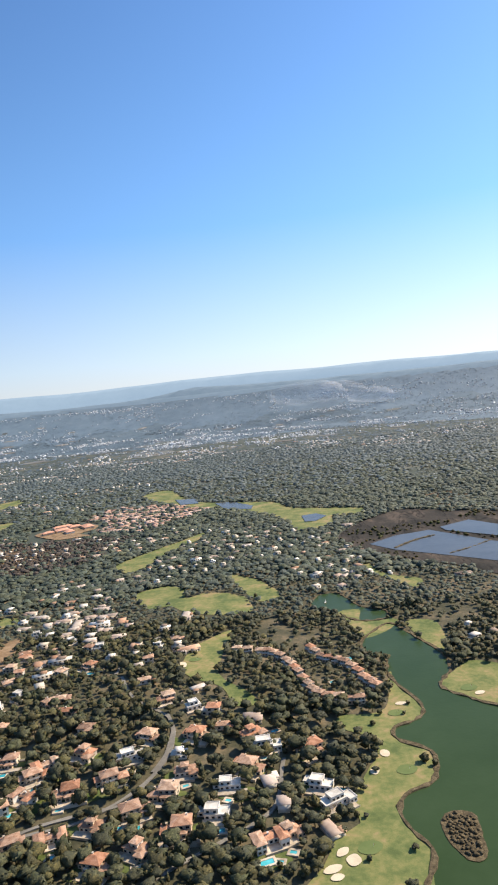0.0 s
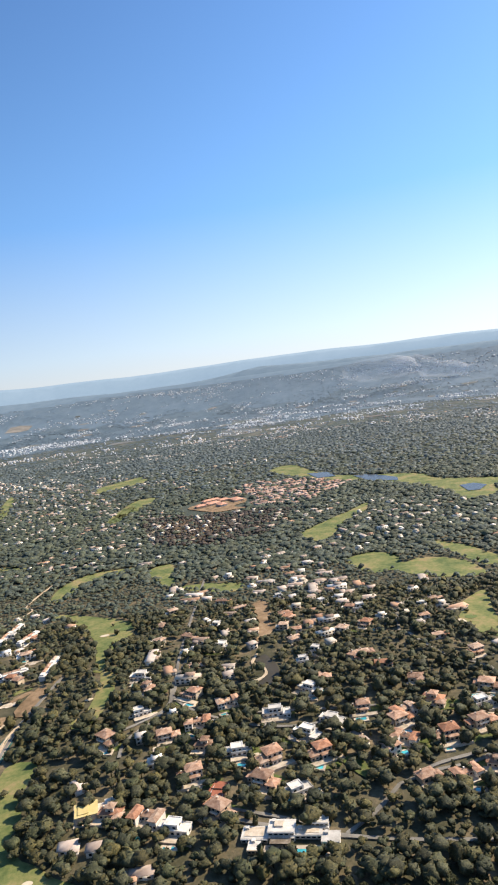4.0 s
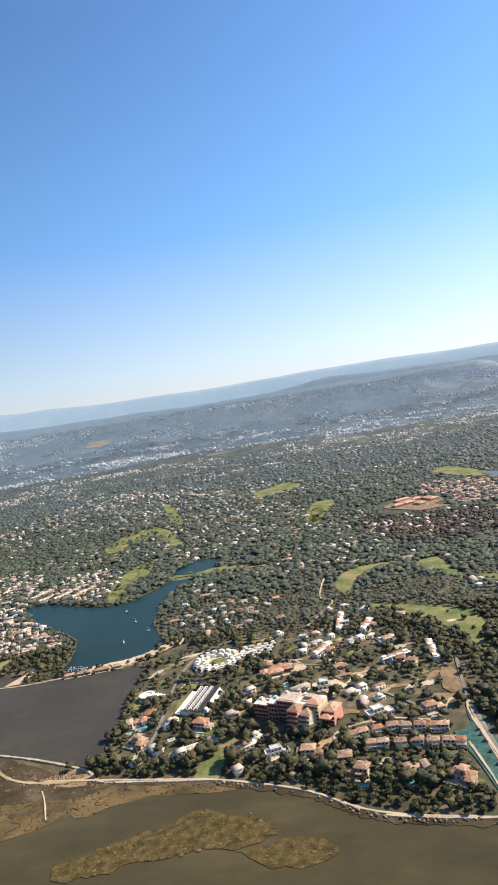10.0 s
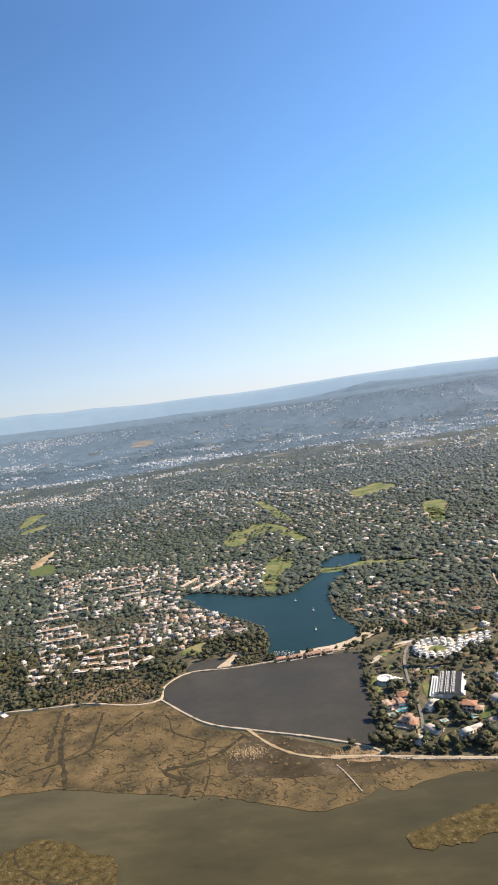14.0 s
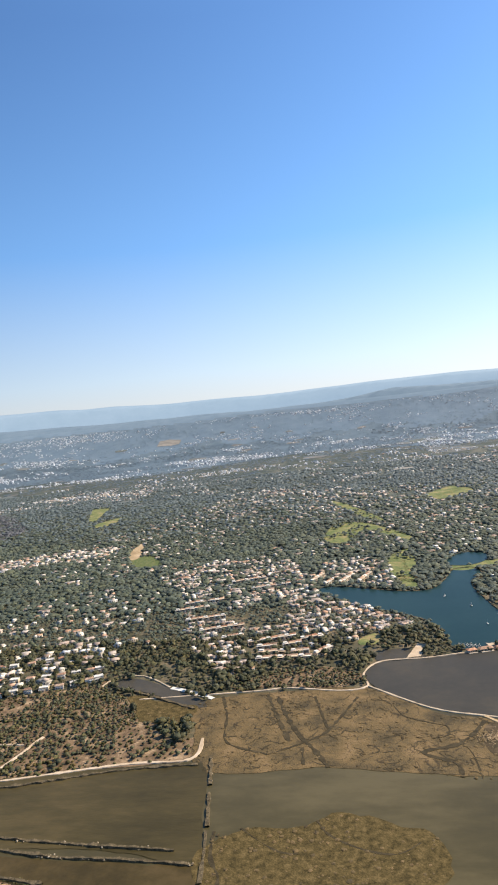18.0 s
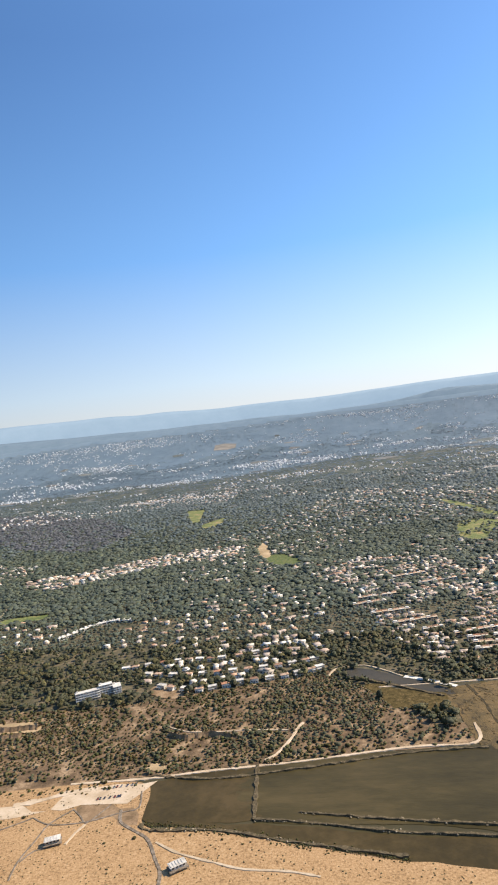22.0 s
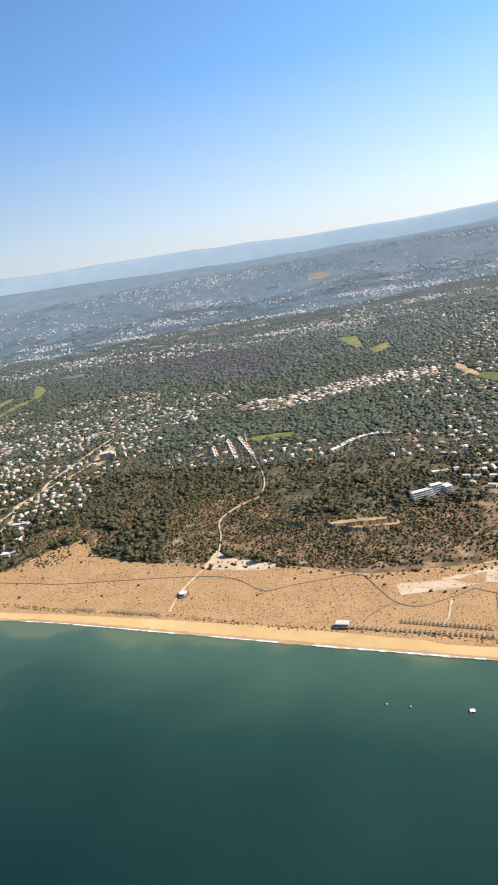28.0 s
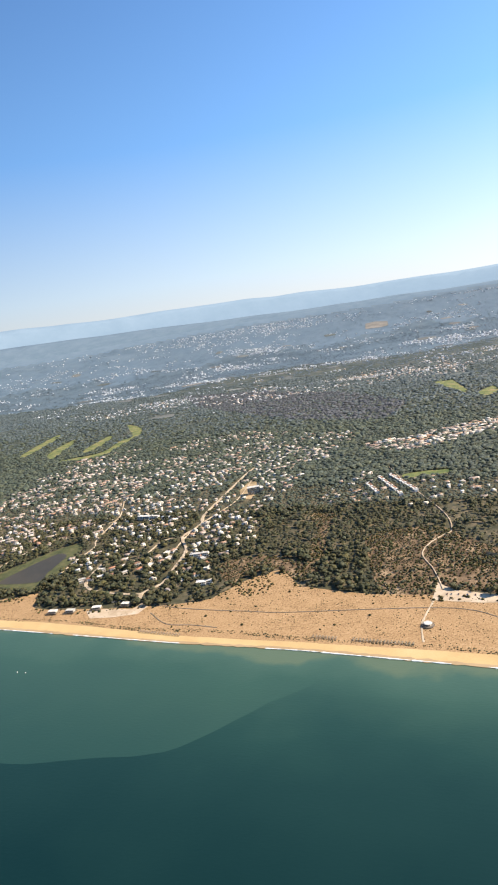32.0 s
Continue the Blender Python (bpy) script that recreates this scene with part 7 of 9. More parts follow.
quarter("inland_houses", "scattered inland houses between gardens and woods", [(-420, 560), (-120, 540), (90, 480), (160, 640), (40, 700), (-90, 740), (-280, 760), (-460, 980), (-560, 700)], 15, 1.1, 0.75, 20, 23, MIXED, 0.36)
quarter("inland_houses", "scattered inland houses between gardens and woods", [(-1000, 600), (-850, 660), (-700, 700), (-560, 680), (-480, 900), (-260, 960), (-260, 1180), (-900, 1180), (-1060, 860)], 15, 1.05, 0.75, 25, 24, MIXED, 0.38)
quarter("inland_houses", "houses and gardens on the lake's east side", [(100, 330), (240, 320), (260, 480), (110, 470)], 15, 1.15, 0.7, 25, 25, MIXED, 0.3)
quarter("inland_houses", "villas between wood and pond", [(20, 470), (75, 470), (80, 540), (10, 560)], 14, 1.2, 0.8, 25, 26, WHITE, 0.2)


def far_houses():
    """Houses of the plain, thinning inland, with a few white towns."""
    r = np.random.default_rng(31)
    n = 95000
    rho, az = 1150 + 3030 * r.random(n) ** 0.9, np.radians(-50 + 84 * r.random(n))
    x, y = -550 + rho * np.sin(az), -100 + rho * np.cos(az)
    k = (y > 1150) | (x < -2000)
    x, y = x[k], y[k]
    n = len(x)
    dens = noise2(x, y, 150, 5) * 0.42 + noise2(x, y, 38, 6) * 0.4 + r.random(n) * 0.36
    town = np.zeros(n)
    # white towns: middle, half widths and weight
    for cx, cy, sx, sy, a in ((-2380, 3620, 300, 150, 1.0), (-2750, 3480, 260, 120, 0.5), (-2250, 3050, 170, 60, 0.5), (-1250, 1540, 80, 60, 0.6), (-2120, 3860, 420, 40, 1.0), (-1750, 3950, 300, 30, 0.8), (-920, 3930, 260, 30, 0.9), (-3050, 3200, 380, 50, 0.5), (-1900, 1500, 160, 40, 0.35),
                              (-560, 2500, 300, 60, 0.3), (300, 2600, 300, 70, 0.25), (-1390, 1545, 110, 30, 0.5), (-2120, 2040, 150, 40, 0.4), (-1000, 1420, 160, 40, 0.25), (500, 3300, 350, 60, 0.5), (-1500, 2150, 240, 70, 0.2)):
        town += 0.75 * a * np.exp(-((x - cx) / sx) ** 2 - ((y - cy) / sy) ** 2)
    wood = inside([(-1260, 880), (-900, 880), (-900, 1350), (-1250, 1420), (-1700, 1250), (-1600, 950)], x, y) | inside([(-20, 1080), (300, 850), (400, 1400), (0, 1500)], x, y)
    keep = (dens + town > np.where(np.hypot(x + 550, y + 100) > 2700, 0.81, 0.775)) & ~wood & (np.hypot(x + 550, y + 100) < 4100)
    x, y, town = x[keep], y[keep], town[keep]
    m = len(x)
    sz = r.uniform(0.6, 1.3, m) * (1 + 0.35 * (y > 2400))
    tall = sz * r.uniform(0.9, 1.4, m) * (1 + 0.3 * (town > 0.5) * r.random(m)) * np.where(np.hypot(x + 550, y + 100) > 3300, 0.6, 1.0)
    which = r.choice(5, m, p=[0.15, 0.2, 0.27, 0.15, 0.23])
    lite = []
    for w, d, h, tiled in ((2.2, 1.6, 1.7, 1), (1.9, 1.7, 2.6, 1), (2.4, 1.6, 2.0, 0), (3.0, 1.4, 1.7, 1), (2.0, 1.6, 2.8, 0)):
        v, f = box(-w, w, -d, d, -1, h)
        s = [0] * 5
        f = f[1:]
        if tiled:
            hv, hf = hip(-w, w, -d, d, h, 0.9, 0.3)
            f, v, s = f[1:] + [tuple(k + 8 for k in q) for q in hf[5:]], v + hv, [0] * 4 + [1] * 4
        tri = [(q[0], q[j], q[j + 1], k) for q, k in zip(f, s) for j in range(1, len(q) - 1)]
        lite.append((np.array(v), np.array([t[:3] for t in tri]), np.array([t[3] for t in tri])))
    # outer houses swap their own colours for the haze-tinted grey
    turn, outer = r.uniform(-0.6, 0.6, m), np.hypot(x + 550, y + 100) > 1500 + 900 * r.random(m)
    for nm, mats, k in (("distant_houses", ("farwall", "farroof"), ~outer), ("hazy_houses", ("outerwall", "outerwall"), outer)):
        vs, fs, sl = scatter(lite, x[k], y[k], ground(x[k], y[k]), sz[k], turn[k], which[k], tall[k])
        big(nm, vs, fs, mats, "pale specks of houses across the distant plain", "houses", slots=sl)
    return x, y


far_houses()


OPEN = []             # middles and radii of the open fields on the plain


def stamp_far(x, y, rad):
    OPEN.append((x, y, rad * 0.9))


def far_fields():
    """Pale and brown field strips on the plain, their colours dulled for haze."""
    r = np.random.default_rng(33)
    vs, fs = [], []
    plots = []
    for k in range(80):
        rho, az = 1400 + 2500 * r.random(), math.radians(-46 + 76 * r.random())
        plots.append((-550 + rho * math.sin(az), -100 + rho * math.cos(az), r.uniform(12, 36), r.uniform(8, 30), r.uniform(-0.5, 0.5)))
    # the broad pale fields that stand out
    plots += [(-345, 2580, 62, 95, 0.1), (-430, 2520, 26, 60, 0.1), (-530, 2490, 60, 28, 0.1), (-760, 2230, 42, 45, 0.1), (-1330, 2800, 40, 55, 0.2), (-1640, 3430, 60, 70, 0.2), (-2120, 2000, 36, 30, 0.3), (-1390, 1560, 60, 18, 0.3)]
    for cx, cy, w, d, t in plots:
        if cy < 1200:
            continue
        ring = [(cx + (u * w) * math.cos(t) - v * d * math.sin(t), cy + u * w * math.sin(t) + v * d * math.cos(t)) for u, v in ((-1, -1), (0.3, -1.2), (1, -0.8), (1.1, 0.6), (0, 1.1), (-0.9, 0.8))]
        at = len(vs)
        vs += [(x, y, float(ground(np.float64(x), np.float64(y))) + 1.2) for x, y in ring]
        fs += [(at, at + i, at + i + 1) for i in range(1, 5)]
        stamp_far(cx, cy, max(w, d))
    big("distant_fields", vs, fs, "field", "pale ploughed and stubble fields on the plain, dulled for haze", "fields")


far_fields()


def lawns():
    r = np.random.default_rng(34)
    for x, y in (LAKESIDE + WHITE_ONES + MIDDLE + WEST)[:64]:
        a, w, d = r.uniform(0, 6.28), r.uniform(4.5, 8.5), r.uniform(3.0, 5.0)
        ox, oy = x + 4.5 * math.cos(a), y - 2.5 + 3.5 * math.sin(a)
        ring = [(ox + w * math.cos(k) * (1 + 0.2 * math.sin(3 * k + a)), oy + d * math.sin(k)) for k in np.linspace(0, 2 * math.pi, 9)[:-1]]
        stamp(ox, oy, d * 0.85, BLOCK)
        sheet("lawn", ring, "lawn", 0.2, "watered green lawn beside a villa", "lawn", 0.3, 2.0, 3.0)


lawns()


# ---- trees and shrubs ----
def ball(level):
    bm = bmesh.new()
    bmesh.ops.create_icosphere(bm, subdivisions=level, radius=1.0)
    v, f = np.array([tuple(p.co) for p in bm.verts]), np.array([[p.index for p in q.verts] for q in bm.faces])
    bm.free()
    return v, f


BALL = {k: ball(k) for k in (1, 2, 3)}


def crown(lumps, level, seed, rough, flat=0.7, low=0.25):
    """A crown of overlapping rough lumps: x, y, z, radius of each; the underside is pressed flat."""
    r = np.random.default_rng(seed)
    vs, fs, at = [], [], 0
    for x, y, z, rad in lumps:
        v, f = BALL[level]
        k = 1 + rough * r.normal(size=(len(v), 1)).clip(-1.8, 1.8)
        p = v * k * rad * np.array([1, 1, flat])
        p[:, 2] = np.where(p[:, 2] < 0, p[:, 2] * low, p[:, 2])
        vs.append(p + (x, y, z))
        fs.append(f + at)
        at += len(v)
    return np.concatenate(vs), np.concatenate(fs)


def with_trunk(c, h, r0):
    v, f = tube(r0, r0 * 0.6, -0.5, h, 3)
    f = [t for q in f[2:] for t in ([(q[0], q[1], q[2]), (q[0], q[2], q[3])])]
    n = len(c[0])
    return np.r_[c[0], np.array(v)], np.r_[c[1], np.array(f) + n]


def lumps_of(seed, n, spread, rad, z):
    r = np.random.default_rng(seed)
    out = [(0, 0, z, rad)]
    for i in range(n - 1):
        a = 2.4 * i + r.uniform(-0.5, 0.5)
        out.append((spread * math.cos(a), spread * math.sin(a), z + r.uniform(-0.35, 0.3), rad * r.uniform(0.5, 0.75)))
    return out


def leafy(c, n, size, seed, trunk=0):
    """Adds loose sprays of foliage that stand out from a crown and break its outline."""
    r = np.random.default_rng(seed)
    v, f = c
    pick = f[r.integers(0, len(f) - trunk, n)]
    mid = v[pick].mean(1)
    out = mid - v[:len(v) - trunk].mean(0)
    out /= np.linalg.norm(out, axis=1)[:, None] + 1e-6
    a = r.normal(size=(n, 3))
    a /= np.linalg.norm(a, axis=1)[:, None]
    b = np.cross(a, out + 0.3 * r.normal(size=(n, 3)))
    w = size * r.uniform(0.6, 1.4, (n, 1))
    tip = np.stack([mid + a * w, mid - a * w * 0.6 + b * w, mid + out * w * 0.9 - b * w * 0.7], 1).reshape(-1, 3)
    return np.r_[v, tip], np.r_[f, np.arange(3 * n).reshape(-1, 3) + len(v)]


def two_sizes(a, b):
    return np.r_[a[0], b[0]], np.r_[a[1], b[1] + len(a[0])]


def capped(c):
    """Drops the faces on the underside of a crown, which rest on the ground."""
    v, f = c
    n = np.cross(v[f[:, 1]] - v[f[:, 0]], v[f[:, 2]] - v[f[:, 0]])
    return v, f[n[:, 2] / (np.linalg.norm(n, axis=1) + 1e-9) > -0.4]


def in_reach(x, y):
    """The wedge of land inland of the coast that the flight looks over."""
    return (x > -1110 - 0.87 * (y + 270)) & (x < 60 + 0.43 * (y + 20))


NEAR_TREES = [with_trunk(two_sizes(crown([(0, 0, 1.7, 1.45)], 2, s, 0.24, 0.72), crown(lumps_of(s, 3, 1.15, 1.45, 1.75)[1:], 1, s, 0.22, 0.75)), 1.7, 0.16) for s in range(3)]          # umbrella pines
NEAR_TREES += [with_trunk(crown([(0, 0, 1.25, 1.25)], 2, s + 9, 0.26, 1.0, 0.6), 1.0, 0.14) for s in range(2)]   # round broadleaf trees
NEAR_TREES += [with_trunk(crown([(0, 0, 1.6, 0.55)], 2, 40, 0.12, 3.2, 0.5), 1.0, 0.1)]                                       # cypresses
NEAR_TREES = [leafy(c, 26, 0.38, 60 + i, 6) for i, c in enumerate(NEAR_TREES)]
GARDEN_TREES = [leafy(capped(crown(lumps_of(s + 15, 2, 1.0, 1.4, 1.5), 1, s + 15, 0.26, 0.85, 0.5)), 16, 0.5, s + 66) for s in range(4)]
MID_TREES = [capped(crown(lumps_of(s + 20, 2, 1.0, 1.4, 1.5), 1, s + 20, 0.28, 0.8, 0.4)) for s in range(4)]
ROUND_TREES = [capped(crown([(0, 0, 1.2, 1.5)], 1, s + 25, 0.2, 0.8, 0.4)) for s in range(4)]
FAR_TREES = [capped(crown([(0, 0, 0.6, 1.6)], 1, s + 30, 0.25, 0.5, 0.3)) for s in range(3)]
LUMP_TREES = [capped(crown([(0, 0, 0.8, 1.7)], 1, s + 28, 0.32, 0.62, 0.3)) for s in range(4)]
LOW_TREES = [capped(crown([(0, 0, 0.2, 1.7)], 1, s + 35, 0.25, 0.16, 0.3)) for s in range(3)]
SHRUBS = [crown([(0, 0, 0.35, 1.0)], 1, s + 50, 0.2, 0.75, 0.4) for s in range(3)]

HILLSIDE = [(-460, 262), (-400, 244), (-300, 215), (-278, 260), (-290, 360), (-350, 400), (-470, 400)]
DUNE_BORDER = [(-868, 166), (-843, 163), (-818, 159), (-796, 153), (-765, 147), (-737, 142)]
DUNE_THICKET = [(-1281, 224), (-1282, 244), (-1262, 248), (-1250, 233), (-1251, 214), (-1267, 209)]
SCRUB = np.zeros((RH, RW), bool)
for kd, pts in POLY.values():
    if kd == "scrub" and pts[0][1] < 500:
        mask_of(spline(pts, True, 5.0), SCRUB)
TOWN = np.zeros((RH, RW), bool)
mask_of([(-840, 640), (-790, 560), (-740, 400), (-700, 345), (-640, 375), (-560, 440), (-590, 470), (-650, 535), (-640, 575), (-690, 680), (-780, 700)], TOWN)
mask_of([(-1500, 300), (-1440, 240), (-1330, 215), (-1320, 420), (-1440, 620), (-1540, 480)], TOWN)
mask_of([(-1760, 330), (-1560, 300), (-1540, 560), (-1700, 700), (-1800, 560)], TOWN)
mask_of([(-215, 775), (-140, 752), (-95, 832), (-60, 880), (-110, 930), (-215, 945), (-235, 900)], TOWN)
mask_of(TERRACES, TOWN)
mask_of([(-655, 560), (-562, 545), (-580, 640), (-610, 670), (-650, 640)], TOWN)


def terraces():
    """Cut banks, garden terraces and bare plots between the houses on the slope."""
    r = np.random.default_rng(101)
    made = 0
    for k in range(400):
        x, y = r.uniform(-465, -280), r.uniform(220, 400)
        if not inside(HILLSIDE, np.array([x]), np.array([y]))[0] or blocked(np.array([x]), np.array([y]), HOUSED)[0]:
            continue
        w, d, t = r.uniform(4, 9), r.uniform(1.2, 3.0), math.radians(r.normal(30, 25))
        ring = []
        for u in np.linspace(0, 2 * math.pi, 11)[:-1]:
            q = 1 + 0.25 * r.normal()
            a, b = w * math.cos(u) * q, d * math.sin(u) * q
            ring.append((x + a * math.cos(t) - b * math.sin(t), y + a * math.sin(t) + b * math.cos(t)))
        mat, nm, lab = (("sandy", "bare_ground", "pale sandy plot between the houses"), ("earth", "bare_ground", "bare orange-brown cut bank between the houses"), ("terrace", "paved_yard", "paved terrace between the houses"), ("fairway", "lawn", "small dry lawn between the houses"))[int(r.integers(4))]
        sheet(nm, ring, mat, 0.3, lab, "bare ground" if mat != "fairway" else "lawn", 0.2, 2.0, 3.0)
        stamp(x, y, d + 1.0, BLOCK)
        made += 1
        if made > 64:
            break


terraces()


def grid_points(x0, x1, y0, y1, gap, seed):
    r = np.random.default_rng(seed)
    x, y = np.meshgrid(np.arange(x0, x1, gap), np.arange(y0, y1, gap))
    x, y = x.ravel() + r.uniform(-0.48, 0.48, x.size) * gap, y.ravel() + r.uniform(-0.48, 0.48, y.size) * gap
    return x, y, r


def plant(name, label, category, x, y, r, templates, mat, lo, hi, weights=None, lift=0.15):
    n = len(x)
    sz = (lo + (hi - lo) * r.random(n) ** 1.4) * (0.8 + 0.45 * noise2(x, y, 18, 7))
    which = r.choice(len(templates), n, p=weights)
    vs, fs, _ = scatter(templates, x, y, ground(x, y) + lift, sz, r.uniform(0, 6.28, n), which, sz * r.uniform(0.8, 1.15, n))
    big(name, vs, fs, mat, label, category, smooth=False)


def woods():
    # the belt the camera passes nearest
    x, y, r = grid_points(-1600, 150, 150, 420, 3.8, 41)
    d = np.clip(2.0 * noise2(x, y, 30, 42) + 0.9 * noise2(x, y, 11, 43) - 0.3, 0.3, 1.0)
    d = np.where(((y < 235) & (x > -270)) | ((y < 268) & (x > -462) & (x < -280)), np.maximum(d, 0.85), d)
    keep = ~blocked(x, y, BLOCK) & ~blocked(x, y, SCRUB)
    keep &= r.random(len(x)) < d * np.where((x > -265) & (y > 205) & (y < 330), 0.82, 1.0) * np.where(blocked(x, y, TOWN), 0.72, np.where(inside(HILLSIDE, x, y) & (y > 262), 0.52, np.where((x < -980) & (x > -1330), 0.72, 1.0)))
    x, y = x[keep], y[keep]
    # single trees along the near shore, the rest joined
    first = np.argsort(y - np.interp(x, [-1600, -1300, -900, -465, -271, -206, 36], [190, 190, 290, 243, 193, 156, 156]) + 60 * ((x < -460) | (x > 0)))[:300]
    single = np.zeros(len(x), bool)
    single[first] = True
    plant("pine_wood", "dark green pines and garden trees filling the near gardens", "trees", x[~single & (y < 300)], y[~single & (y < 300)], r, NEAR_TREES, "leaf", 0.7, 2.1, [0.24, 0.24, 0.22, 0.13, 0.13, 0.04])
    plant("garden_wood", "dark green garden trees and pines behind the near gardens", "trees", x[~single & (y >= 300)], y[~single & (y >= 300)], r, GARDEN_TREES, "leaf", 0.7, 1.9)
    kinds = []
    for s, (nm, lab) in enumerate((("umbrella_pine", "umbrella pine with a broad dark green crown"), ("umbrella_pine", "umbrella pine with a lumpy spreading crown"), ("garden_tree", "round garden tree with dense dark foliage"))):
        top = empty(nm, lab, "tree", "trees along the shore")
        v, f = crown(lumps_of(s + 70, 4, 0.95, 1.1, 1.75 if s < 2 else 1.3), 2, s + 70, 0.13, 0.72 if s < 2 else 0.95, 0.3)
        part("trunk", join(tube(0.16, 0.1, -0.5, 1.7, 6), tube(0.07, 0.04, 1.0, 1.9, 5, 0.3, 0.1), tube(0.07, 0.04, 1.0, 1.9, 5, -0.25, -0.2)), "bark", top)
        v, f = leafy((v, f), 190, 0.3, s + 90)
        part("crown", (v, f), "leafthing", top, "rough clumped foliage")
        kinds.append(Placer(top))
    for i, k in enumerate(first):
        ob = kinds[(0, 1, 0, 2)[i % 4]].put(x[k], y[k], float(r.uniform(0, 360)), lift=0.1)
        g = float(r.uniform(0.8, 1.45))
        ob.scale = (g, g, g * float(r.uniform(0.85, 1.1)))
    # the middle ground
    x, y, r = grid_points(-2100, 420, 420, 900, 4.1, 44)
    d = np.clip(2.1 * noise2(x, y, 40, 45) + 1.0 * noise2(x, y, 15, 46) - 0.15, 0.4, 1.0)
    keep = ~blocked(x, y, BLOCK) & (r.random(len(x)) < d * np.where(inside(ESTATE, x, y), 0.38, np.where(blocked(x, y, TOWN), 0.62, 1.0))) & in_reach(x, y)
    x, y = x[keep], y[keep]
    dead = inside(SCORCHED, x, y) & (r.random(len(x)) < 0.75)
    near = ~dead & (y < 500)
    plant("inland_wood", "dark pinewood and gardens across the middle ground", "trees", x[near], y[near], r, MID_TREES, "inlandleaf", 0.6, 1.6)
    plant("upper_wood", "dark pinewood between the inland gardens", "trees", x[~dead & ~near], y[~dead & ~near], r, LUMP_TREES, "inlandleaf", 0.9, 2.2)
    plant("scorched_wood", "brown scorched trees below the estate", "trees", x[dead], y[dead], r, ROUND_TREES, "deadleaf", 0.8, 1.8)
    x, y, r = grid_points(150, 330, 160, 420, 5.0, 47)
    keep = ~blocked(x, y, BLOCK) & (r.random(len(x)) < 0.8)
    plant("lakeside_wood", "dark trees on the lake's far bank", "trees", x[keep], y[keep], r, MID_TREES, "leaf", 1.0, 1.8)
    x, y, r = grid_points(-2000, -1600, 190, 420, 5.0, 48)
    keep = ~blocked(x, y, BLOCK) & (r.random(len(x)) < 0.7)
    plant("coast_wood", "trees along the coast beyond the town", "trees", x[keep], y[keep], r, MID_TREES, "leaf", 1.0, 1.8)
    # the distance: pine green gives way little by little to greens paled for haze
    x, y, r = grid_points(-2900, 850, 900, 1750, 5.8, 49)
    d = np.clip(2.1 * noise2(x, y, 80, 50) + 0.9 * noise2(x, y, 25, 51) - 0.3, 0.3, 1)
    d += 0.6 * inside([(-1260, 880), (-900, 880), (-900, 1350), (-1250, 1420), (-1700, 1250), (-1600, 950)], x, y)
    keep = ~blocked(x, y, BLOCK) & (r.random(len(x)) < d) & in_reach(x, y)
    for ox, oy, rad in OPEN:
        keep &= np.hypot(x - ox, y - oy) > rad
    x, y = x[keep], y[keep]
    burnt = inside([(-1984, 1617), (-1699, 1512), (-1372, 1266), (-1228, 1061), (-1243, 884), (-1451, 990), (-1783, 1306)], x, y) & (r.random(len(x)) < 0.85)
    plant("burnt_wood", "dark grey-brown burnt wood", "trees", x[burnt], y[burnt], r, FAR_TREES, "darkwood", 0.9, 2.6)
    x, y = x[~burnt], y[~burnt]
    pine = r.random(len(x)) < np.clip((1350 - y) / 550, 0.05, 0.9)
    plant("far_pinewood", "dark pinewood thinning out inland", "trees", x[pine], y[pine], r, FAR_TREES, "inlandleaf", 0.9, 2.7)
    plant("far_groves", "groves in the distance, greyed and paled for haze", "trees", x[~pine], y[~pine], r, FAR_TREES, "farleaf", 0.9, 2.7)
    x, y, r = grid_points(-4600, 2000, 1200, 4200, 15.5, 52)
    rho = np.hypot(x + 550, y + 100)
    keep = (r.random(len(x)) < np.clip(1.7 * noise2(x, y, 120, 53) + 0.7 * noise2(x, y, 40, 54) - 0.6, 0.08, 0.9)) & (rho < 4120) & ((y > 1750) | (x < -2900) | (x > 850)) & in_reach(x, y)
    for ox, oy, rad in OPEN:
        keep &= np.hypot(x - ox, y - oy) > rad
    x, y = x[keep], y[keep]
    # the farther the trees, the more haze blue in their leaf colour
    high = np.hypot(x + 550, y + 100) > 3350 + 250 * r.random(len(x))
    plant("upland_groves", "groves on the rising land before the hills, tinted blue for haze", "trees", x[high], y[high], r, LOW_TREES, "uplandleaf", 1.2, 2.8)
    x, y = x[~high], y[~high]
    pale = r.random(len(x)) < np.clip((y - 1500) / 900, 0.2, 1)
    plant("plain_groves", "hedges and groves on the distant plain, tinted blue for haze", "trees", x[pale], y[pale], r, LOW_TREES, "plainleaf", 1.8, 4.2)
    plant("plain_woods", "woods on the plain with less haze in their green", "trees", x[~pale], y[~pale], r, LOW_TREES, "farleaf", 1.8, 4.2)
    # scrub above the pans and tufts on the dunes
    x, y, r = grid_points(-1320, -600, 195, 420, 2.0, 54)
    thick = np.clip(0.25 + 0.9 * noise2(x, y, 24, 55) + 0.25 * ((x > -830) & (y > 245)) + 0.15 * (x < -900) - 0.25 * noise2(x, y, 7, 53), 0.1, 0.9) * np.where((x > -748) & (y < 284), 0.45, 1.0)
    keep = blocked(x, y, SCRUB) & ~blocked(x, y, BLOCK) & (r.random(len(x)) < thick)
    tall = keep & (r.random(len(x)) < np.where((x > -840) & (y > 238), 0.6, 0.22))
    plant("scrub_pines", "dark green bushes and young pines on the scrub", "shrubs", x[tall], y[tall], r, ROUND_TREES, "leaf", 0.45, 1.0)
    keep &= ~tall
    plant("scrub_bushes", "low grey-green bushes dotted over sandy scrub", "shrubs", x[keep], y[keep], r, SHRUBS, "shrub", 0.5, 1.35)
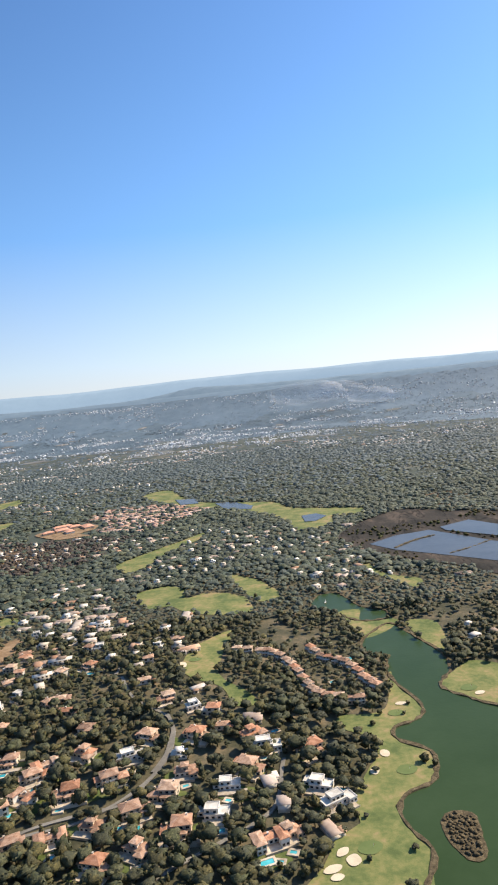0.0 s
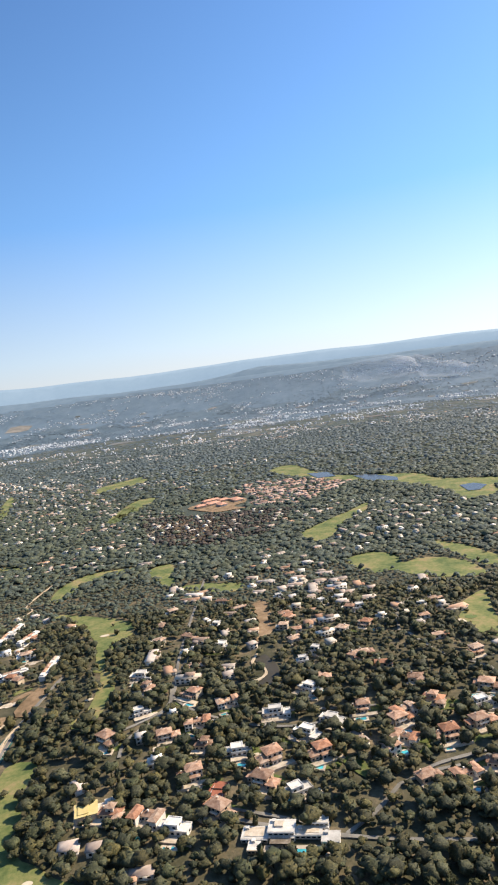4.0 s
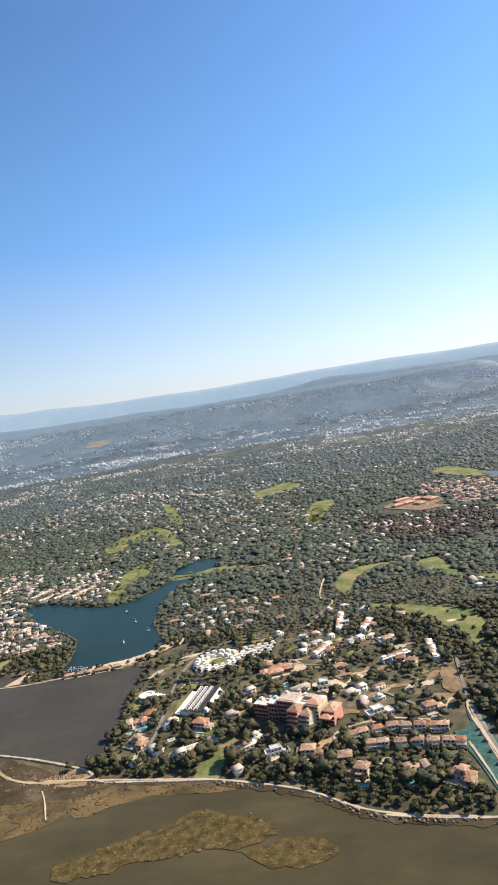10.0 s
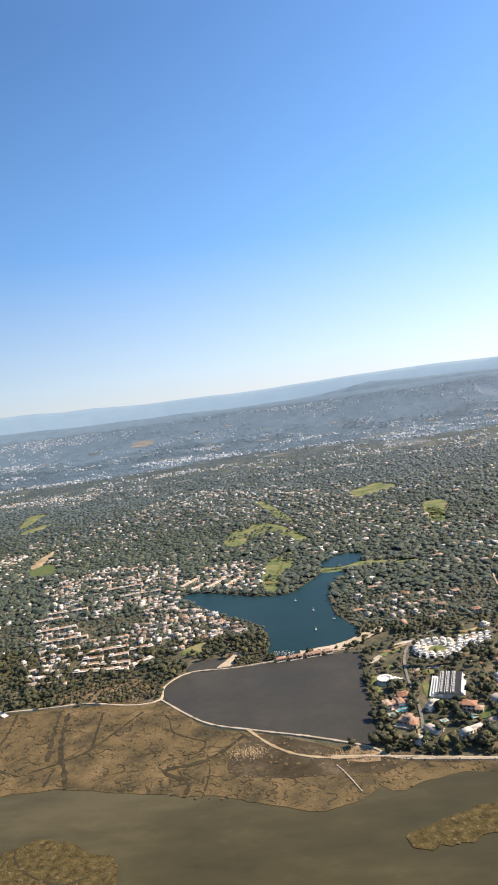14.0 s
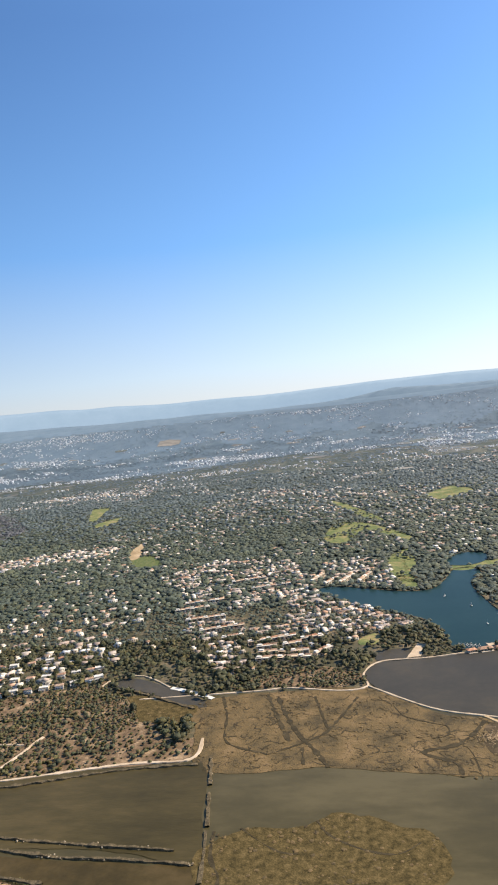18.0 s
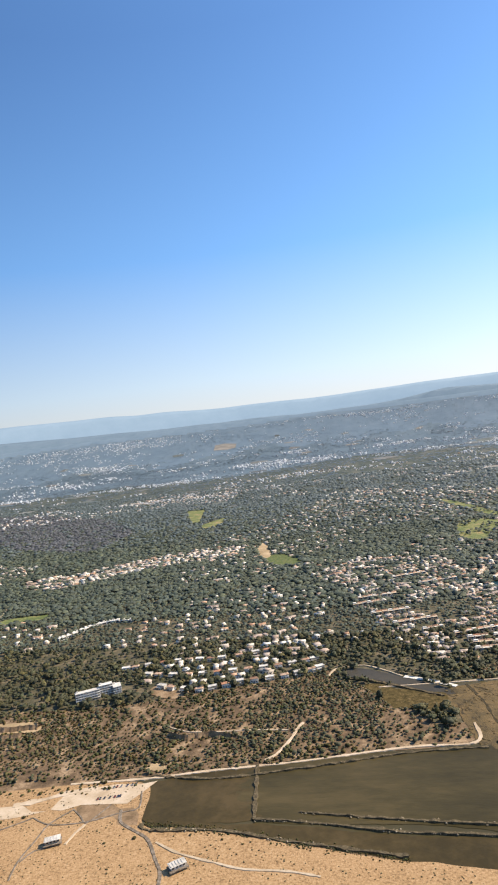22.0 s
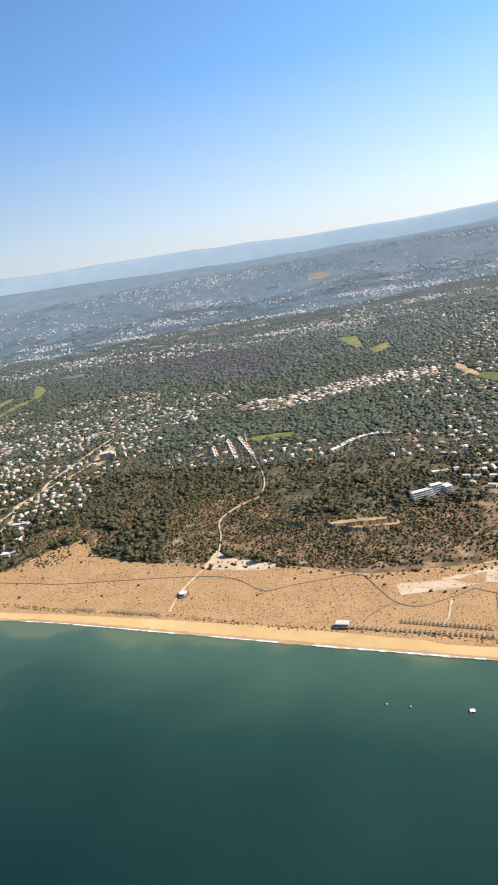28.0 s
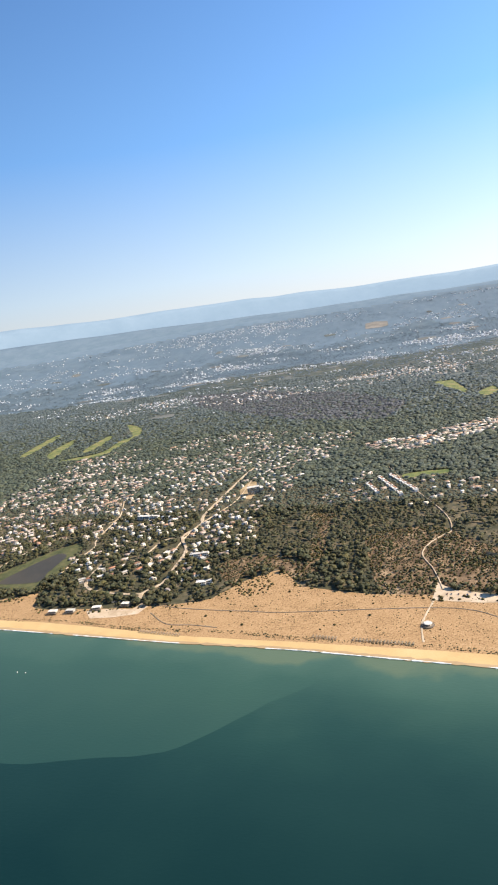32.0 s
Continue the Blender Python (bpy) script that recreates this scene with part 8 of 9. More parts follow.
    x, y, r = grid_points(-1600, -650, 112, 262, 2.2, 56)
    on = inside(spline(shore + upper, True, 8.0), x, y) & (y > np.interp(x, [p[0] for p in shore], [p[1] for p in shore]) + 15)
    keep = on & (r.random(len(x)) < 0.95 * noise2(x, y, 12, 57) ** 1.2) & ~blocked(x, y, SCRUB)
    plant("dune_tufts", "small dry tufts of grass on the dunes", "grass", x[keep], y[keep], r, SHRUBS[:2], "grass", 0.16, 0.5, lift=0.3)
    fringe = y > np.interp(x, [p[0] for p in upper[::-1]], [p[1] for p in upper[::-1]]) - 13 * noise2(x, y, 20, 59)
    keep = on & (r.random(len(x)) < np.where(inside(DUNE_THICKET, x, y), 0.6, np.where(fringe & (x < -900), 0.3, 0.012))) & (y > 150)
    plant("dune_bushes", "scattered dark bushes on the dunes", "shrubs", x[keep], y[keep], r, SHRUBS, "shrub", 0.5, 1.3, lift=0.3)
    # trees standing on the fairways' edges
    x, y, r = grid_points(-280, 60, 150, 480, 9.0, 58)
    fw = np.zeros(len(x), bool)
    for nm, (kd, pts) in POLY.items():
        if kd == "fairway":
            fw |= inside(spline(pts, True, 6.0), x, y)
    keep = fw & (r.random(len(x)) < 0.12)
    plant("fairway_trees", "single round trees on the fairways", "trees", x[keep], y[keep], r, NEAR_TREES[:5], "leaf", 0.7, 1.2)


woods()


def fairway_woods():
    """Clumps of trees that break up the far fairways."""
    x, y, r = grid_points(-950, 200, 480, 980, 7.0, 61)
    fw = np.zeros(len(x), bool)
    for nm, (kd, pts) in POLY.items():
        if kd == "fairway" and pts[0][1] > 470:
            fw |= inside(spline(pts, True, 6.0), x, y)
    keep = fw & (noise2(x, y, 16, 62) > 0.6) & (x < -400)
    plant("fairway_clumps", "clumps of trees between the far fairways", "trees", x[keep], y[keep], r, MID_TREES, "inlandleaf", 1.0, 2.0)


fairway_woods()


def flat_bushes():
    """Low bushes on the dark flat round the salt ponds."""
    flat = POLY["marsh_e"][1]
    x, y, r = grid_points(-150, 500, 500, 900, 6.5, 65)
    keep = inside(spline(flat, True, 6.0), x, y) & (noise2(x, y, 22, 66) > 0.52)
    for nm in ("salt_1", "salt_2"):
        p = np.array(POLY[nm][1], float)
        keep &= ~inside(p.mean(0) + (p - p.mean(0)) * 1.06, x, y)
    plant("salt_flat_bushes", "low dark bushes on the flat round the salt ponds", "shrubs", x[keep], y[keep], r, SHRUBS, "shrub", 0.9, 2.2, lift=0.5)


flat_bushes()


def dune_border():
    """Dark bushes along the edge between dune and salt pans."""
    line = spline(DUNE_BORDER, False, 0.5)
    r = np.random.default_rng(63)
    p = np.repeat(line, 3, 0) + r.normal(size=(len(line) * 3, 2)) * (0.9, 1.6)
    keep = noise2(p[:, 0], p[:, 1], 7, 64) > 0.38
    plant("border_bushes", "ragged dark bushes between the dune and the pans", "shrubs", p[keep, 0], p[keep, 1], r, SHRUBS, "shrub", 0.2, 0.6, lift=0.3)


dune_border()


def marsh_detail():
    """Winding wet gullies and low tussocks on the salt marsh."""
    r = np.random.default_rng(71)
    beds = [spline(pts, True, 5.0) for kd, pts in POLY.values() if kd in ("marsh", "lowmarsh")]
    vs, fs, at = [], [], 0
    for bed in beds[:1]:
        lo, hi = bed.min(0), bed.max(0)
        for k in range(int((hi - lo).prod() / 95)):
            p, a = r.uniform(lo, hi), r.uniform(0, 6.28)
            w0, walk_ = r.uniform(0.2, 0.55), []
            for i in range(int(r.integers(7, 26))):
                walk_.append(p)
                a += r.normal(0, 0.55)
                p = p + np.array([math.cos(a), 0.8 * math.sin(a)]) * 0.75
            line = np.array(walk_)
            line = line[inside(bed, line[:, 0], line[:, 1])]
            if len(line) < 5 or np.linalg.norm(np.diff(line, axis=0), axis=1).max() > 1.2:
                continue
            t = np.gradient(line, axis=0)
            nrm = np.stack([-t[:, 1], t[:, 0]], 1) / (np.linalg.norm(t, axis=1)[:, None] + 1e-6)
            n = len(line)
            w = (w0 * np.sin(np.linspace(0.25, 2.9, n)) * r.uniform(0.7, 1.3, n))[:, None]
            z = ground(line[:, 0], line[:, 1]) + 0.385
            vs += [np.c_[line - nrm * w, z], np.c_[line + nrm * w, z]]
            j = np.arange(n - 1) + at
            fs += [np.stack([j, j + n, j + 1], 1), np.stack([j + 1, j + n, j + 1 + n], 1)]
            at += 2 * n
    big("marsh_gullies", np.concatenate(vs), np.concatenate(fs), "creekbed", "thin winding gullies of dark mud in the salt marsh", "gullies", smooth=False)
    x, y, r = grid_points(-790, -345, 145, 355, 2.6, 72)
    keep = np.zeros(len(x), bool)
    for bed in beds:
        keep |= inside(bed, x, y)
    keep &= r.random(len(x)) < 0.5 * noise2(x, y, 14, 73) ** 1.3
    plant("marsh_tussocks", "low olive-brown tussocks on the salt marsh", "marsh plants", x[keep], y[keep], r, LOW_TREES, "marsh", 0.25, 0.7, lift=0.36)


marsh_detail()


# ---- small things ----
def beach_bar(x, y, turn, label, w=7.0, d=3.4):
    top = empty("beach_bar", label, "beach bar")
    part("deck", box(-w / 2 - 1, w / 2 + 1, -d / 2 - 1.6, d / 2 + 0.8, 0.9, 1.1), "wooden", top, "timber deck on stilts")
    for i in range(5):
        for yy in (-d / 2 - 1.2, d / 2 + 0.4):
            part("post", tube(0.12, 0.12, -0.6, 0.9, 6, -w / 2 - 0.6 + i * (w + 1.2) / 4, yy), "wooden", top)
    body = part("wall", box(-w / 2, w / 2, -d / 2, d / 2, 1.1, 2.5), "wall", top)
    for i in range(4):
        part("window", box(-w / 2 + 0.5 + i * w / 4, -w / 2 + 1.5 + i * w / 4, -d / 2 - 0.04, -d / 2 + 0.02, 1.5, 2.2), "glass", body)
    part("roof", join(box(-w / 2 - 0.5, w / 2 + 0.5, -d / 2 - 0.5, d / 2 + 0.5, 2.5, 2.65), *[box(-w / 2 + i * w / 5, -w / 2 + i * w / 5 + 0.5, -d / 2, d / 2, 2.65, 2.85) for i in range(5)]), "flat", top, "pale flat roof with ventilators")
    part("railing", join(box(-w / 2 - 1, w / 2 + 1, -d / 2 - 1.6, -d / 2 - 1.55, 1.5, 1.6), *[box(-w / 2 - 1 + i * (w + 2) / 8, -w / 2 - 0.93 + i * (w + 2) / 8, -d / 2 - 1.6, -d / 2 - 1.55, 1.1, 1.5) for i in range(9)]), "wooden", top)
    top.matrix_world = spot(x, y, turn, 0.4)


for row in ((-839, 134, 38, "pale beach bar on stilts beside the boardwalk"), (-910, 151, 25, "dark beach bar on stilts in the dunes"), (-1006, 130, 0, "small beach bar by the parasols"),
            (-1412, 180, 5, "beach restaurant at the end of the road"), (-1390, 186, 10, "beach restaurant with a pale roof"), (-1366, 193, 0, "beach restaurant beside the car park"), (-1428, 178, 5, "beach restaurant with a timber deck")):
    beach_bar(*row)


def round_bar(x, y):
    top = empty("beach_bar", "round beach bar with a ring deck on the open dunes", "beach bar")
    part("deck", tube(4.4, 4.4, 0.5, 0.75, 20), "wooden", top, "round timber deck")
    for i in range(10):
        a = 2 * math.pi * i / 10
        part("post", tube(0.12, 0.12, -0.5, 1.6, 6, 4.1 * math.cos(a), 4.1 * math.sin(a)), "wooden", top)
    part("wall", tube(2.2, 2.2, 0.75, 2.2, 16), "wall", top)
    part("window", box(-1.4, 1.4, -2.3, -1.9, 1.2, 1.9), "glass", top)
    part("roof", tube(3.0, 2.6, 2.2, 2.5, 18), "flat", top, "pale round roof")
    part("railing", join(*[box(4.2 * math.cos(a) - 0.5, 4.2 * math.cos(a) + 0.5, 4.2 * math.sin(a) - 0.05, 4.2 * math.sin(a) + 0.05, 1.5, 1.6) for a in np.arange(0, 6.28, 0.35)]), "wooden", top)
    top.matrix_world = spot(x, y, 0, 0.4)


round_bar(-1122, 168)


def parasol():
    top = empty("parasol", "thatched beach parasol on the sand", "parasol", "parasols on the beach")
    part("pole", tube(0.05, 0.05, -0.2, 0.95, 5), "wooden", top)
    part("canopy", tube(0.75, 0.06, 0.85, 1.25, 8), "canvas", top, "straw-coloured canopy")
    part("lounger", join(box(-0.5, -0.2, -0.9, 0.4, 0.12, 0.2), box(0.2, 0.5, -0.9, 0.4, 0.12, 0.2), box(-0.5, -0.42, -0.8, 0.3, -0.2, 0.12), box(0.42, 0.5, -0.8, 0.3, -0.2, 0.12)), "wooden", top)
    return top


shade = Placer(parasol())
for x0, y0, x1, y1, n, rows in ((-1168, 146, -1129, 142, 18, 2), (-1002, 128, -925, 119, 30, 2), (-973, 134, -926, 127, 22, 2), (-1330, 150, -1296, 146, 14, 2), (-1196, 149, -1180, 147, 8, 2)):
    for k in range(rows):
        for i in range(n):
            q = i / (n - 1)
            shade.put(x0 + (x1 - x0) * q, y0 + (y1 - y0) * q + 1.9 * k, 0, lift=0.5)


def car():
    top = empty("car", "small parked car on the gravel", "car", "cars in the car park")
    part("body", join(box(-0.42, 0.42, -0.95, 0.95, 0.12, 0.42), prism([(-0.38, -0.45), (0.38, -0.45), (0.38, 0.7), (-0.38, 0.7)], 0.42, 0.46)), "carpaint", top)
    part("cabin", ([(-0.38, -0.45, 0.42), (0.38, -0.45, 0.42), (0.38, 0.75, 0.42), (-0.38, 0.75, 0.42), (-0.3, -0.2, 0.68), (0.3, -0.2, 0.68), (0.3, 0.5, 0.68), (-0.3, 0.5, 0.68)], [(4, 5, 6, 7), (0, 1, 5, 4), (1, 2, 6, 5), (2, 3, 7, 6), (3, 0, 4, 7)]), "glass", top, "dark car windows")
    for x in (-0.42, 0.36):
        for y in (-0.6, 0.6):
            v, f = tube(0.15, 0.15, 0, 0.07, 8)
            part("wheel", ([(x + p[2], y + p[0], 0.15 + p[1]) for p in v], f), "rubber", top)
    return top


cars = Placer(car())
for x0, y0, x1, y1, n in ((-903, 188, -888, 191, 7), (-898, 199, -884, 202, 6), (-1112, 214, -1085, 212, 6), (-1383, 198, -1366, 203, 8), (-278, 214, -282, 262, 7), (-440, 330, -444, 352, 5), (-428, 290, -424, 286, 3)):
    for i in range(n):
        q = (i + 0.35 * math.sin(i * 5.1)) / n
        cars.put(x0 + (x1 - x0) * q, y0 + (y1 - y0) * q, 8 * math.sin(i * 3.3) + (80 if abs(x1 - x0) < 8 else 0), lift=0.62)


def jetty():
    top = empty("jetty", "long straight timber footbridge across the lagoon", "footbridge")
    a, b, up = Vector((-270.0, 193.0)), Vector((-330.0, 101.0)), 1.6
    n = 44
    d = (b - a).normalized()
    s = Vector((-d.y, d.x)) * 0.75
    def strip(o0, o1, z0, z1):
        p = [a + o0, b + o0, b + o1, a + o1]
        return prism([(q.x, q.y) for q in p], z0, z1)
    part("deck", strip(-s, s, up + 1.3, up + 1.5), "wooden", top)
    for k in (-1, 1):
        part("handrail", strip(s * k, s * k * 1.08, up + 1.95, up + 2.05), "wooden", top)
    for i in range(n + 1):
        p = a + (b - a) * i / n
        for k in (-0.95, 0.95):
            part("post", tube(0.13, 0.13, -1.0, up + 2.0, 5, p.x + s.x * k, p.y + s.y * k), "wooden", top)


jetty()


def lakes_life():
    for i, (x, y) in enumerate(((-507, 424), (-512, 470), (-494, 445), (-530, 500), (36, 440))):
        top = empty("sailing_boat", "small white sailing boat on the lake", "boat", "boats on the lake")
        part("hull", ([(-0.5, -1.2, 0.45), (0.5, -1.2, 0.45), (0.5, 0.6, 0.45), (0, 1.5, 0.5), (-0.5, 0.6, 0.45), (-0.3, -1.1, -0.1), (0.3, -1.1, -0.1), (0.3, 0.5, -0.1), (0, 1.1, -0.1), (-0.3, 0.5, -0.1)], [(0, 1, 2, 3, 4), (5, 6, 1, 0), (6, 7, 2, 1), (7, 8, 3, 2), (8, 9, 4, 3), (9, 5, 0, 4)]), "white", top)
        part("mast", tube(0.04, 0.03, 0.4, 3.2, 5), "metal", top)
        part("sail", ([(0.02, 0, 0.7), (0.02, -1.1, 0.8), (0.02, 0, 3.1), (-0.02, 0, 0.7), (-0.02, -1.1, 0.8), (-0.02, 0, 3.1)], [(0, 1, 2), (3, 5, 4), (0, 3, 4, 1), (1, 4, 5, 2)]), "white", top)
        top.matrix_world = spot(x, y, 40 * i, 0.3)
    boat = None
    for i in range(16):
        top = empty("pedal_boat", "white pedal boat moored at the lake landing", "boat", "pedal boats at the landing")
        part("float", join(box(-0.55, -0.2, -0.9, 0.9, 0.0, 0.3), box(0.2, 0.55, -0.9, 0.9, 0.0, 0.3)), "white", top)
        part("seat", join(box(-0.4, 0.4, -0.4, 0.2, 0.3, 0.5), box(-0.4, 0.4, -0.5, -0.4, 0.3, 0.8)), "turf", top)
        top.matrix_world = spot(-534 + (i % 6) * 2.6, 380 + (i // 6) * 3.0, 15 * i, 0.3)
    for i, (x, y, w, d) in enumerate(((-518, 372, 9, 4), (-506, 375, 10, 4.5), (-496, 378, 6, 4), (-528, 370, 6, 3.5))):
        top = empty("lake_restaurant", "low pavilion with a tiled roof on the causeway", "restaurant")
        part("wall", box(-w / 2, w / 2, -d / 2, d / 2, -0.4, 1.5), "wall", top)
        for k in range(4):
            part("window", box(-w / 2 + w * (k + 0.2) / 4, -w / 2 + w * (k + 0.8) / 4, -d / 2 - 0.05, -d / 2 + 0.02, 0.3, 1.1), "glass", top)
        part("roof", hip(-w / 2, w / 2, -d / 2, d / 2, 1.5, 1.0, 0.5), "roof", top, "terracotta roof")
        part("terrace", box(-w / 2, w / 2, -d / 2 - 2, -d / 2 - 0.06, -0.4, 0.2), "terrace", top)
        top.matrix_world = spot(x, y, 15, 0.5)
    raft = empty("bathing_raft", "white floating raft off the beach", "raft")
    part("deck", box(-1.2, 1.2, -1.0, 1.0, 0.25, 0.5), "white", raft)
    for k in (-0.8, 0.8):
        part("float", box(k - 0.25, k + 0.25, -0.95, 0.95, -0.1, 0.25), "metal", raft)
    raft.matrix_world = spot(-937, 61, 10, 0.35)
    for x, y in ((-975, 63), (-964, 62), (-1395, 90), (-1388, 90), (-1455, 98), (-925, 40)):
        top = empty("buoy", "small white marker buoy on the sea", "buoy", "marker buoys off the beach")
        part("float", tube(0.3, 0.42, -0.1, 0.3, 8), "white", top)
        part("cap", tube(0.42, 0.08, 0.3, 0.75, 8), "white", top)
        top.matrix_world = spot(x, y, 0, 0.35)


lakes_life()


def golf():
    for x, y, a, b, t in ((11, 192, 3.2, 1.7, 20), (15, 199, 2.6, 1.5, 40), (18, 195, 2.8, 2.3, 70), (12, 188.5, 2.2, 1.5, 10), (39, 252, 2.0, 2.6, 10), (33, 241, 1.8, 2.8, -10), (54, 291, 2.6, 1.6, 0), (91, 294, 2.6, 1.6, 20), (-51, 349, 1.8, 4, 20), (-206, 172, 2.4, 1.4, 0), (-212, 160, 3.4, 1.6, -20), (-233, 178, 2.0, 1.4, 0), (-270, 391, 3.2, 2.0, 0), (-251, 300, 2.2, 1.6, 0), (-246, 286, 2.0, 1.2, 0), (-196, 169, 1.5, 1.0, 10), (-200, 180, 2.6, 1.6, 15), (47, 322, 1.6, 1.2, 0), (-244, 372, 3, 1.6, 10)):
        ring = [(x + a * math.cos(k) * math.cos(radians(t)) - b * math.sin(k) * math.sin(radians(t)) + 0.2 * math.sin(3 * k), y + a * math.cos(k) * math.sin(radians(t)) + b * math.sin(k) * math.cos(radians(t))) for k in np.linspace(0, 2 * math.pi, 9)[:-1]]
        sheet("bunker", ring, "bunker", 0.5, "pale sand bunker on the golf course", "bunker", 0.08, 0.8, 1.2)
    for x, y, a in ((50, 283, 3.6), (45, 240, 4), (24, 200, 4), (-238, 172, 3.6), (-205, 166, 3.2), (-258, 400, 4.5), (-45, 355, 3.5), (88, 300, 4)):
        ring = [(x + a * (1 + 0.12 * math.sin(2 * k)) * math.cos(k), y + a * 0.8 * math.sin(k)) for k in np.linspace(0, 2 * math.pi, 13)[:-1]]
        sheet("putting_green", ring, "green", 0.42, "smooth bright green putting surface", "putting green", 0.1, 1.2, 2.5)
        flag = empty("flagstick", "thin golf flagstick on the green", "flagstick")
        part("pole", tube(0.03, 0.03, -0.2, 1.1, 5), "white", flag)
        part("flag", box(0.03, 0.35, -0.01, 0.01, 0.85, 1.08), "clay", flag)
        flag.matrix_world = spot(x + 1, y, 0, 0.45)
    sheet("islet", [(49, 210), (54, 214), (61, 211), (60, 199), (58, 191), (52, 191), (49, 199)], "bank", 0.45, "dark overgrown islet in the green lake", "islet", 0.4, 1.5, 2.0)
    x, y, r = grid_points(48, 62, 190, 215, 1.3, 61)
    keep = inside([(50, 210), (54, 213), (60, 210), (59, 199), (57, 192), (53, 192), (50, 199)], x, y)
    plant("islet_reeds", "dark dead reeds covering the islet", "reeds", x[keep], y[keep], r, SHRUBS, "bank", 0.4, 0.9, lift=0.3)
    # court lines and fence
    court = empty("court_fence", "low green fence round the tennis court", "fence")
    ang = math.atan2(-2, 6)
    for k in range(14):
        q = k / 13
        for s in (-1, 1):
            part("post", tube(0.04, 0.04, -0.2, 1.2, 5, -4.6 + 9.2 * q, s * 5.8), "metal", court)
    for s in (-1, 1):
        part("rail", box(-4.6, 4.6, s * 5.8 - 0.03, s * 5.8 + 0.03, 1.1, 1.18), "metal", court)
        part("line", box(-2.6, 2.6, s * 4.2 - 0.06, s * 4.2 + 0.06, 0.12, 0.16), "line", court, "white court line")
        part("line", box(s * 2.6 - 0.06, s * 2.6 + 0.06, -4.2, 4.2, 0.12, 0.16), "line", court, "white court line")
    part("net", box(-3, 3, -0.03, 0.03, 0.1, 0.5), "metal", court, "dark net")
    court.matrix_world = spot(-174, 217.5, -12, 0.3)


golf()


def rubble():
    """Loose stones along the banks and the lagoon shore."""
    r = np.random.default_rng(71)
    xs, ys = [], []
    for name, pts in LINE.items():
        if name in ("bank_2", "bank_3", "bank_6", "path_1", "path_2", "bank_4"):
            line = spline(pts, False, 0.9)
            if name == "bank_2":
                line = np.repeat(line, 2, 0)
            off = -2.2 if name.startswith("path") else 0
            xs.append(line[:, 0] + r.normal(size=len(line)) * 0.6)
            ys.append(line[:, 1] + off + r.normal(size=len(line)) * 0.7)
    x, y = np.concatenate(xs), np.concatenate(ys)
    keep = r.random(len(x)) < 1.1 * noise2(x, y, 7, 72)
    x, y = x[keep], y[keep]
    plant("rubble", "pale stones and dark weed along the shore", "stones", x, y, r, SHRUBS, "stones", 0.2, 0.65, lift=0.45)
    x = np.r_[-533 + 6 * r.normal(size=500), -478 + 9 * r.normal(size=400)]
    y = np.r_[253 + 3.4 * r.normal(size=500), 246 + 2.4 * r.normal(size=400)]
    plant("shell_gravel", "pinkish heaps of shell gravel beside the marsh path", "gravel", x, y, r, SHRUBS, "sandy", 0.15, 0.4, lift=0.3)


rubble()


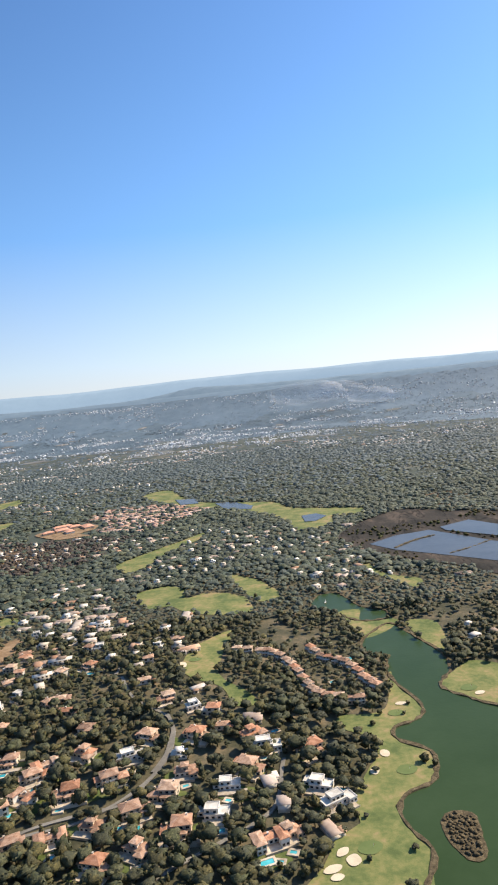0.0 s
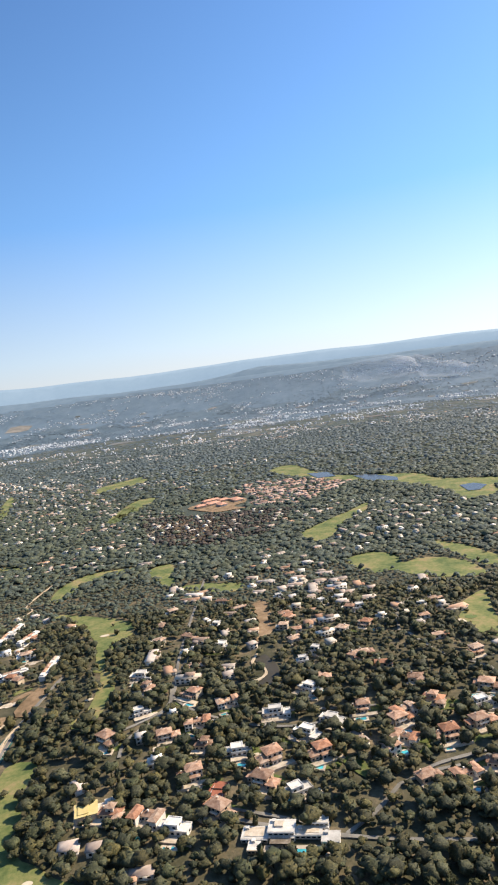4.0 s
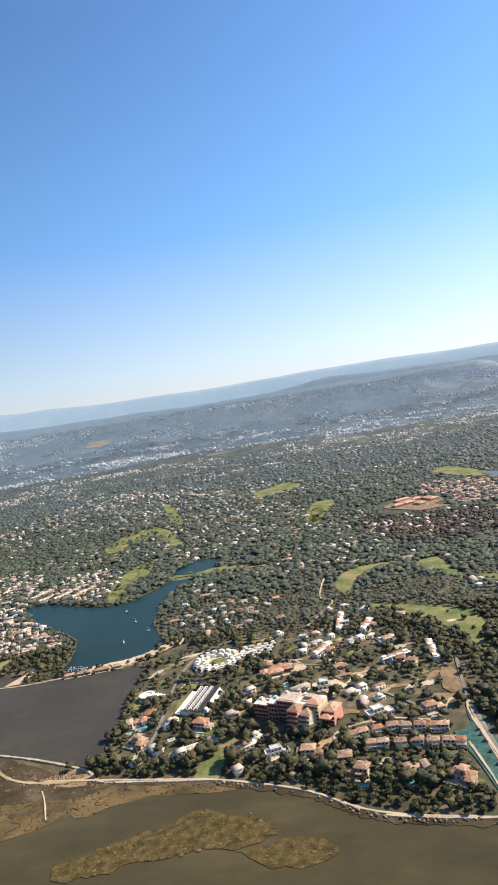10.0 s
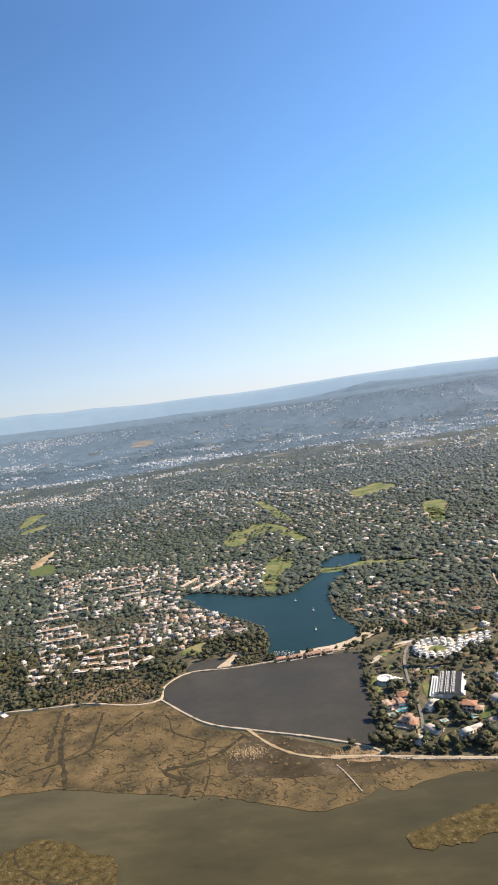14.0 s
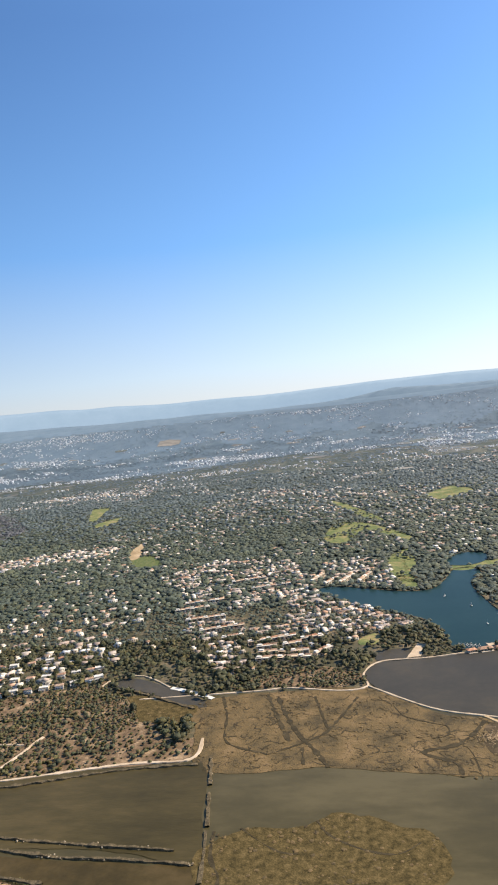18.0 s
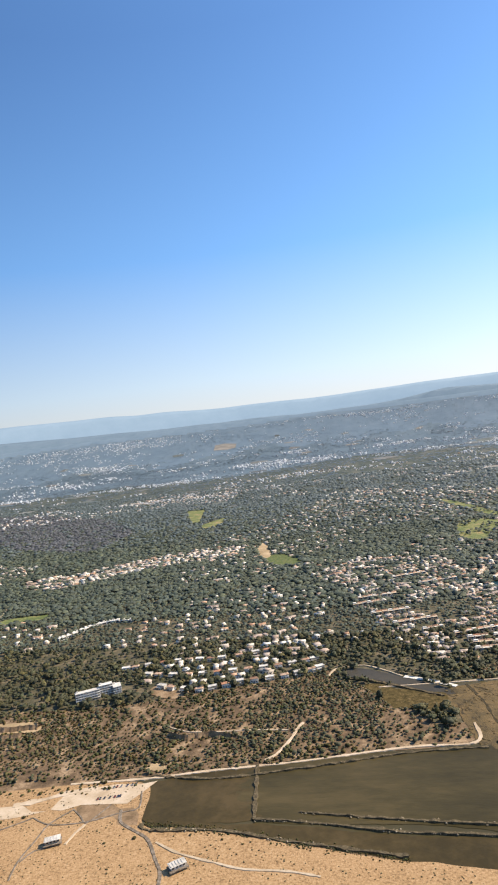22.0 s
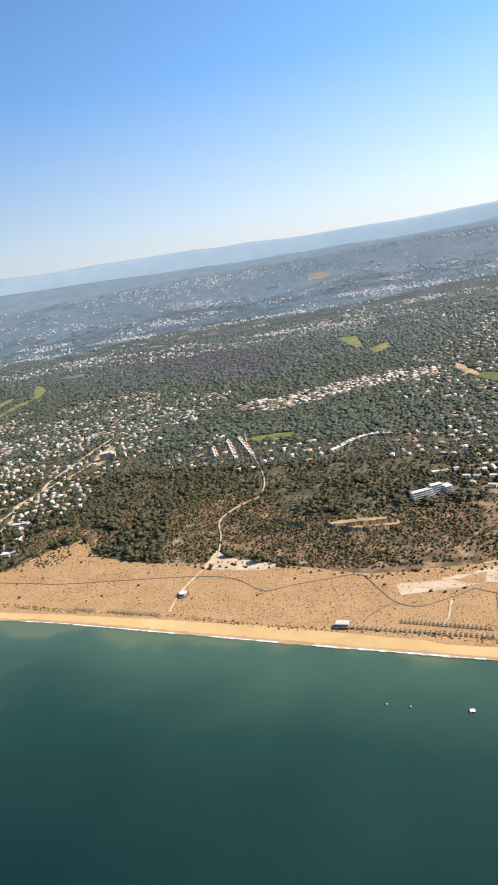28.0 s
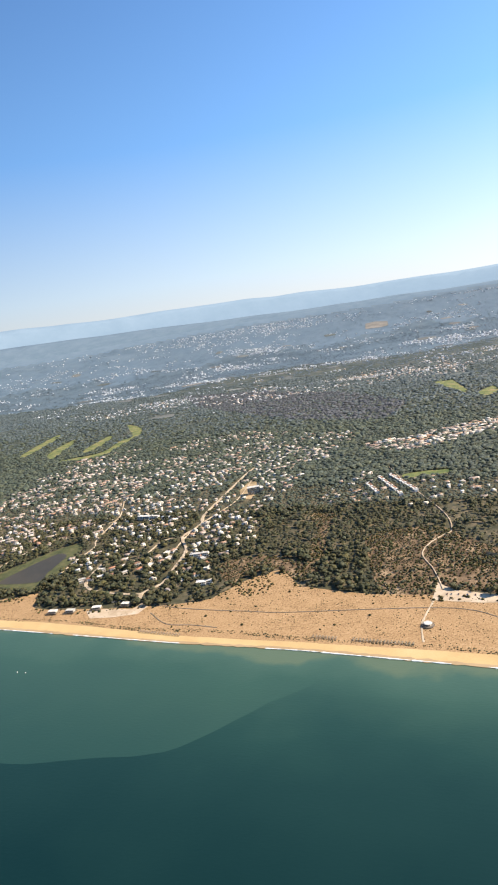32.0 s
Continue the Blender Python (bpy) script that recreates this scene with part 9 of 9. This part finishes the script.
def smoke():
    """Thin smoke of a field fire, drifting west over the plain."""
    m = bpy.data.materials.new("thin_smoke")
    m.use_nodes = True
    nt = m.node_tree
    nt.nodes.remove(nt.nodes["Principled BSDF"])
    clear, veil_, mix, n = nt.nodes.new("ShaderNodeBsdfTransparent"), nt.nodes.new("ShaderNodeBsdfDiffuse"), nt.nodes.new("ShaderNodeMixShader"), nt.nodes.new("ShaderNodeTexNoise")
    veil_.inputs[0].default_value = (0.85, 0.86, 0.9, 1)
    n.inputs["Scale"].default_value, n.inputs["Detail"].default_value = 0.009, 4.0
    co = nt.nodes.new("ShaderNodeTexCoord")
    amount = nt.nodes.new("ShaderNodeMapRange")
    nt.links.new(co.outputs["Object"], n.inputs["Vector"])
    nt.links.new(n.outputs[0], amount.inputs[0])
    amount.inputs[1].default_value, amount.inputs[2].default_value, amount.inputs[3].default_value, amount.inputs[4].default_value = 0.34, 0.72, 0.0, 0.17
    nt.links.new(amount.outputs[0], mix.inputs[0])
    nt.links.new(clear.outputs[0], mix.inputs[1])
    nt.links.new(veil_.outputs[0], mix.inputs[2])
    nt.links.new(mix.outputs[0], nt.nodes["Material Output"].inputs["Surface"])
    M["smoke"] = m
    r = np.random.default_rng(81)
    lumps = []
    for k in range(5):
        q = k / 4
        lumps.append((850 - 600 * q + r.normal() * 20, 3200 + r.normal() * 60, 10 + 90 * q ** 0.7 + r.normal() * 10, 18 + 70 * q ** 0.8))
    v, f = crown(lumps, 3, 82, 0.05, 0.75, 0.7)
    n = len(BALL[3][0])
    for k, (lx, *_) in enumerate(lumps):
        v[k * n:(k + 1) * n, 0] = lx + (v[k * n:(k + 1) * n, 0] - lx) * 2.0
    ob = add("smoke_plume", v, f, "smoke", smooth=True)
    tagged(ob, "thin white smoke drifting over the distant plain", "smoke", kind="stuff")


smoke()

cliff([(-1085, 281), (-1075, 276), (-1063, 270), (-1052, 267), (-1042, 271), (-1034, 265), (-1012, 268), (-986, 271)], "eroded orange-brown cliff face above the scrub")
cliff([(-1030, 262), (-1008, 256), (-992, 260)], "low eroded cliff in the scrub")
cliff([(-884, 255), (-872, 250), (-858, 254), (-842, 250)], "low orange cliff in the scrub")


def strand_grass():
    """The belt of marram between the bare beach and the dunes."""
    x, y, r = grid_points(-1520, -600, 112, 180, 1.5, 91)
    d = y - np.interp(x, [p[0] for p in shore], [p[1] for p in shore])
    keep = (np.abs(d - 17 - 2 * np.sin(x / 23)) < 2.4) & (r.random(len(x)) < 0.25 + 0.5 * noise2(x, y, 10, 92))
    plant("marram_belt", "belt of dry marram grass behind the beach", "grass", x[keep], y[keep], r, SHRUBS[:2], "grass", 0.3, 0.75, lift=0.35)


strand_grass()
